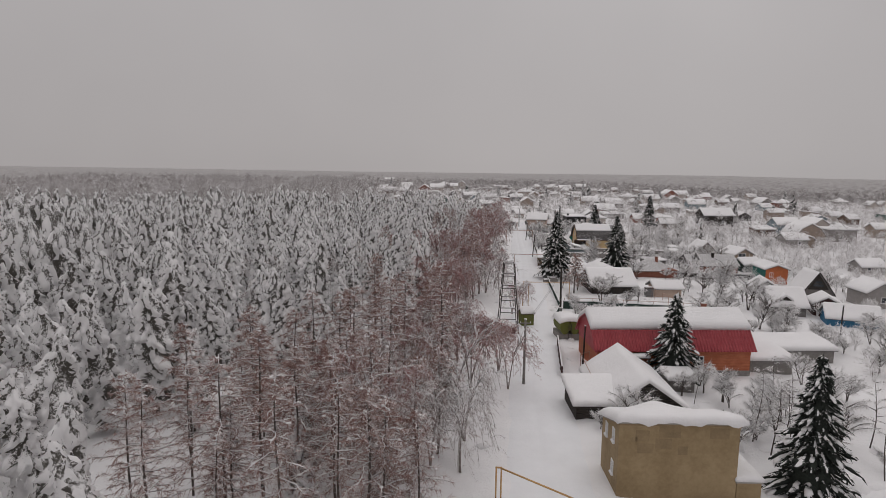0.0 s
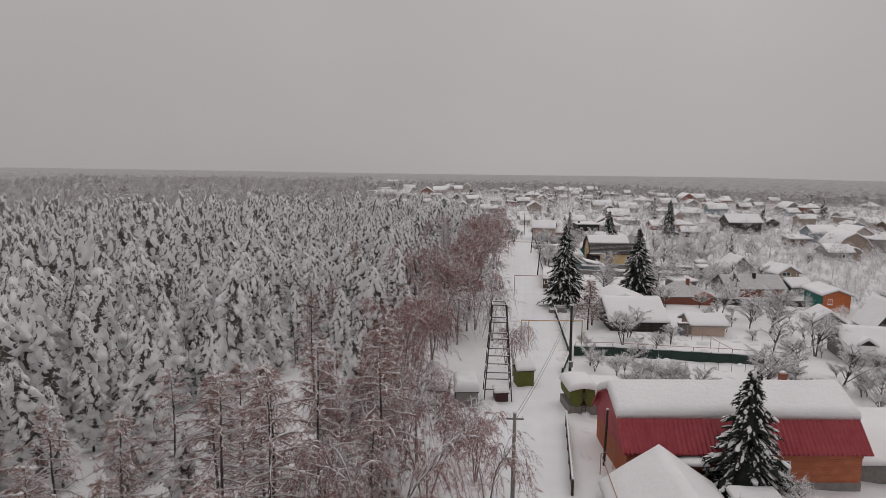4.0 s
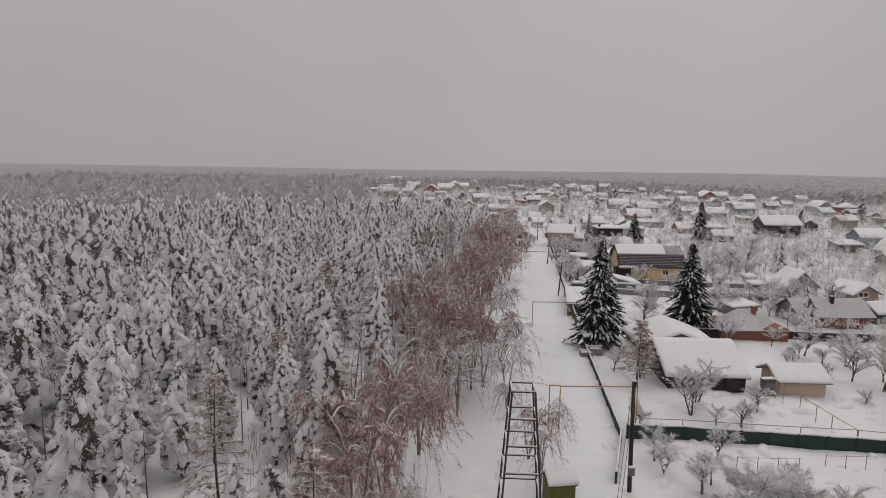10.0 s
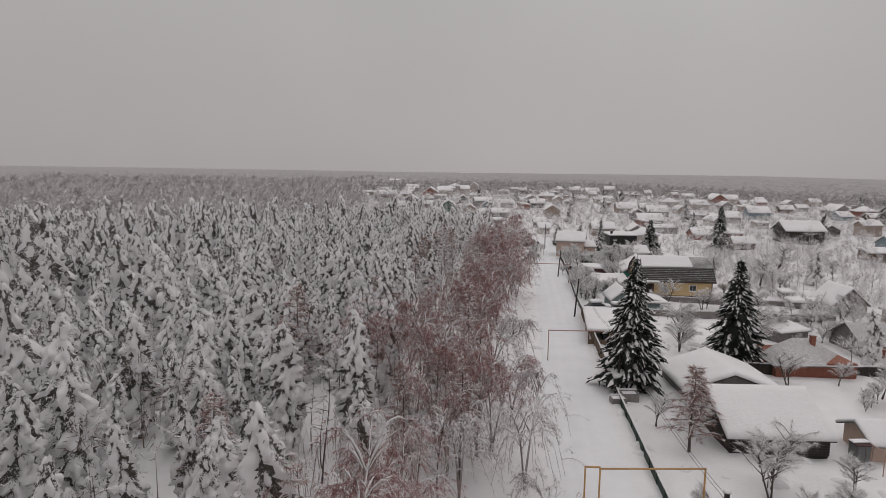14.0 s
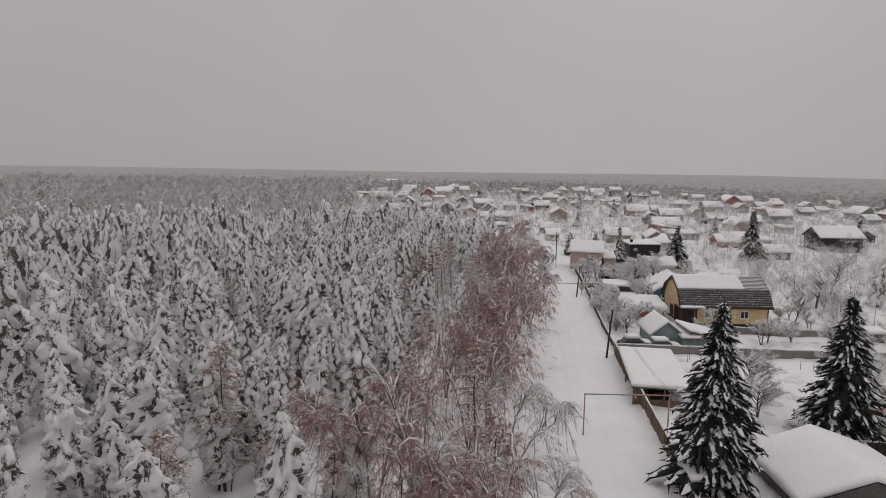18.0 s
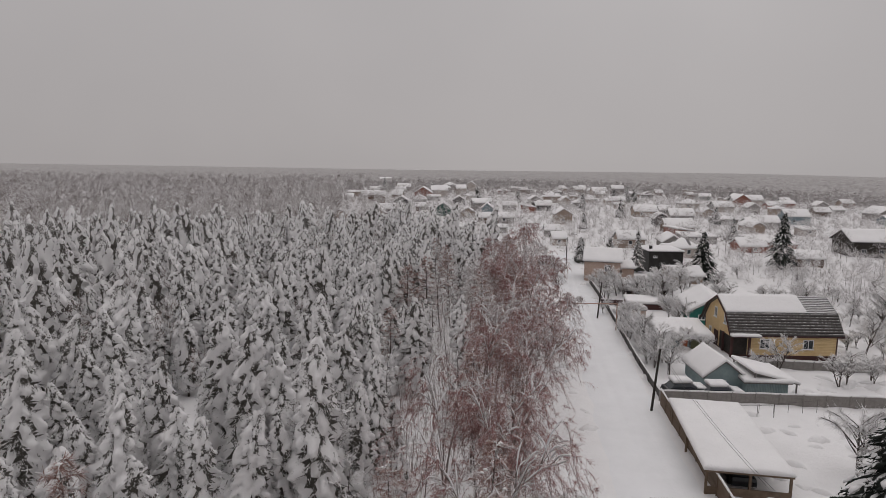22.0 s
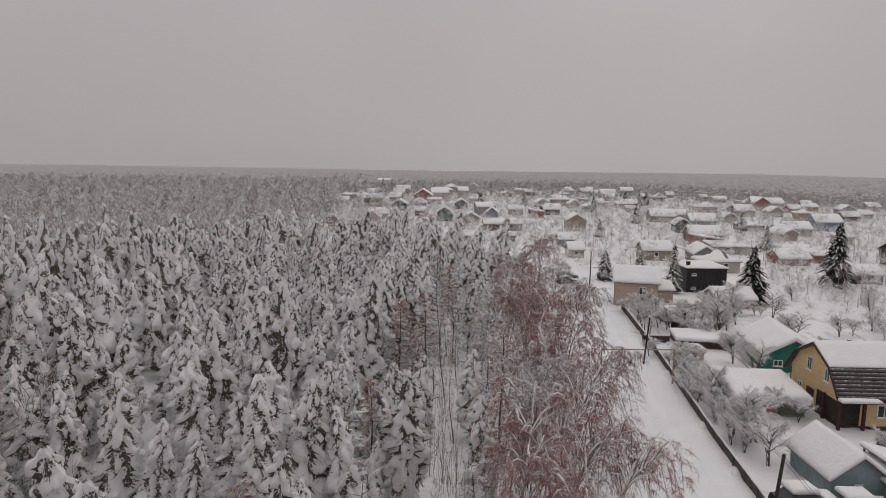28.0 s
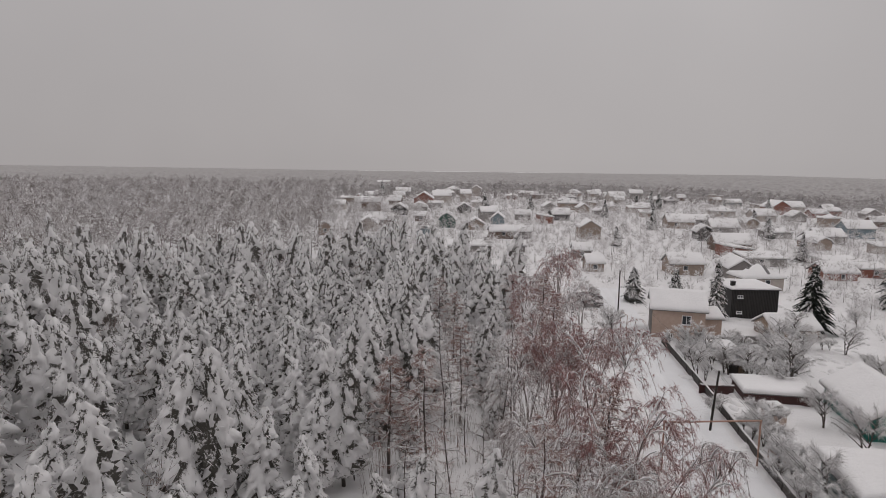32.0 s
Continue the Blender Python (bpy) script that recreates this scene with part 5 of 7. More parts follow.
# thin leafless undergrowth between the pines and the birches
brush_t = []
for k in range(4):
    rg = np.random.default_rng(500 + k)
    n = 9
    b = np.stack([rg.normal(0, 0.5, n), rg.normal(0, 0.5, n), 0 * np.arange(n) - 0.1], 1)
    d = np.stack([rg.normal(0, 0.14, n), rg.normal(0, 0.14, n), np.ones(n)], 1)
    d /= np.linalg.norm(d, axis=1, keepdims=True)
    ln = rg.uniform(1.2, 4.2, n)
    i = np.repeat(np.arange(n), 10)
    s = rg.uniform(0.35, 0.95, len(i))
    d2 = d[i] * 0.8 + rg.normal(0, 0.5, (len(i), 3))
    brush_t.append(joined([needles(b, d, ln, 0.022), needles(b[i] + d[i] * (ln[i] * s)[:, None], d2 / np.linalg.norm(d2, axis=1, keepdims=True), rg.uniform(0.3, 0.9, len(i)), 0.011)]))
stuff_trees("undergrowth", brush_t, scatter(-26, 14, 66, 205, 2.7, 501, lambda x, y: (x > wood_edge(y) - 9) & (x < road_x(y) - 10.5) & ~yard(x, y)), 502, BRUSH, "thin leafless undergrowth rising from the snow", "brush", (0.6, 1.2))


# ---- dark spruces in the gardens ----
def spruce(x, y, H, R, seed, n=150):
    crown, trunk = spruce_mesh(seed, H, R, n, 14 if n > 80 else 7, 4)
    ob = make_tree("spruce_tree", trunk, crown, BARK, (SPRUCE if n > 130 else SNOWSPRUCE, SNOW), "tall dark spruce with snow on its bough ends" if n > 130 else "grey-green spruce dusted with snow among the houses", "tree", "dark spruces of the gardens")
    ob.matrix_basis = pose(x, y, ground(x, y) - 0.15, 0, 0, seed * 37)
    return ob


spruce(18.0, 106.5, 14.3, 4.4, 201, 440)
spruce(32.9, 116.5, 13.2, 4.4, 202, 440)
spruce(23.2, 22.5, 10.6, 3.5, 203, 340)
spruce(21.6, 46.4, 9.8, 3.6, 204, 320)
spruce(49.0, 211.4, 10.3, 4.0, 205, 260)
spruce(75.4, 231.6, 14.0, 4.6, 206, 260)
spruce(36.5, 216.0, 9.8, 2.5, 207, 130)
spruce(31.6, 221.0, 7.0, 3.2, 208, 110)
spruce(26.0, 226.0, 6.4, 3.2, 209, 90)
for n, (sx_, sy_, sh_) in enumerate([(-31, 251, 10), (3, 395, 11), (26, 420, 9), (56, 392, 10), (65, 350, 10), (-62, 520, 12), (-25, 470, 10), (98, 330, 10), (112, 372, 9), (140, 420, 11), (186, 330, 13), (215, 395, 12), (160, 300, 9), (128, 272, 12), (86, 285, 9), (40, 300, 7), (90, 440, 12), (96, 447, 11), (84, 446, 10)]):
    spruce(sx_, sy_, sh_ * 0.85, sh_ * 0.38, 230 + n, 70)

# ---- poles, wires, gas pipe arches ----
def pole(x, y, H, r, material, lean=0.0, label="weathered wooden utility pole", arm=False):
    ob = thing("utility_pole", x, y, None, 0, label, "pole", "utility poles along the lane")
    npart("shaft", tube([(0, 0, -0.5), (lean * 0.5, 0, H * 0.5), (lean, 0, H)], [r, r * 0.88, r * 0.75], 8), material, ob, smooth=True)
    npart("snow_cap", lumps(np.array([[lean, 0, H + 0.04]]), np.array([[r * 1.1, r * 1.1, 0.1]]), np.random.default_rng(1)), SNOW, ob, smooth=True)
    if arm:
        a = npart("crossarm", box(lean - 0.6, lean + 0.6, -0.05, 0.05, H - 0.45, H - 0.35), material, ob)
        for k in (-0.5, 0.5):
            npart("insulator", tube([(lean + k, 0, H - 0.35), (lean + k, 0, H - 0.2)], [0.04, 0.03], 6), WHITE, a)
    return ob


pole(4.95, 43.6, 7.0, 0.15, GREYBLOCK, label="grey concrete utility pole beside the lane", arm=True)
pole(13.1, 70.0, 8.4, 0.17, DARKWOOD, -0.1)
pole(16.9, 137.0, 6.0, 0.13, DARKWOOD, 0.5)
pole(18.9, 171.8, 5.6, 0.12, DARKWOOD, 0.45)
pole(21.0, 216.0, 7.0, 0.12, DARKWOOD, 0.0)
pole(12.6, 50.5, 4.6, 0.11, DARKWOOD, 0.1, "short dark pole by the red-roofed house", False)
pole(51.4, 65.4, 5.4, 0.12, DARKWOOD, 0.1)
pole(16.2, 104.5, 6.0, 0.12, DARKWOOD, 0.15)


def cable(a, b, sag, r=0.014):
    a, b = np.array(a, float), np.array(b, float)
    k = np.linspace(0, 1, 14)
    pts = a + (b - a) * k[:, None]
    pts[:, 2] -= 4 * sag * k * (1 - k)
    ob = new("overhead_cable", mesh_from("overhead_cable", *tube(pts, r, 4), [WIRE]))
    return tagged(ob, "thin black overhead cable slung between poles", "cable", "overhead cables")


for dx in (-0.1, 0.1):
    cable((5.0 + dx, 43.6, 6.7), (13.0 + dx, 70.0, 8.1), 0.6)
    cable((13.0 + dx, 70.0, 8.1), (16.35 + dx, 104.5, 5.7), 0.9)
    cable((16.35 + dx, 104.5, 5.7), (17.4 + dx, 137.0, 5.7), 0.9)
    cable((17.4 + dx, 137.0, 5.7), (19.35 + dx, 171.8, 5.3), 0.9)
    cable((19.35 + dx, 171.8, 5.3), (21.0 + dx, 216.0, 6.7), 1.0)


def pipe_arch(pts, material, r, label):
    """A gas pipe that rises beside the lane, crosses over it and comes down again."""
    base = pts[0]
    ob = thing("gas_pipe", base[0], base[1], 0.0, 0, label, "pipe", "gas pipes over the lane")
    off = np.array([base[0], base[1], 0])
    p = [np.array(q, float) - off for q in pts]
    for a, b in zip(p[:-1], p[1:]):
        d = (b - a) / np.linalg.norm(b - a)
        npart("pipe", tube([a - d * r * 0.9, b + d * r * 0.9], r, 6), material, ob, smooth=True)
    return ob


pipe_arch([(9.5, 80.4, -0.3), (9.5, 80.4, 4.0), (16.3, 80.9, 4.0), (16.3, 80.9, -0.3)], PIPE, 0.06, "faded pinkish gas pipe arch over the lane")
pipe_arch([(8.6, 80.6, -0.3), (8.6, 80.6, 4.0), (9.5, 80.6, 4.0)], PIPE, 0.06, "second riser of the pipe arch")
pipe_arch([(10.25, 114.8, -0.3), (10.25, 114.8, 3.7), (17.6, 115.3, 3.6), (17.6, 115.3, -0.3)], PINKPIPE, 0.06, "faded gas pipe arch crossing the lane")
pipe_arch([(12.2, 163.9, -0.3), (12.2, 163.9, 4.0), (20.2, 165.4, 3.7), (20.2, 165.4, -0.3)], PINKPIPE, 0.07, "faded gas pipe arch crossing the lane")
pipe_arch([(0.6, 20.3, -0.3), (0.6, 20.3, 2.5), (0.95, 20.3, 2.5), (0.95, 20.3, -0.3)], PIPE, 0.06, "pair of yellow gas pipe risers beside the lane")
pipe_arch([(0.95, 20.2, 2.5), (4.9, 16.8, 2.5), (9.0, 13.3, 2.5), (9.0, 13.3, -0.3)], PIPE, 0.06, "yellow gas pipe slanting across the lane")


# ---- lattice tower, green box and tank beside the lane ----
tw_ = thing("lattice_tower", 4.9, 65.0, None, 0, "rusty steel lattice tower among the birches", "tower")
feet = [(-1.4, -1.6), (1.4, -1.6), (1.4, 1.6), (-1.4, 1.6)]
TH = 9.6
for fx, fy in feet:
    npart("tower_leg", tube([(fx, fy, -0.3), (fx * 0.5, fy * 0.5, TH)], 0.07, 6), STEEL, tw_)
for lv in np.linspace(0.12, 1.0, 6):
    w = 1 - 0.5 * lv
    for k in range(4):
        a, b = feet[k], feet[(k + 1) % 4]
        npart("tower_rung", tube([(a[0] * w, a[1] * w, TH * lv), (b[0] * w, b[1] * w, TH * lv)], 0.05, 5), STEEL, tw_)
        npart("rung_snow", tube([(a[0] * w, a[1] * w, TH * lv + 0.07), (b[0] * w, b[1] * w, TH * lv + 0.07)], 0.05, 5), SNOW, tw_, smooth=True)

gb = house("transformer_box", 7.9, 68.6, 12, 1.8, 1.6, 1.75, 0.55, OLIVE, MAROON, "gable", 0.12, 0.3, label="olive green metal transformer box with a snow cap", category="box")

tk = thing("oil_tank", 12.7, 62.0, None, 6, "horizontal olive green tank on a block base under snow", "tank")
for sx in (-0.66, 0.66):
    pts = [(sx, -1.4, 1.75), (sx, 2.2, 1.75)]
    ring = tube(pts, 0.82, 18)
    v = ring[0] * [0.8, 1, 1.25]
    v[:, 0] += sx * 0.2
    v[:, 2] -= 1.75 * 0.25
    npart("cylinder", (v, ring[1]), OLIVE, tk, smooth=False)
npart("base", box(-1.35, 1.35, -1.2, 2.1, -0.3, 0.75), GREYBLOCK, tk)
npart("tank_snow", snow_over(-1.45, 1.45, -1.55, 2.3, lambda x, y: 2.55 - 0.25 * (x / 1.3) ** 2 + 0 * y, 0.6, 5, 5, 1.0, 0.5, 0.2), SNOW, tk, smooth=True)
npart("ladder", [tube([(-0.18, -1.5, 0.2), (-0.18, -1.5, 2.3)], 0.03, 5), tube([(0.18, -1.5, 0.2), (0.18, -1.5, 2.3)], 0.03, 5)] + [tube([(-0.18, -1.5, z), (0.18, -1.5, z)], 0.025, 5) for z in np.arange(0.4, 2.2, 0.3)], STEEL, tk)
house("brick_outhouse", 15.4, 62.5, 4, 2.6, 3.0, 1.9, 0.3, REDBRICK, GREYSLATE, "shed", 0.2, 0.55, label="small dark red brick outhouse beside the tank", category="shed", door=("F", 0.3, 0.8, 1.7, MAROON))


# ---- fences ----
def fence(points, h, material, label, gap=0.0, board=0.9, thick=0.05, posts=2.4, snow=True):
    """Boards or sheets between posts along a line of points."""
    x0, y0 = points[0]
    ob = thing("fence", x0, y0, 0.0, 0, label, "fence", "garden fences")
    for (ax, ay), (bx, by) in zip(points[:-1], points[1:]):
        ln = math.hypot(bx - ax, by - ay)
        dx, dy = (bx - ax) / ln, (by - ay) / ln
        turn = math.degrees(math.atan2(dy, dx))
        n = max(1, int(ln / board))
        w = ln / n
        bm_, pm = mesh_from("board", *box(0, w - gap, -thick / 2, thick / 2, -0.3, h), [material], None, False), mesh_from("post", *box(-0.06, 0.06, -0.09, 0.09, -0.4, h + 0.08), [material], None, False)
        for k in range(n):
            px, py = ax + dx * w * k, ay + dy * w * k
            o = link_part("board", bm_, ob)
            o.matrix_local = pose(px - x0, py - y0, ground(px, py) + 0.03 * math.sin(k * 2.3), 0, 0, turn)
        for k in range(int(ln / posts) + 1):
            px, py = ax + dx * posts * k, ay + dy * posts * k
            o = link_part("post", pm, ob)
            o.matrix_local = pose(px - x0, py - y0, ground(px, py), 0, 0, turn)
        if snow:
            m = int(ln / 0.5) + 1
            k = np.linspace(0, 1, m)
            xs, ys = ax + (bx - ax) * k, ay + (by - ay) * k
            pts = np.stack([xs - x0, ys - y0, lie(xs, ys) + h + 0.05 + 0.02 * np.sin(k * 40)], 1)
            npart("snow_ridge", tube(pts, 0.09, 5), SNOW, ob, smooth=True)
    return ob


fence([(16.2, 106.5), (16.5, 112.4), (18.2, 138.5)], 1.5, BROWNWOOD, "brown plank fence along the lane", 0.03, 0.22)
fence([(18.6, 140.0), (19.4, 152), (21.6, 176)], 0.8, WEATHERED, "low dark weathered fence along the lane", 0.02, 0.5)
fence([(21.6, 176), (23.2, 200)], 0.9, WEATHERED, "dark weathered board fence near the bend", 0.02, 0.5)
fence([(15.2, 79.4), (38.6, 79.4)], 1.1, GREENPAINT, "dark green sheet fence across the garden", 0.01, 1.2)
fence([(17.2, 66.3), (36.0, 67.4)], 0.9, GREENPAINT, "dark green low fence behind the red-roofed house", 0.01, 1.2)
fence([(18.4, 139.4), (39.0, 141.0), (60, 143)], 1.0, GREYBLOCK, "grey sheet fence below the blue cottage", 0.01, 1.8)
fence([(12.5, 71.5), (14.6, 79), (16.0, 104.5)], 0.8, GREENPAINT, "low dark fence beside the lane", 0.01, 1.0)
fence([(9.4, 46.0), (10.9, 58.5)], 1.1, MAROON, "dark red board fence beside the lane", 0.02, 0.5)
fence([(22.6, 112.9), (39.2, 114.4), (64, 117)], 1.1, DARKWOOD, "dark plank fence between the gardens", 0.03, 0.3)
fence([(21.4, 181.2), (25.0, 181.4)], 0.9, MAROON, "dark red fence under snow", 0.01, 0.6)
fence([(29.6, 200.8), (38.7, 202.8)], 1.0, GREYBLOCK, "grey fence behind the pink house", 0.02, 1.0)
fence([(33.0, 151.8), (49.5, 152.9), (60, 154)], 0.9, GREYBLOCK, "grey sheet fence beyond the yellow house", 0.01, 1.8)

# carport with a flat snow roof behind the plank fence
cp = thing("carport", 20.1, 128.2, None, -7.0, "open carport with a flat roof under deep snow", "carport")
npart("roof", box(-3.1, 2.8, -6.4, 6.4, 1.65, 1.8), BROWNWOOD, cp)
npart("railing", box(-2.95, 2.7, -6.33, -6.25, -0.3, 0.55), BROWNWOOD, cp, "low plank railing")
npart("roof_snow", snow_over(-3.15, 2.85, -6.45, 6.45, lambda x, y: 1.8 + 0 * x, 0.36, 8, 10, 4.0), SNOW, cp, smooth=True)
for px in (-2.9, 0.0, 2.65):
    for py in (-6.2, 0, 6.2):
        npart("post", box(px - 0.08, px + 0.08, py - 0.08, py + 0.08, -0.5, 1.65), BROWNWOOD, cp)

# ---- bare orchard trees and bushes in the gardens ----
ORCHARD = []
for k, (h, sp_) in enumerate([(3.4, 2.3), (3.0, 2.0), (4.0, 2.4)]):
    wood, tw = arch_mesh(300 + k, h, sp_, 15, 60, 0.5, 0.75, 0.08, 2, 0.5, 0.0135, 0.85)
    ORCHARD.append(make_tree("orchard_tree", wood, tw, BARK, GREYTWIG, "leafless fruit tree thickly furred with snow", "tree", "fruit trees of the gardens"))
orchard_a = [(20.5, 95), (29.5, 87.0), (45, 98), (48, 104), (52, 92), (43, 86), (36, 110), (28, 113.5), (45, 108), (22.5, 85), (50, 76), (44, 66), (35.5, 151), (45.5, 150), (23, 152)]
orchard_b = [(30, 168), (28.5, 187), (26, 190), (25, 194.5), (36, 190), (39, 194), (33, 186), (42, 186), (41, 202), (47, 199), (52, 190), (56, 183), (49, 170), (55, 165), (51, 160), (13.2, 31.5)]
orchard_c = [(11.5, 29), (26, 33), (28, 36), (24.5, 40), (30, 30), (34, 38), (38, 42), (40, 34), (36, 47), (48, 52), (52, 58), (56, 66), (60, 72), (46, 132), (52, 136), (58, 130), (64, 137), (40, 147), (50, 148), (72, 104)]
orchard_d = [(78, 108), (80, 120), (75, 130), (66, 150), (72, 158), (62, 168), (68, 176), (60, 195), (66, 205), (58, 215), (72, 215), (16.5, 199), (17.5, 205), (15.5, 190), (86, 190), (92, 200), (84, 210), (95, 175)]
plant(ORCHARD, orchard_a + orchard_b + orchard_c + orchard_d, 22, scale=(0.8, 1.25))
gar_t, vil_t = [], []
for k in range(4):
    for store, n, r_, ln in ((gar_t, 64, 0.034, 0.7), (vil_t, 20, 0.13, 1.7)):
        rg = np.random.default_rng(150 + k)
        a, e = rg.uniform(0, 6.28, n), rg.uniform(0.1, 1.45, n)
        d = np.stack([np.cos(a) * np.cos(e), np.sin(a) * np.cos(e), np.sin(e)], 1)
        b = d * [1.1, 1.1, 1.5] * rg.uniform(0.2, 0.9, (n, 1)) + [0, 0, 0.5]
        d = d + rg.normal(0, 0.5, (n, 3))
        store.append(needles(b, d / np.linalg.norm(d, axis=1, keepdims=True), rg.uniform(0.5, 1.2, n) * ln, r_))


# ---- the village further off ----
rv_ = np.random.default_rng(77)
cols = [("grey_house_paint", (0.30, 0.28, 0.27)), ("tan_house_paint", (0.34, 0.27, 0.225)), ("brown_house_paint", (0.14, 0.09, 0.065)), ("cream_house_paint", (0.47, 0.42, 0.385)), ("green_house_paint", (0.05, 0.11, 0.09)), ("brick_house_paint", (0.27, 0.11, 0.08)), ("dark_house_paint", (0.05, 0.045, 0.045)), ("bluegrey_house_paint", (0.20, 0.26, 0.29))]
for nm, c in cols:
    paint(nm, c)
house("village_house", 78.3, 361.7, -1, 10.0, 7.5, 2.4, 2.6, paint("tan_house_paint"), GREYSLATE, "gable", 0.35, 0.45, label="tan village house under a snowy gable roof", group="village houses", detail=0, windows=[("F", -1.9, 1.5, 1.1, 1.1, 1)])
house("village_house", 92.1, 374.9, 1, 7.1, 5.3, 2.2, 1.8, paint("grey_house_paint"), GREYSLATE, "gable", 0.35, 0.45, label="grey village house under a snowy gable roof", group="village houses", detail=0, windows=[("F", -1.2, 1.4, 1.1, 1.1, 1)])
house("village_house", 117.6, 418.8, -2, 10.0, 7.5, 2.6, 2.2, paint("cream_house_paint"), GREYSLATE, "hip", 0.35, 0.45, label="cream village house under a snowy hipped roof", group="village houses", detail=0, windows=[("F", -0.9, 1.5, 1.1, 1.1, 1)])
house("village_house", 128.8, 402.5, 5, 10.0, 7.5, 2.6, 2.6, paint("cream_house_paint"), GREYSLATE, "gable", 0.35, 0.45, label="cream village house under a snowy gable roof", group="village houses", detail=0, windows=[("F", 0.4, 1.5, 1.1, 1.1, 1)])
house("village_house", 153.0, 439.6, 94, 11.5, 10.0, 3.4, 3.4, paint("brick_house_paint"), GREYSLATE, "gable", 0.35, 0.45, label="brick red village house under a snowy gable roof", group="village houses", detail=0)
house("village_house", 73.4, 301.4, -1, 10.0, 7.5, 2.2, 2.6, paint("brown_house_paint"), GREYSLATE, "gable", 0.35, 0.45, label="brown wooden village house under a snowy gable roof", group="village houses", detail=0, windows=[("F", -0.5, 1.4, 1.1, 1.1, 1)])
house("village_house", 138.6, 349.3, -1, 10.0, 7.5, 3.4, 2.6, paint("bluegrey_house_paint"), GREYSLATE, "gable", 0.35, 0.45, label="blue-grey village house under a snowy gable roof", group="village houses", detail=0, windows=[("F", -1.6, 1.5, 1.1, 1.1, 1)])
house("village_house", 117.3, 330.2, -2, 9.2, 6.9, 2.4, 2.3, paint("grey_house_paint"), GREYSLATE, "gable", 0.35, 0.45, label="grey village house under a snowy gable roof", group="village houses", detail=0, windows=[("F", -1.4, 1.5, 1.1, 1.1, 1)])
house("village_house", 105.3, 340.2, 5, 8.8, 6.6, 2.0, 0.5, paint("grey_house_paint"), GREYSLATE, "shed", 0.35, 0.45, label="grey village house under a snowy low roof", group="village houses", detail=0, windows=[("F", 0.4, 1.2, 1.1, 1.1, 1)])
house("village_house", 148.2, 383.6, 4, 6.7, 5.0, 3.6, 1.5, paint("tan_house_paint"), GREYSLATE, "hip", 0.35, 0.45, label="tan village house under a snowy hipped roof", group="village houses", detail=0, windows=[("F", 0.2, 1.5, 1.1, 1.1, 1)])
house("village_house", 71.8, 278.0, -1, 10.0, 7.5, 1.9, 0.5, paint("grey_house_paint"), GREYSLATE, "shed", 0.35, 0.45, label="grey village house under a snowy low roof", group="village houses", detail=0, windows=[("F", -1.2, 1.1, 1.1, 1.1, 1)])
house("village_house", 92.1, 278.7, 3, 10.0, 7.5, 1.7, 0.5, paint("grey_house_paint"), GREYSLATE, "shed", 0.35, 0.45, label="grey village house under a snowy low roof", group="village houses", detail=0, windows=[("F", 0.1, 0.9, 1.1, 1.1, 1)])
house("village_house", 80.9, 261.8, 5, 7.9, 5.9, 1.6, 2.0, paint("brick_house_paint"), GREYSLATE, "gable", 0.35, 0.45, label="brick red village house under a snowy gable roof", group="village houses", detail=0, windows=[("F", 0.5, 0.8, 1.1, 1.1, 1)])
house("village_house", 92.8, 267.1, -2, 7.2, 5.4, 2.0, 0.5, paint("brick_house_paint"), GREYSLATE, "shed", 0.35, 0.45, label="brick red village house under a snowy low roof", group="village houses", detail=0, windows=[("F", -0.2, 1.2, 1.1, 1.1, 1)])
house("village_house", 45.6, 258.9, 3, 7.4, 5.6, 2.4, 1.9, paint("tan_house_paint"), GREYSLATE, "gable", 0.35, 0.45, label="tan village house under a snowy gable roof", group="village houses", detail=0, windows=[("F", -0.4, 1.5, 1.1, 1.1, 1)])
house("village_house", -72.1, 597.2, -1, 10.0, 7.5, 4.6, 2.6, paint("tan_house_paint"), GREYSLATE, "gable", 0.35, 0.45, label="tan village house under a snowy gable roof", group="village houses", detail=0)
house("village_house", -68.4, 437.8, 1, 7.9, 5.9, 3.6, 0.5, paint("tan_house_paint"), GREYSLATE, "shed", 0.35, 0.45, label="tan village house under a snowy low roof", group="village houses", detail=0)
house("village_house", -66.9, 408.8, -2, 6.9, 5.2, 2.4, 1.8, paint("cream_house_paint"), GREYSLATE, "gable", 0.35, 0.45, label="cream village house under a snowy gable roof", group="village houses", detail=0, windows=[("F", 0.5, 1.5, 1.1, 1.1, 1)])
house("village_house", -50.1, 312.9, 95, 6.0, 4.1, 2.4, 1.8, paint("tan_house_paint"), GREYSLATE, "gambrel", 0.35, 0.45, label="tan village house under a snowy mansard roof", group="village houses", detail=0, windows=[("L", -0.2, 1.5, 1.1, 1.1, 1)])
house("village_house", -63.3, 483.9, -0, 7.1, 5.3, 2.6, 1.8, paint("grey_house_paint"), GREYSLATE, "gable", 0.35, 0.45, label="grey village house under a snowy gable roof", group="village houses", detail=0)
house("village_house", -47.8, 516.2, 5, 9.2, 6.9, 3.0, 2.3, paint("grey_house_paint"), GREYSLATE, "gable", 0.35, 0.45, label="grey village house under a snowy gable roof", group="village houses", detail=0)
house("village_house", -28.5, 444.6, 92, 11.5, 10.0, 3.4, 3.4, paint("brick_house_paint"), GREYSLATE, "gable", 0.35, 0.45, label="brick red village house under a snowy gable roof", group="village houses", detail=0)
house("village_house", -19.9, 460.9, 5, 10.0, 7.5, 4.0, 2.6, paint("cream_house_paint"), GREYSLATE, "gable", 0.35, 0.45, label="cream village house under a snowy gable roof", group="village houses", detail=0)
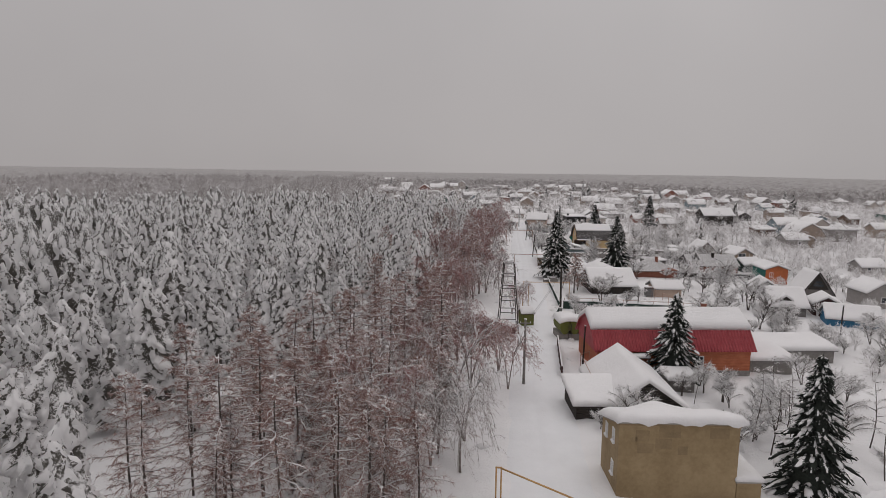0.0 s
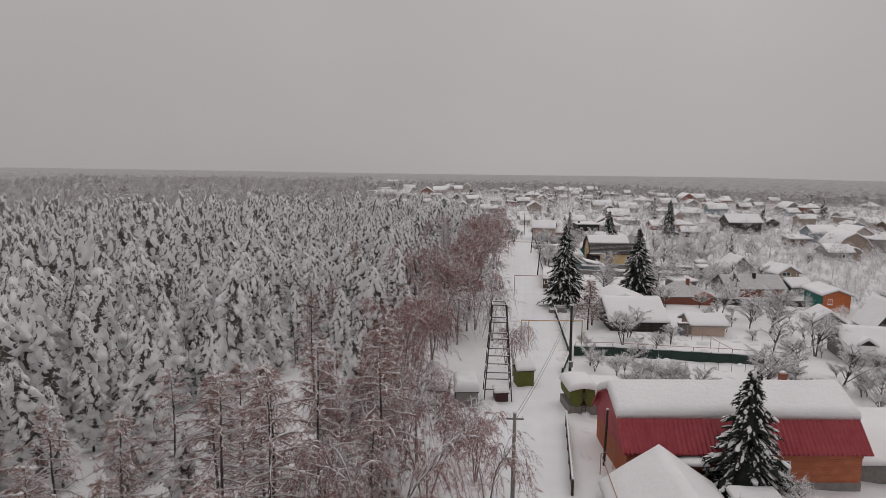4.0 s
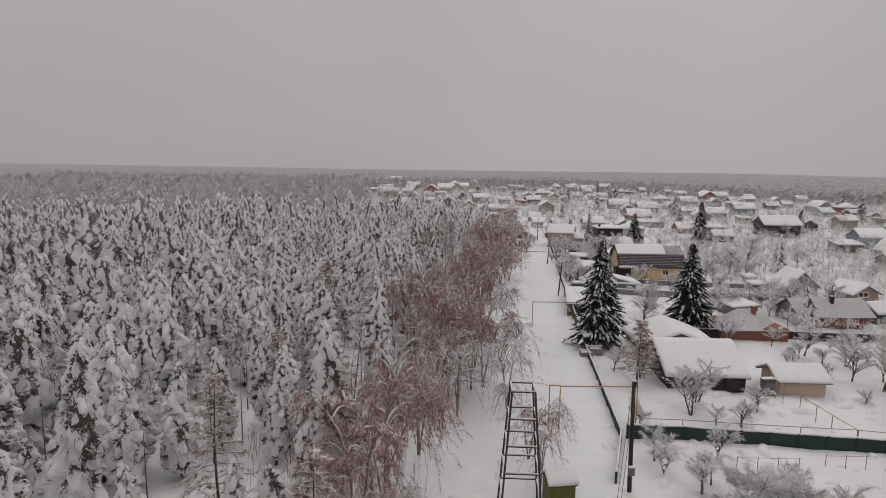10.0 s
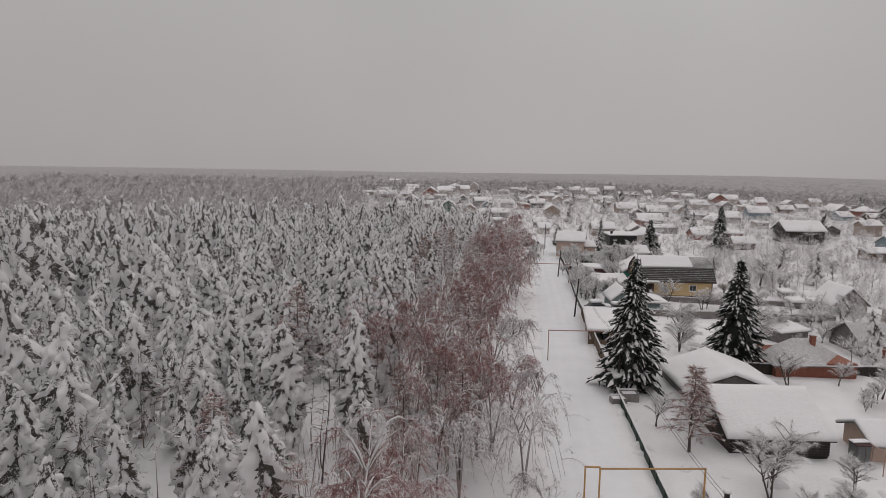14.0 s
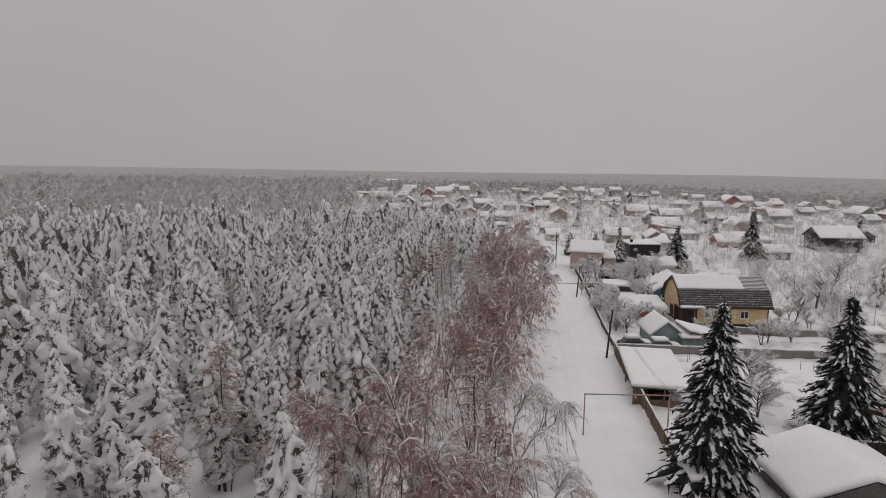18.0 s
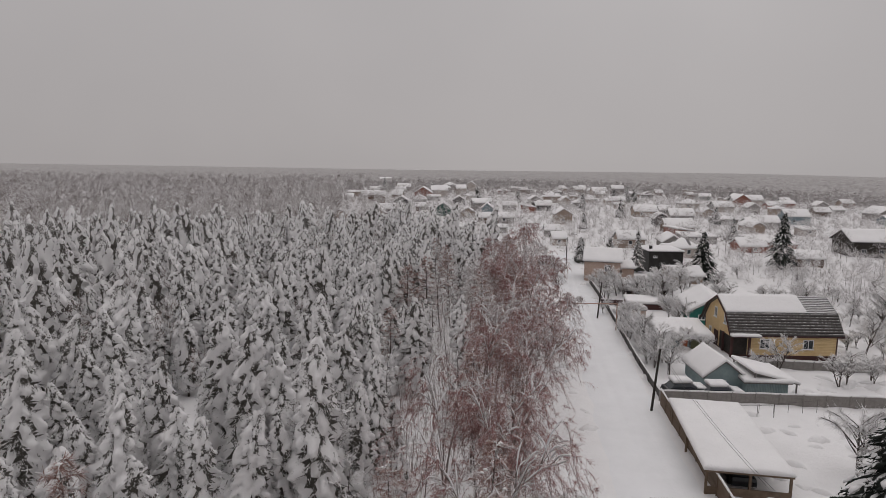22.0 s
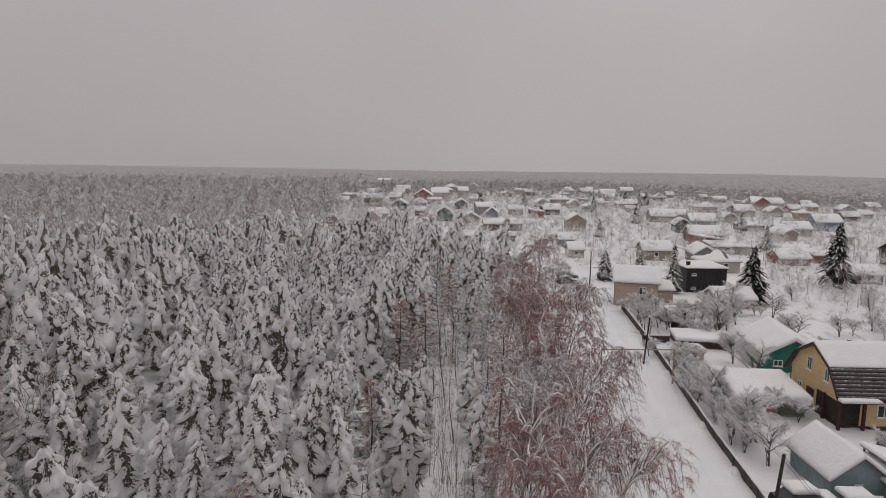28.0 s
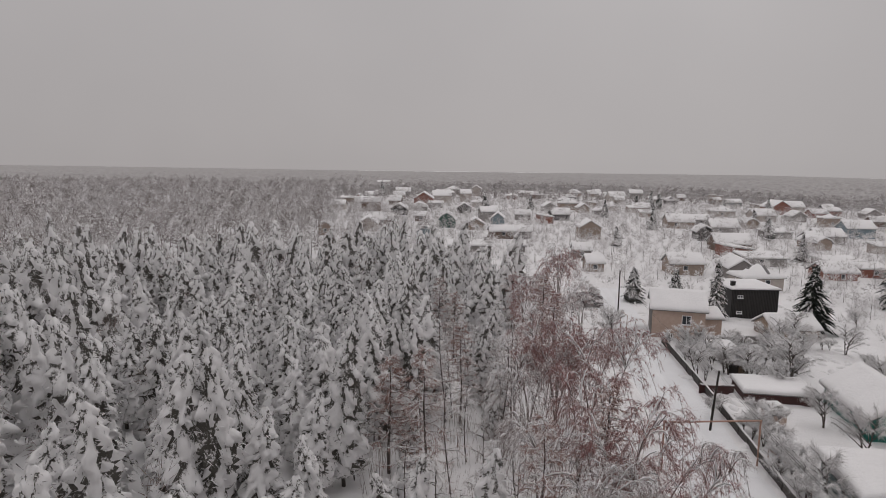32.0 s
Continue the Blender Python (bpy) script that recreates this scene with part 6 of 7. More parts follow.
house("village_house", -16.3, 549.9, 5, 10.0, 7.5, 3.2, 2.2, paint("grey_house_paint"), GREYSLATE, "hip", 0.35, 0.45, label="grey village house under a snowy hipped roof", group="village houses", detail=0)
house("village_house", -58.2, 432.8, 2, 10.0, 7.5, 2.0, 2.6, paint("grey_house_paint"), GREYSLATE, "gable", 0.35, 0.45, label="grey village house under a snowy gable roof", group="village houses", detail=0)
house("village_house", -35.4, 343.7, 1, 7.9, 5.9, 2.0, 2.0, paint("brown_house_paint"), GREYSLATE, "gable", 0.35, 0.45, label="brown wooden village house under a snowy gable roof", group="village houses", detail=0, windows=[("F", -0.2, 1.2, 1.1, 1.1, 1)])
house("village_house", -34.8, 386.0, 91, 7.9, 6.9, 2.6, 2.3, paint("dark_house_paint"), GREYSLATE, "gable", 0.35, 0.45, label="dark wooden village house under a snowy gable roof", group="village houses", detail=0, windows=[("L", -1.2, 1.5, 1.1, 1.1, 1)])
house("village_house", -23.2, 359.4, -0, 4.2, 4.5, 2.0, 1.5, paint("brown_house_paint"), GREYSLATE, "gable", 0.35, 0.45, label="brown wooden village house under a snowy gable roof", group="village houses", detail=0, windows=[("F", 0.2, 1.2, 1.1, 1.1, 1)])
house("village_house", -11.7, 340.1, 87, 6.6, 5.7, 2.6, 2.6, paint("green_house_paint"), GREYSLATE, "gambrel", 0.35, 0.45, label="dark green village house under a snowy mansard roof", group="village houses", detail=0, windows=[("L", -1.2, 1.5, 1.1, 1.1, 1)])
house("village_house", -6.5, 399.0, 93, 7.2, 6.2, 2.4, 2.1, paint("dark_house_paint"), GREYSLATE, "gable", 0.35, 0.45, label="dark wooden village house under a snowy gable roof", group="village houses", detail=0, windows=[("L", -0.8, 1.5, 1.1, 1.1, 1)])
house("village_house", -1.6, 334.6, 92, 6.9, 6.0, 1.8, 2.0, paint("tan_house_paint"), GREYSLATE, "gable", 0.35, 0.45, label="tan village house under a snowy gable roof", group="village houses", detail=0, windows=[("L", -0.4, 1.0, 1.1, 1.1, 1)])
house("village_house", 7.7, 388.9, 0, 4.3, 4.5, 2.4, 1.5, paint("grey_house_paint"), GREYSLATE, "gable", 0.35, 0.45, label="grey village house under a snowy gable roof", group="village houses", detail=0, windows=[("F", 0.4, 1.5, 1.1, 1.1, 1)])
house("village_house", 18.0, 370.7, -1, 6.2, 4.6, 2.2, 1.6, paint("grey_house_paint"), GREYSLATE, "gable", 0.35, 0.45, label="grey village house under a snowy gable roof", group="village houses", detail=0, windows=[("F", -0.5, 1.4, 1.1, 1.1, 1)])
house("village_house", 36.2, 386.8, -1, 6.3, 4.7, 2.2, 1.6, paint("grey_house_paint"), GREYSLATE, "gable", 0.35, 0.45, label="grey village house under a snowy gable roof", group="village houses", detail=0, windows=[("F", -0.1, 1.4, 1.1, 1.1, 1)])
house("village_house", 45.9, 432.4, -1, 9.6, 7.2, 3.2, 2.2, paint("tan_house_paint"), GREYSLATE, "hip", 0.35, 0.45, label="tan village house under a snowy hipped roof", group="village houses", detail=0)
house("village_house", 34.9, 316.9, 90, 7.4, 6.4, 3.6, 2.2, paint("tan_house_paint"), GREYSLATE, "gable", 0.35, 0.45, label="tan village house under a snowy gable roof", group="village houses", detail=0, windows=[("L", 0.1, 1.5, 1.1, 1.1, 1)])
house("village_house", 25.5, 276.0, -0, 4.4, 4.5, 1.9, 1.5, paint("grey_house_paint"), GREYSLATE, "gable", 0.35, 0.45, label="grey village house under a snowy gable roof", group="village houses", detail=0, windows=[("F", -0.2, 1.1, 1.1, 1.1, 1)])
house("village_house", -4.4, 283.2, 5, 9.7, 7.3, 1.6, 0.5, paint("grey_house_paint"), GREYSLATE, "shed", 0.35, 0.45, label="grey village house under a snowy low roof", group="village houses", detail=0, windows=[("F", -1.8, 0.8, 1.1, 1.1, 1)])
house("village_house", -25.9, 284.3, -2, 5.4, 4.5, 1.6, 1.5, paint("brown_house_paint"), GREYSLATE, "gable", 0.35, 0.45, label="brown wooden village house under a snowy gable roof", group="village houses", detail=0, windows=[("F", -0.8, 0.8, 1.1, 1.1, 1)])
house("village_house", 24.9, 256.9, 4, 3.7, 4.5, 1.8, 1.5, paint("tan_house_paint"), GREYSLATE, "gable", 0.35, 0.45, label="tan village house under a snowy gable roof", group="village houses", detail=0, windows=[("F", -0.1, 1.0, 1.1, 1.1, 1)])
house("village_house", 9.3, 283.4, -1, 4.6, 4.5, 1.6, 0.5, paint("grey_house_paint"), GREYSLATE, "shed", 0.35, 0.45, label="grey village house under a snowy low roof", group="village houses", detail=0, windows=[("F", -0.5, 0.8, 1.1, 1.1, 1)])
house("village_house", 142.9, 217.2, -1, 10.0, 7.5, 4.4, 2.2, paint("grey_house_paint"), GREYSLATE, "hip", 0.35, 0.45, label="grey village house under a snowy hipped roof", group="village houses", detail=0, windows=[("F", -0.7, 1.5, 1.1, 1.1, 1)])
house("village_house", 125.6, 209.5, 87, 11.5, 10.0, 2.8, 4.5, paint("tan_house_paint"), GREYSLATE, "gambrel", 0.35, 0.45, label="tan village house under a snowy mansard roof", group="village houses", detail=0, windows=[("L", 0.0, 1.5, 1.1, 1.1, 1)])
house("village_house", 135.6, 242.5, 5, 10.0, 7.5, 3.4, 2.6, paint("bluegrey_house_paint"), GREYSLATE, "gable", 0.35, 0.45, label="blue-grey village house under a snowy gable roof", group="village houses", detail=0, windows=[("F", 0.9, 1.5, 1.1, 1.1, 1)])
house("village_house", 145.4, 238.5, 94, 11.5, 10.0, 3.2, 3.4, paint("cream_house_paint"), GREYSLATE, "gable", 0.35, 0.45, label="cream village house under a snowy gable roof", group="village houses", detail=0, windows=[("L", 0.9, 1.5, 1.1, 1.1, 1)])
house("village_house", 195.7, 360.2, -3, 10.0, 7.5, 4.0, 2.2, paint("brick_house_paint"), GREYSLATE, "hip", 0.35, 0.45, label="brick red village house under a snowy hipped roof", group="village houses", detail=0, windows=[("F", -1.3, 1.5, 1.1, 1.1, 1)])
house("village_house", 189.4, 372.4, 96, 10.7, 9.3, 3.0, 3.2, paint("grey_house_paint"), GREYSLATE, "gable", 0.35, 0.45, label="grey village house under a snowy gable roof", group="village houses", detail=0, windows=[("L", 0.3, 1.5, 1.1, 1.1, 1)])
house("village_house", 162.4, 442.7, 1, 10.0, 7.5, 3.4, 2.6, paint("cream_house_paint"), GREYSLATE, "gable", 0.35, 0.45, label="cream village house under a snowy gable roof", group="village houses", detail=0)
house("village_house", 168.2, 231.7, 5, 7.7, 5.8, 3.4, 2.0, paint("tan_house_paint"), GREYSLATE, "gable", 0.35, 0.45, label="tan village house under a snowy gable roof", group="village houses", detail=0, windows=[("F", -0.2, 1.5, 1.1, 1.1, 1)])
house("village_house", 101.9, 137.1, 4, 6.3, 5.0, 1.8, 1.6, paint("grey_house_paint"), GREYSLATE, "gable", 0.35, 0.45, label="grey village house under a snowy gable roof", group="village houses", detail=0, windows=[("F", -1.2, 1.5, 1.1, 1.1, 1)])
house("village_house", 74.9, 94.6, 89, 6.0, 5.2, 2.8, 1.8, paint("grey_house_paint"), GREYSLATE, "gable", 0.35, 0.45, label="grey village house under a snowy gable roof", group="village houses", detail=0, windows=[("L", -0.4, 1.5, 1.1, 1.1, 1)])
house("village_house", 85.5, 239.4, -2, 6.5, 4.8, 2.0, 1.6, paint("brown_house_paint"), GREYSLATE, "gable", 0.35, 0.45, label="brown wooden village house under a snowy gable roof", group="village houses", detail=0, windows=[("F", -0.6, 1.2, 1.1, 1.1, 1)])
house("village_house", 88.6, 512.3, 6, 10.0, 7.5, 3.0, 2.6, paint("cream_house_paint"), GREYSLATE, "gable", 0.35, 0.45, label="cream village house under a snowy gable roof", group="village houses", detail=0)
house("village_house", 90.2, 349.4, -0, 10.0, 7.5, 2.2, 2.6, paint("grey_house_paint"), GREYSLATE, "gable", 0.35, 0.45, label="grey village house under a snowy gable roof", group="village houses", detail=0, windows=[("F", -2.2, 1.4, 1.1, 1.1, 1)])

taken = [(o.location.x, o.location.y) for o in scene.objects if o.parent is None and o.get("category") in ("house", "shed", "barn", "garage")]
FARHOUSES = []
for y in np.arange(150, 590, 16):
    for x in np.arange(-120, 400, 17.0):
        px, py = x + rv_.uniform(-7, 7) + (y % 30) * 0.3, y + rv_.uniform(-6, 6)
        left = -4 - 0.22 * (py - 118) if py > 275 else float(road_x(py)) + (40 if py < 236 else -14)
        if px < left or px > 40 + 0.62 * py or py > village_end(px) or rv_.random() < 0.55 + 0.00025 * py:
            continue
        if abs(px - float(road_x(py))) < 10 and py < 240:
            continue
        if px < 108 and py < 236 or any(math.hypot(px - a, py - b) < 11 for a, b in taken):
            continue
        FARHOUSES.append((px, py))


def house_numbers():
    L, W = rv_.uniform(5, 9.5), rv_.uniform(4.5, 7)
    e = rv_.uniform(1.9, 2.7) + (2.0 if rv_.random() < 0.08 else 0)
    kd = str(rv_.choice(["gable", "gable", "gable", "hip", "shed", "gambrel"]))
    return L, W, e, rv_.uniform(1.4, 2.4) if kd != "shed" else 0.7, kd, float(rv_.choice([0, 90]) + rv_.uniform(-6, 12))


FARHOUSES.sort(key=lambda p: p[1])
for px, py in FARHOUSES:
    nm, c = cols[rv_.choice(len(cols), p=[0.26, 0.18, 0.12, 0.2, 0.05, 0.07, 0.06, 0.06])]
    L, W, e, rise, kd, turn = house_numbers()
    house("village_house", px, py, turn, L, W, e, rise, paint(nm), GREYSLATE, kd, 0.35, 0.45, label="small %s village house under a snowy %s roof" % (nm.split("_")[0], kd), group="village houses", detail=0, windows=[("F", rv_.uniform(-1.5, 1.5), 1.5, 1.1, 1.2, 1)] if py < 330 else ())

def village_ground(x, y):
    return (x < 60 + 0.62 * y) & (y < village_end(x)) & (x > np.where(y < 225, road_x(y) + 34, -6 - 0.22 * (y - 118) + np.clip(262 - y, 0, 40) * 2.0)) & ((np.abs(x - road_x(y)) > 7) | (y > 236))


stuff_trees("garden_bushes", gar_t, scatter(-100, 330, 118, 480, 4.3, 78, village_ground), 79, GREYTWIG, "snow-furred leafless bushes and fruit trees of the village gardens", "bushes", (0.7, 1.8))
thick_t = []
for k in range(4):
    rg = np.random.default_rng(170 + k)
    n = 150
    a, e = rg.uniform(0, 6.28, n), rg.uniform(0.05, 1.5, n)
    d = np.stack([np.cos(a) * np.cos(e), np.sin(a) * np.cos(e), np.sin(e)], 1)
    b = d * [1.3, 1.3, 1.5] * rg.uniform(0.15, 0.95, (n, 1)) + [0, 0, 0.7]
    d = d + rg.normal(0, 0.6, (n, 3))
    tw = needles(b, d / np.linalg.norm(d, axis=1, keepdims=True), rg.uniform(0.22, 0.6, n), 0.03)
    thick_t.append(joined([tw] + [tube([(0, 0, -0.2), (0.1 * (c_ - 1), 0.15 * (1 - c_), 0.7), (0.6 * (c_ - 1), 0.7 * (c_ % 2) - 0.35, 1.7)], [0.07, 0.05, 0.02], 4) for c_ in range(3)]))
stuff_trees("garden_thickets", thick_t, scatter(34, 140, 40, 236, 4.3, 91, lambda x, y: (x > 46 + 0.12 * (y - 60)) & (np.sin(x * 0.21) * np.sin(y * 0.17 + 1) > -0.45)), 92, GREYTWIG, "thickets of leafless fruit bushes furred with snow", "bushes", (0.6, 1.5))
stuff_trees("village_trees", vil_t, scatter(-130, 300, 480, 600, 7.0, 80, lambda x, y: (y < village_end(x)) & (x > -6 - 0.22 * (y - 118))), 81, FARWOOD, "snowy leafless trees among the far houses", "trees", (0.9, 1.7))
stuff_trees("tall_bare_trees", grey_t, scatter(-60, 400, 160, 540, 6.6, 82, lambda x, y: village_ground(x, y) & ((x > 62) | (y > 245))), 83, FARWOOD, "taller grey leafless trees standing among the gardens", "trees", (0.45, 0.95))


# ---- finer parts of the nearer buildings ----
def shared(name, me, parent, m):
    ob = link_part(name, me, parent)
    ob.matrix_local = m
    return ob


# sagging snow slab over the storage building's roof
st_shape = roof_shape("shed", 4.6, 8.3, 5.55, -1.5, 0.12)[0]


def storage_snow(a, c):
    edge = np.clip(np.minimum(np.minimum(a + 4.45, 4.5 - a), np.minimum(c + 2.75, 2.6 - c)) / 0.5, 0, 1)
    return st_shape(a, c) + 0.25 + 0.45 * np.sqrt(edge) * (1 + 0.25 * wavy(a, c, 0.6, 2.0)) + 0.5 * np.exp(-((a + 0.4) / 1.3) ** 2 - ((c - 1.9) / 0.8) ** 2)


def storage_lip(a, c):
    droop = np.clip((-c - 2.2) / 0.5, 0, 1) * (0.12 + 0.16 * np.sin(a * 2.1) + 0.1 * np.sin(a * 5.3 + 1))
    return st_shape(a, c) + 0.02 - np.maximum(droop, 0) * 0.8


npart("roof_snow", grid_solid(np.linspace(-4.45, 4.5, 26), np.r_[-2.75, -2.7, np.linspace(-2.45, 2.4, 9), 2.6], storage_snow, storage_lip), SNOW, g, smooth=True)
rg = np.random.default_rng(61)
for n in range(7):
    px, pz, w, h = rg.uniform(-3.6, 3.2), rg.uniform(0.8, 4.9), rg.uniform(0.4, 1.5), rg.uniform(0.3, 1.0)
    npart("render_patch", box(px - w / 2, px + w / 2, -2.306, -2.29, pz - h / 2, pz + h / 2), BEIGE2, g, "patched render of another tone")
npart("cornice", box(-4.2, 4.2, -2.36, -2.29, 5.28, 5.42), BEIGE2, g)

# ribs of the red roof, gable plates and the snow canopy over its door
ribm = mesh_from("rib", *tube([(0, -4.56, 2.78), (0, -2.84, 4.70)], 0.04, 4), [REDSHEET], None, False)
for k in range(52):
    shared("rib", ribm, rh, pose(-9.1 + k * 0.357, 0, 0))
for sx in (-8.81, 8.76):
    npart("gable_plate", grid_solid(np.array([sx, sx + 0.05]), np.array([-4.1, -2.82, 0, 2.82, 4.1]), lambda a, c: roof_shape("gambrel", 8.2, 17.5, 2.75, 3.2, 0.45)[0](a, c) - 0.13, lambda a, c: 0 * a + 2.2), REDSHEET, rh, "red sheet gable plate")
npart("fascia", box(-9.2, 9.2, -4.62, -4.56, 2.62, 2.76), REDSHEET, rh)
npart("plinth", box(-8.8, 8.8, -4.16, -4.1, -0.4, 0.3), GREYBLOCK, rh)
npart("canopy", box(-5.0, -3.2, -5.2, -4.1, 2.0, 2.08), GREYWOOD, rh)
npart("canopy_snow", snow_over(-5.1, -3.1, -5.3, -4.1, lambda a, c: 2.08 + 0 * a, 0.35, 4, 4, 1.0), SNOW, rh, smooth=True)
for px in (-5.0, -3.3):
    npart("post", box(px, px + 0.1, -5.15, -5.05, -0.4, 2.0), GREYWOOD, rh)
house("low_hut", 21.1, 43.2, 3, 2.6, 2.0, 1.3, 0.3, GREYWOOD, GREYSLATE, "shed", 0.25, 0.5, label="low garden hut beside the spruce under snow", category="shed")

# yellow house: tile courses, corner boards, plinth, porch
course = mesh_from("tile_course", *grid_solid(np.linspace(-6.95, 6.95, 48), np.array([-0.15, 0.15]), lambda a, c: 0.05 + 0.02 * np.cos(a * 21) - 0.12 * c, lambda a, c: 0 * a - 0.03), [TILES2], None, True)
for k in range(8):
    f_ = (k + 0.5) / 8
    shared("tile_course", course, yh, pose(0, -4.7 + 1.79 * f_, 2.97 + 2.4 * f_, math.degrees(math.atan2(2.4, 1.79)), 0, 0))
course2 = mesh_from("tile_course", *grid_solid(np.linspace(3.0, 6.95, 16), np.array([-0.15, 0.15]), lambda a, c: 0.05 + 0.02 * np.cos(a * 21) - 0.12 * c, lambda a, c: 0 * a - 0.03), [THINSLATE], None, True)
for k in range(10):
    f_ = (k + 0.5) / 10
    shared("tile_course", course2, yh, pose(0, -2.91 + 2.91 * f_, 5.37 + 1.6 * f_, math.degrees(math.atan2(1.6, 2.91)), 0, 0))
for sx in (-6.47, 6.31):
    for sy in (-4.24, 4.08):
        npart("corner_board", box(sx, sx + 0.16, sy, sy + 0.16, -0.4, 3.1), MAROON, yh)
npart("plinth", box(-6.5, 6.5, -4.26, -4.2, -0.5, 0.32), MAROON, yh)
npart("plinth", box(-6.51, -6.45, -4.2, 4.2, -0.5, 0.32), MAROON, yh)
npart("fascia", box(-6.97, 6.97, -4.78, -4.72, 2.78, 2.94), MAROON, yh)
# thin dark sheets on the flat walls imitate the porch's dark, shaded recess
npart("porch_lining", box(-6.5, -4.6, -4.22, -4.19, 0.33, 2.5), DARKWOOD, yh)
npart("porch_lining", box(-6.48, -6.455, -4.15, -0.6, 0.33, 2.5), DARKWOOD, yh)
for px, py in ((-6.9, -4.9), (-4.7, -4.9), (-6.9, -2.4)):
    npart("porch_column", box(px, px + 0.24, py, py + 0.24, -0.5, 2.75), MAROON, yh)
npart("porch_canopy", box(-7.0, -3.4, -5.35, -4.8, 2.8, 2.9), MAROON, yh)
npart("canopy_snow", snow_over(-7.0, -3.4, -5.4, -4.6, lambda a, c: 2.9 + 0 * a, 0.3, 5, 4, 2.0), SNOW, yh, smooth=True)


npart("barge_board", [tube([(-6.98, -4.7, 2.9), (-6.98, -2.91, 5.3), (-6.98, 0, 6.9)], 0.1, 4), tube([(-6.98, 0, 6.9), (-6.98, 2.91, 5.3), (-6.98, 4.7, 2.9)], 0.1, 4)], MAROON, yh)

# pink house: corner strip, grey flank, porch balcony
npart("flank_board", box(-3.49, -3.455, -3.5, 3.5, -0.3, 4.3), GREYWOOD, ph, "grey boarded flank")
npart("string_course", box(-3.46, 3.46, -3.54, -3.5, 1.55, 1.68), PINKBRICK, ph)
# shed front of mixed boards
npart("front_panel", box(0.8, 3.0, -2.85, -2.8, 0.0, 1.25), OLIVE2, ss, "dull olive board panel")
npart("front_panel", box(-3.05, -2.0, -2.85, -2.8, 0.0, 1.25), GREYWOOD, ss)
# veranda posts and trim
for k in range(7):
    npart("veranda_post", box(-4.5 + k * 1.5 - 0.04, -4.5 + k * 1.5 + 0.04, 3.2, 3.29, 0.0, 1.85), TEAL, gh)
npart("veranda_sill", box(-4.8, 4.8, 3.2, 3.27, 0.62, 0.72), WHITE, gh)

# barn: log courses on its front
logm = mesh_from("log", *tube([(-4.05, 0, 0), (4.05, 0, 0)], 0.13, 6), [LOGS])
for k in range(6):
    shared("log", logm, bn, pose(0, -4.72, 0.1 + 0.23 * k))


# ---- cars ----
def car(x, y, rot, material, snow, label):
    ob = thing("car", x, y, None, rot, label, "car", "parked cars")
    xs = np.array([-2.1, -2.0, -1.2, -0.9, 0.8, 1.3, 2.0, 2.1])
    ys = np.array([-0.85, -0.8, 0.8, 0.85])
    npart("body", grid_solid(xs, ys, lambda a, c: np.interp(a, [-2.1, -2.0, 1.2, 2.0, 2.1], [0.6, 0.85, 0.92, 0.78, 0.55]) - 0.12 * (np.abs(c) > 0.82), lambda a, c: 0 * a + 0.25), material, ob, smooth=False)
    npart("cabin", grid_solid(np.array([-1.75, -1.2, 0.3, 1.1]), np.array([-0.74, -0.62, 0.62, 0.74]), lambda a, c: np.interp(a, [-1.75, -1.2, 0.3, 1.1], [0.9, 1.40, 1.42, 0.9]) - 0.3 * (np.abs(c) > 0.7) * (np.abs(a) < 1.3), lambda a, c: 0 * a + 0.8), GLASS, ob, "dark glazed cabin")
    npart("roof", grid_solid(np.array([-1.25, 0.35]), np.array([-0.64, 0.64]), lambda a, c: 0 * a + 1.46, lambda a, c: 0 * a + 1.38), material, ob)
    for wx in (-1.3, 1.3):
        for wy in (-0.85, 0.75):
            w = npart("wheel", tube([(wx, wy, 0.3), (wx, wy + 0.12, 0.3)], 0.31, 12), WIRE, ob)
            npart("rim", tube([(wx, wy - 0.01, 0.3), (wx, wy + 0.13, 0.3)], 0.17, 8), STEEL, w)
    for hy in (-0.6, 0.6):
        npart("headlight", box(2.08, 2.13, hy - 0.15, hy + 0.15, 0.55, 0.68), GLASS, ob)
    if snow:
        npart("car_snow", snow_over(-1.4, 0.5, -0.72, 0.72, lambda a, c: 1.46 + 0 * a, snow, 4, 4, x), SNOW, ob, smooth=True)
        npart("bonnet_snow", snow_over(1.0, 2.05, -0.78, 0.78, lambda a, c: 0.9 - 0.1 * (a - 1), snow * 0.7, 4, 4, x), SNOW, ob, smooth=True)
    return ob


GREYCAR, DARKCAR, REDCAR = paint("silver_car_paint", (0.35, 0.36, 0.37), 0.35), paint("dark_car_paint", (0.03, 0.032, 0.035), 0.3), paint("red_car_paint", (0.33, 0.03, 0.035), 0.4)
car(24.9, 141.0, 3, GREYCAR, 0.35, "silver car buried under a thick cap of snow")
car(21.4, 141.3, 5, DARKCAR, 0.4, "dark car beside the blue cottage")
car(17.2, 220.4, 2, DARKCAR, 0.12, "dark estate car parked at the bend")
car(18.2, 225.4, 4, DARKCAR, 0.2, "dark car parked under snow behind another")
car(19.6, 125.0, 84, DARKCAR, 0.0, "dark car sheltered under the carport")
car(-6.5, 262.0, 10, REDCAR, 0.25, "red van standing in a snowy yard")

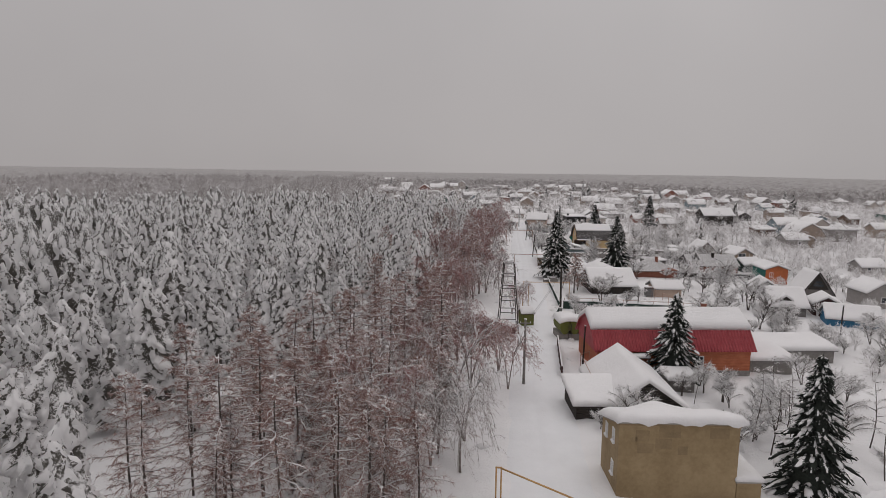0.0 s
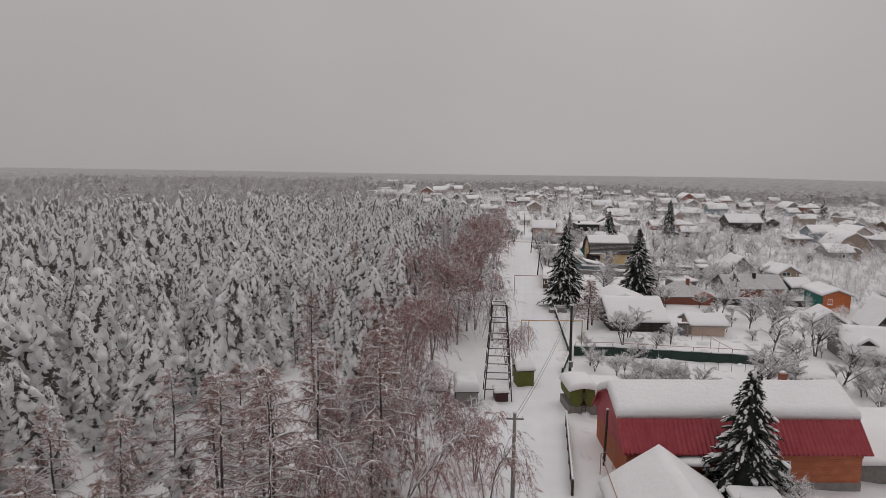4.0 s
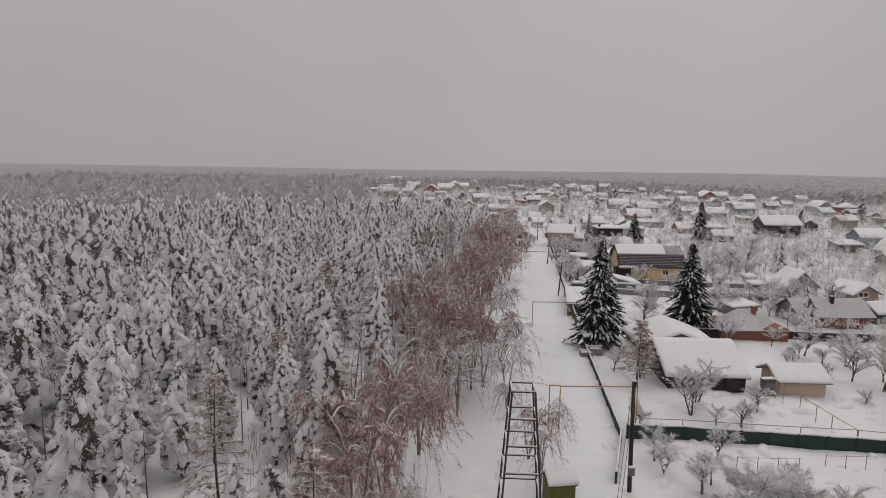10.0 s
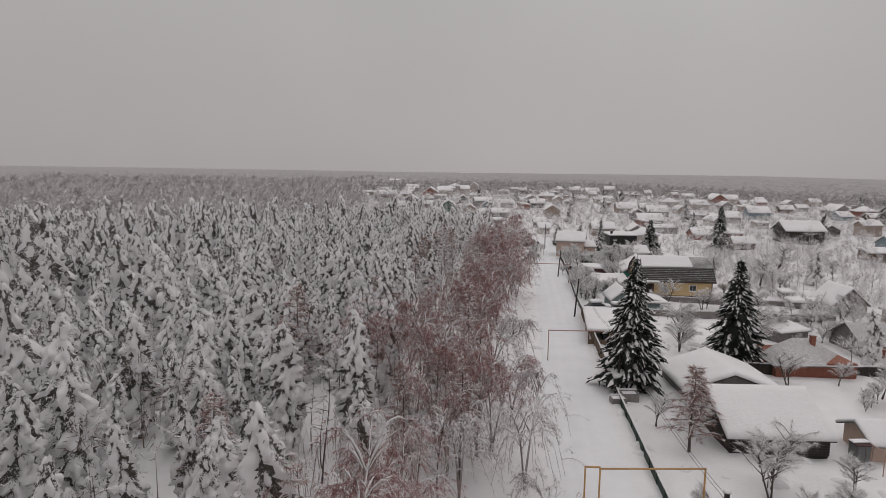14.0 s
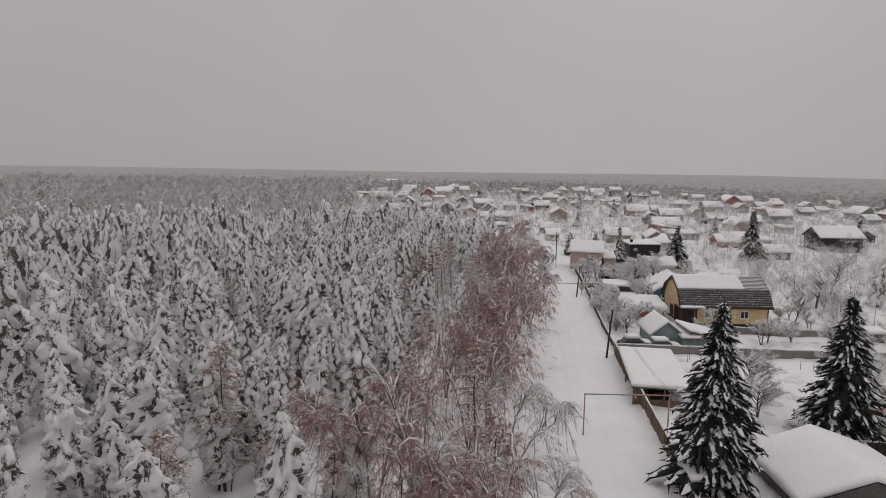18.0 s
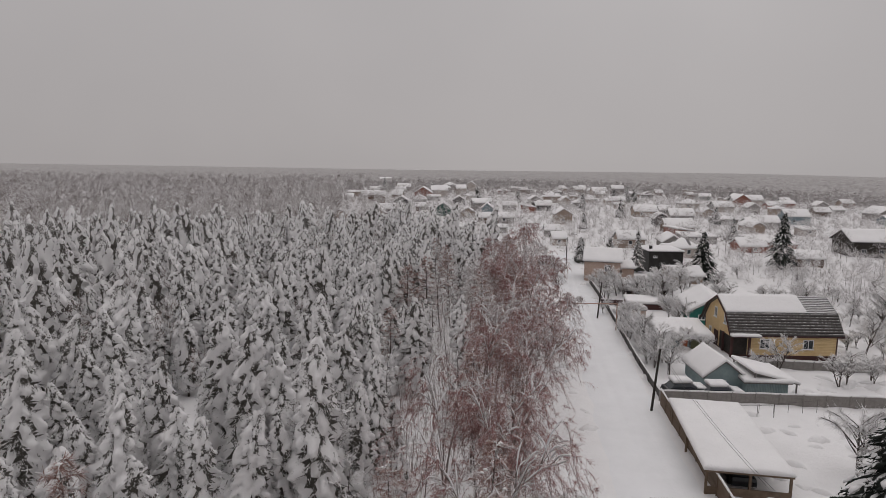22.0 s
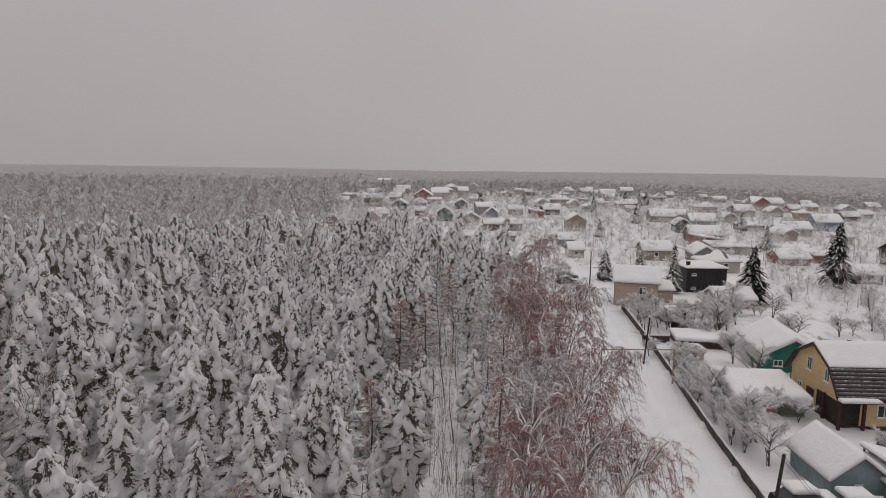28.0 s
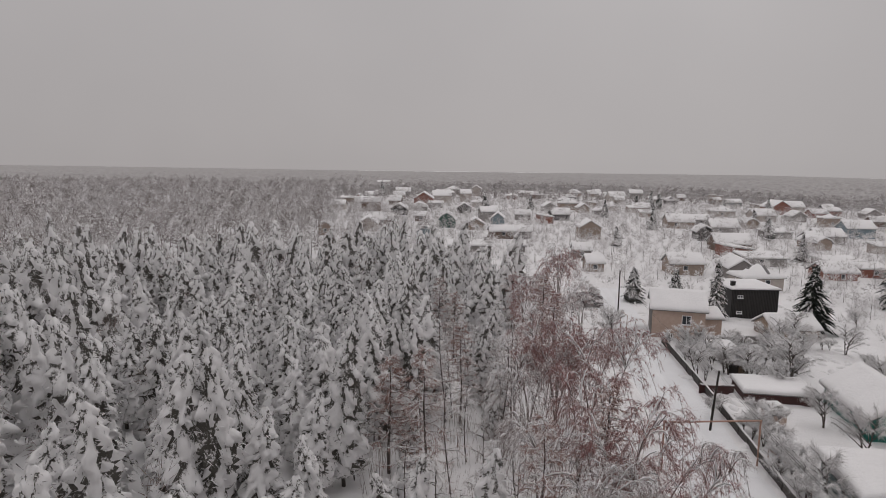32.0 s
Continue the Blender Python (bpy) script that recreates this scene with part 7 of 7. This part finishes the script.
# open roof beside the blue cottage
lt = thing("open_shelter", 30.6, 144.2, None, 2, "open lean-to shelter with a snow roof on thin posts", "shelter")
npart("roof", grid_solid(np.array([-2.3, 2.4]), np.array([-2.4, 2.6]), lambda a, c: 2.1 - 0.25 * a, lambda a, c: 2.0 - 0.25 * a), GREYWOOD, lt)
npart("roof_snow", snow_over(-2.35, 2.45, -2.45, 2.65, lambda a, c: 2.1 - 0.25 * a, 0.35, 6, 6, 3.0), SNOW, lt, smooth=True)
for px in (-2.1, 0.2, 2.2):
    for py in (-2.2, 2.4):
        npart("post", box(px - 0.06, px + 0.06, py - 0.06, py + 0.06, -0.4, 2.0 - 0.25 * px), GREYWOOD, lt)

# ---- small things beside the lane and in the gardens ----
house("gas_kiosk", 1.7, 63.2, 4, 2.1, 3.4, 1.6, 0.0, GREYBLOCK, STEEL, "flat", 0.1, 0.95, label="grey metal kiosk under a tall rounded snow cap", category="kiosk", group="kiosks by the tower")
house("gas_kiosk", -1.0, 63.6, -6, 1.9, 3.2, 1.5, 0.0, GREYBLOCK, STEEL, "flat", 0.06, 0.7, label="grey metal kiosk under a tall rounded snow cap", category="kiosk", group="kiosks by the tower")
house("red_locker", 5.2, 63.9, 8, 1.3, 1.2, 0.9, 0.15, MAROON, MAROON, "shed", 0.08, 0.3, label="small dark red locker under snow at the tower's foot", category="locker")
house("lane_hut", 16.7, 105.4, 4, 1.7, 2.0, 1.7, 0.35, GREYBLOCK, GREYWOOD, "gable", 0.2, 0.4, label="pale grey hut with a rounded snow roof under the spruce", category="shed")


def open_bin(x, y, rot, L, W, h, label):
    ob = thing("concrete_bin", x, y, None, rot, label, "bin", "concrete bins at the garden corner")
    for a, b_ in ((box(-L / 2, L / 2, -W / 2, -W / 2 + 0.1, -0.2, h), "side"), (box(-L / 2, L / 2, W / 2 - 0.1, W / 2, -0.2, h), "side"), (box(-L / 2, -L / 2 + 0.1, -W / 2 + 0.1, W / 2 - 0.1, -0.2, h), "side"), (box(L / 2 - 0.1, L / 2, -W / 2 + 0.1, W / 2 - 0.1, -0.2, h), "side")):
        npart(b_, a, GREYBLOCK, ob)
    npart("bin_snow", snow_over(-L / 2 + 0.1, L / 2 - 0.1, -W / 2 + 0.1, W / 2 - 0.1, lambda p, q: h * 0.55 + 0 * p, 0.3, 4, 4, x), SNOW, ob, smooth=True)
    npart("rim_snow", box(-L / 2 - 0.03, L / 2 + 0.03, W / 2 - 0.12, W / 2 + 0.02, h + 0.004, h + 0.16), SNOW, ob)
    return ob


open_bin(17.0, 102.9, 4, 1.7, 1.2, 0.75, "grey concrete bin heaped with snow")
open_bin(15.7, 101.9, 6, 1.5, 1.0, 0.55, "low grey concrete trough with snow on its rim")

cb = thing("metal_cabinet", 32.9, 91.9, None, 6, "grey sheet metal cabinet on legs beside the barn", "cabinet")
npart("body", box(-0.65, 0.65, -0.5, 0.5, 0.15, 1.55), GREYMETAL, cb)
npart("door", box(-0.6, -0.02, -0.54, -0.504, 0.2, 1.5), GREYMETAL, cb)
npart("door", box(0.02, 0.6, -0.54, -0.504, 0.2, 1.5), GREYMETAL, cb)
npart("lid", box(-0.7, 0.7, -0.55, 0.55, 1.554, 1.62), MAROON, cb, "dark red lid")
npart("cabinet_snow", snow_over(-0.7, 0.7, -0.1, 0.55, lambda a, c: 1.62 + 0 * a, 0.15, 3, 3), SNOW, cb, smooth=True)
for lx in (-0.55, 0.55):
    for ly in (-0.4, 0.4):
        npart("leg", box(lx - 0.04, lx + 0.04, ly - 0.04, ly + 0.04, -0.3, 0.15), GREYMETAL, cb)


def garden_pipe(points, h, label):
    """A thin pipe on short posts through a garden."""
    x0, y0 = points[0]
    ob = thing("garden_pipe", x0, y0, 0.0, 0, label, "pipe", "thin pipes through the gardens")
    for (ax, ay), (bx, by) in zip(points[:-1], points[1:]):
        npart("pipe", tube([(ax - x0, ay - y0, ground(ax, ay) + h), (bx - x0, by - y0, ground(bx, by) + h)], 0.035, 5), PINKPIPE, ob)
    for ax, ay in points:
        npart("post", tube([(ax - x0, ay - y0, ground(ax, ay) - 0.3), (ax - x0, ay - y0, ground(ax, ay) + h)], 0.04, 5), PINKPIPE, ob)
    return ob


garden_pipe([(34.1, 87.9), (34.3, 85.4), (34.5, 83.2), (34.9, 80.2), (38.4, 79.9), (42.0, 80.0)], 1.5, "thin yellow-pink gas pipe on posts by the garden house")
garden_pipe([(15.4, 79.8), (20.0, 79.8), (25.0, 79.8), (30.0, 79.9), (34.9, 80.1)], 1.55, "thin gas pipe running above the green fence")
garden_pipe([(33.2, 91.0), (33.3, 89.6)], 1.9, "short upright gas pipe beside the cabinet")
garden_pipe([(19.2, 206.8), (19.3, 203.6)], 2.6, "slim pink pipe frame at the bend")
garden_pipe([(21.0, 165.4), (21.5, 160.0)], 1.4, "slim pipe along the garden fence")
garden_pipe([(11.6, 40.0), (12.0, 49.0), (13.2, 50.0)], 1.7, "thin gas pipe beside the old log house")


def trellis(x, y, rot, L, label="thin garden trellis posts with wires"):
    ob = thing("trellis", x, y, None, rot, label, "trellis", "garden trellises")
    for k in range(int(L / 1.6) + 1):
        npart("post", tube([(k * 1.6, 0, -0.3), (k * 1.6, 0, 1.0)], 0.03, 4), GREYWOOD, ob)
    npart("wire", tube([(0, 0, 0.9), (L, 0, 0.9)], 0.012, 4), WIRE, ob)
    return ob


for tx, ty, tr, tl in ((21.8, 136.4, 4, 6.5), (27.0, 137.3, 14, 6.5), (40.0, 136.8, 4, 8), (46.0, 88.0, 8, 6.5), (30.0, 76.0, 2, 6.5), (22.5, 74.6, 2, 5)):
    trellis(tx, ty, tr, tl)

# meter box and lamp on the dark pole, well house, snow-topped tank house
mb = thing("meter_box", 13.1, 69.78, ground(13.1, 70) + 1.6, 0, "grey meter box strapped to the dark pole", "box")
npart("case", box(-0.2, 0.2, -0.2, -0.0, 0, 0.55), GREYMETAL, mb)
npart("hood", box(-0.24, 0.24, -0.25, 0.0, 0.554, 0.6), GREYMETAL, mb)
npart("case_snow", snow_over(-0.24, 0.24, -0.25, 0.0, lambda a, c: 0.6 + 0 * a, 0.12, 3, 3), SNOW, mb, smooth=True)
house("well_house", 25.8, 174.5, 10, 1.6, 1.5, 1.1, 0.2, PINKBRICK, GREYWOOD, "shed", 0.12, 0.55, label="small tan well house with a tall snow cap", category="well")

# snow mounds along fences and the lane's edge
MOUND = []
for k in range(3):
    rg = np.random.default_rng(400 + k)
    th = np.linspace(0, 2 * np.pi, 15)[:-1]
    rr_ = 1 + 0.25 * np.sin(th * 2 + k) + 0.12 * np.sin(th * 5 + 2 * k)
    rings = [(1.0, -0.15), (0.82, 0.12), (0.5, 0.34), (0.2, 0.42)]
    v = np.array([[r_ * a * np.cos(t_), r_ * a * np.sin(t_) * 0.75, z_ + rg.uniform(-0.03, 0.03)] for r_, z_ in rings for a, t_ in zip(rr_, th)] + [[0, 0, 0.44]])
    f = [[i * 14 + j, i * 14 + (j + 1) % 14, (i + 1) * 14 + (j + 1) % 14] for i in range(3) for j in range(14)] + [[i * 14 + j, (i + 1) * 14 + (j + 1) % 14, (i + 1) * 14 + j] for i in range(3) for j in range(14)] + [[42 + j, 42 + (j + 1) % 14, 56] for j in range(14)]
    MOUND.append((v, np.array(f)))
rg = np.random.default_rng(41)
ms = []
for y in np.arange(26, 226, 2.3):
    for side in (-1, 1):
        if rg.random() < 0.75:
            ms.append((float(road_x(y)) + side * rg.uniform(3.6, 5.2), y + rg.uniform(-1, 1)))
for x0, x1, y0, y1, n in ((16, 44, 69, 79, 60), (18, 46, 82, 92, 60), (20, 34, 24, 40, 50), (19, 40, 116, 138, 90), (30, 50, 143, 150, 40), (21, 27, 148, 200, 90), (28, 56, 184, 204, 90), (-8, 6, 95, 150, 90), (40, 110, 118, 230, 300)):
    ms += [(rg.uniform(x0, x1), rg.uniform(y0, y1)) for _ in range(n)]
stuff_trees("snow_mounds", MOUND, np.array(ms), 42, SNOW, "low rounded heaps of snow over grass and garden beds", "snow", (0.4, 1.2), 0.2, True)


# ---- more bare trees and bushes at their places ----
def more(kinds, spots, seed, scale=(0.85, 1.15)):
    rng = np.random.default_rng(seed)
    for n, (x, y, *s) in enumerate(spots):
        size = s[0] if s else rng.uniform(*scale)
        c = copy_thing(kinds[n % len(kinds)], pose(x, y, ground(x, y) - 0.1, 0, 0, rng.uniform(0, 360)))
        c.scale = (size, size, size)


more(ORCHARD, [(24.0, 87.5, 1.25), (26.5, 83.2, 0.8), (46.7, 94.8, 1.4), (33.8, 69.3, 1.1), (30.2, 174.2, 1.2), (27.0, 187.8), (23.1, 187.0), (32.3, 190.5, 1.3), (33.2, 186.0, 1.3), (42.9, 185.1, 1.2), (21.6, 160.7, 0.6), (21.6, 164.6, 0.65), (24.8, 194.2), (27.9, 120.8, 1.35), (40.9, 146.9, 0.9), (36.5, 198, 1.3), (35.0, 194, 1.2)], 51)
more(ORCHARD, [(34.2, 69.6, 1.35), (40.9, 76.2, 1.4), (46.9, 95.1, 1.6), (48.0, 85.2, 1.5), (37.0, 71.5, 1.1), (43.0, 71.0, 1.3), (44.1, 131.6, 1.2), (29.7, 126.5, 1.7), (38.5, 122.2, 1.3), (36.0, 120.0, 1.2), (62.0, 174.4, 1.9), (70.3, 184.6, 1.9), (58.3, 138.9, 1.2)], 58)
more(SAPS, [(52.9, 122.4, 1.15), (50.0, 118.6, 0.8), (75.3, 178.5, 1.35)], 59)
wood, tw, strip = larch_mesh(199, 7.4, 2.3, 60, 40)
gl = make_tree("larch_tree", wood, (np.concatenate([tw[0], strip[0]]), np.concatenate([tw[1], strip[1] + len(tw[0])]), np.r_[np.zeros(len(tw[1])), np.ones(len(strip[1]))]), BARK, (LARCH, SNOW), "shaggy red-brown larch beside the barn", "tree", "")
gl.matrix_basis = pose(19.3, 91.9, ground(19.3, 91.9) - 0.1)
more(LARCHES, [(-1.0, 92, 0.8)], 52)
more(BIRCHES, [(6.9, 71.0, 0.55), (6.4, 75.0, 0.65), (-4.6, 56.8, 0.7), (-3.0, 60.5, 0.7), (-3.4, 66.5, 0.75)], 57)
more(BARE, [(23.7, 28.6, 0.85), (25.5, 29.8, 0.9), (23.3, 30.9, 0.75), (26.8, 32.5, 0.8), (28.4, 28.0, 0.7), (30.5, 25.5, 0.7), (33, 31, 0.8), (31.2, 36.0, 0.7), (29.0, 39.5, 0.6), (36, 27, 0.8), (18.7, 41.2, 0.5), (21.3, 39.0, 0.45), (44, 170, 0.6), (59.6, 163.8, 0.8), (58.3, 175.4, 0.7), (62, 172, 0.7), (50.4, 119.6, 0.6), (48, 118.5, 0.5)], 53)
BUSH = []
for k, (h, sp_) in enumerate([(2.0, 1.3), (1.6, 1.2), (2.4, 1.4)]):
    wood, tw = arch_mesh(320 + k, h, sp_, 5, 44, 0.4, 0.8, 0.03, 4, 0.45, 0.013, 0.85)
    BUSH.append(make_tree("garden_bush", wood, tw, BARK, GREYTWIG, "leafless garden bush furred with snow", "bush", "snowy bushes of the gardens"))
plant(BUSH, [(22.4, 151.6, 1.6), (21.2, 152.3, 1.4), (21.9, 147.6, 1.5), (29.2, 157.0, 1.2), (21.9, 163.5, 1.5), (22.5, 159.9, 1.5), (20.8, 149.4, 1.3), (33.3, 150.7, 1.3), (16.4, 75.4, 1.1), (18.3, 70.2, 1.3), (19.7, 66.9, 1.4), (23.7, 67.5, 1.3), (16.5, 73.3), (23.6, 70.9, 1.2), (21.5, 75.9), (28.3, 68.2), (17.0, 81.8, 1.3), (24.0, 82.7), (21.0, 68.6, 1.5), (22.4, 67.4, 1.5), (25.8, 67.0, 1.3), (19.6, 72.0, 1.2), (18.2, 65.5), (20.0, 65.9), (22.8, 66.0), (17.7, 77.0), (21.7, 68.4), (25.3, 71.5), (20.9, 70.1), (18.8, 67.4), (24.2, 67.9), (26.9, 68.4), (19.0, 208.5), (17.5, 206.2), (16.3, 204.0), (21.5, 153.1, 1.3), (25.7, 156.9, 1.4), (21.7, 157.5, 1.4), (27.9, 158.2, 1.2), (20.9, 155.5), (21.6, 151.0), (23.0, 166.4), (24.2, 169.6), (22.6, 162.8), (23.4, 158.8), (22.4, 169.0, 1.2), (22.7, 171.5, 1.2), (11.3, 27.5), (12.1, 30.1), (10.6, 32.6), (18.0, 97.0)], 54, scale=(0.8, 1.25))
rg = np.random.default_rng(55)
more(BUSH, [(rg.uniform(x0, x1), rg.uniform(y0, y1)) for x0, x1, y0, y1, n in ((20, 26, 150, 176, 18), (23, 34, 183, 199, 22), (30, 48, 196, 204, 10), (20, 40, 26, 46, 22), (36, 52, 58, 76, 22), (40, 60, 84, 112, 26), (44, 66, 128, 150, 22), (46, 70, 158, 200, 34), (17, 26, 65, 71, 8)) for _ in range(n)], 56, (0.7, 1.4))
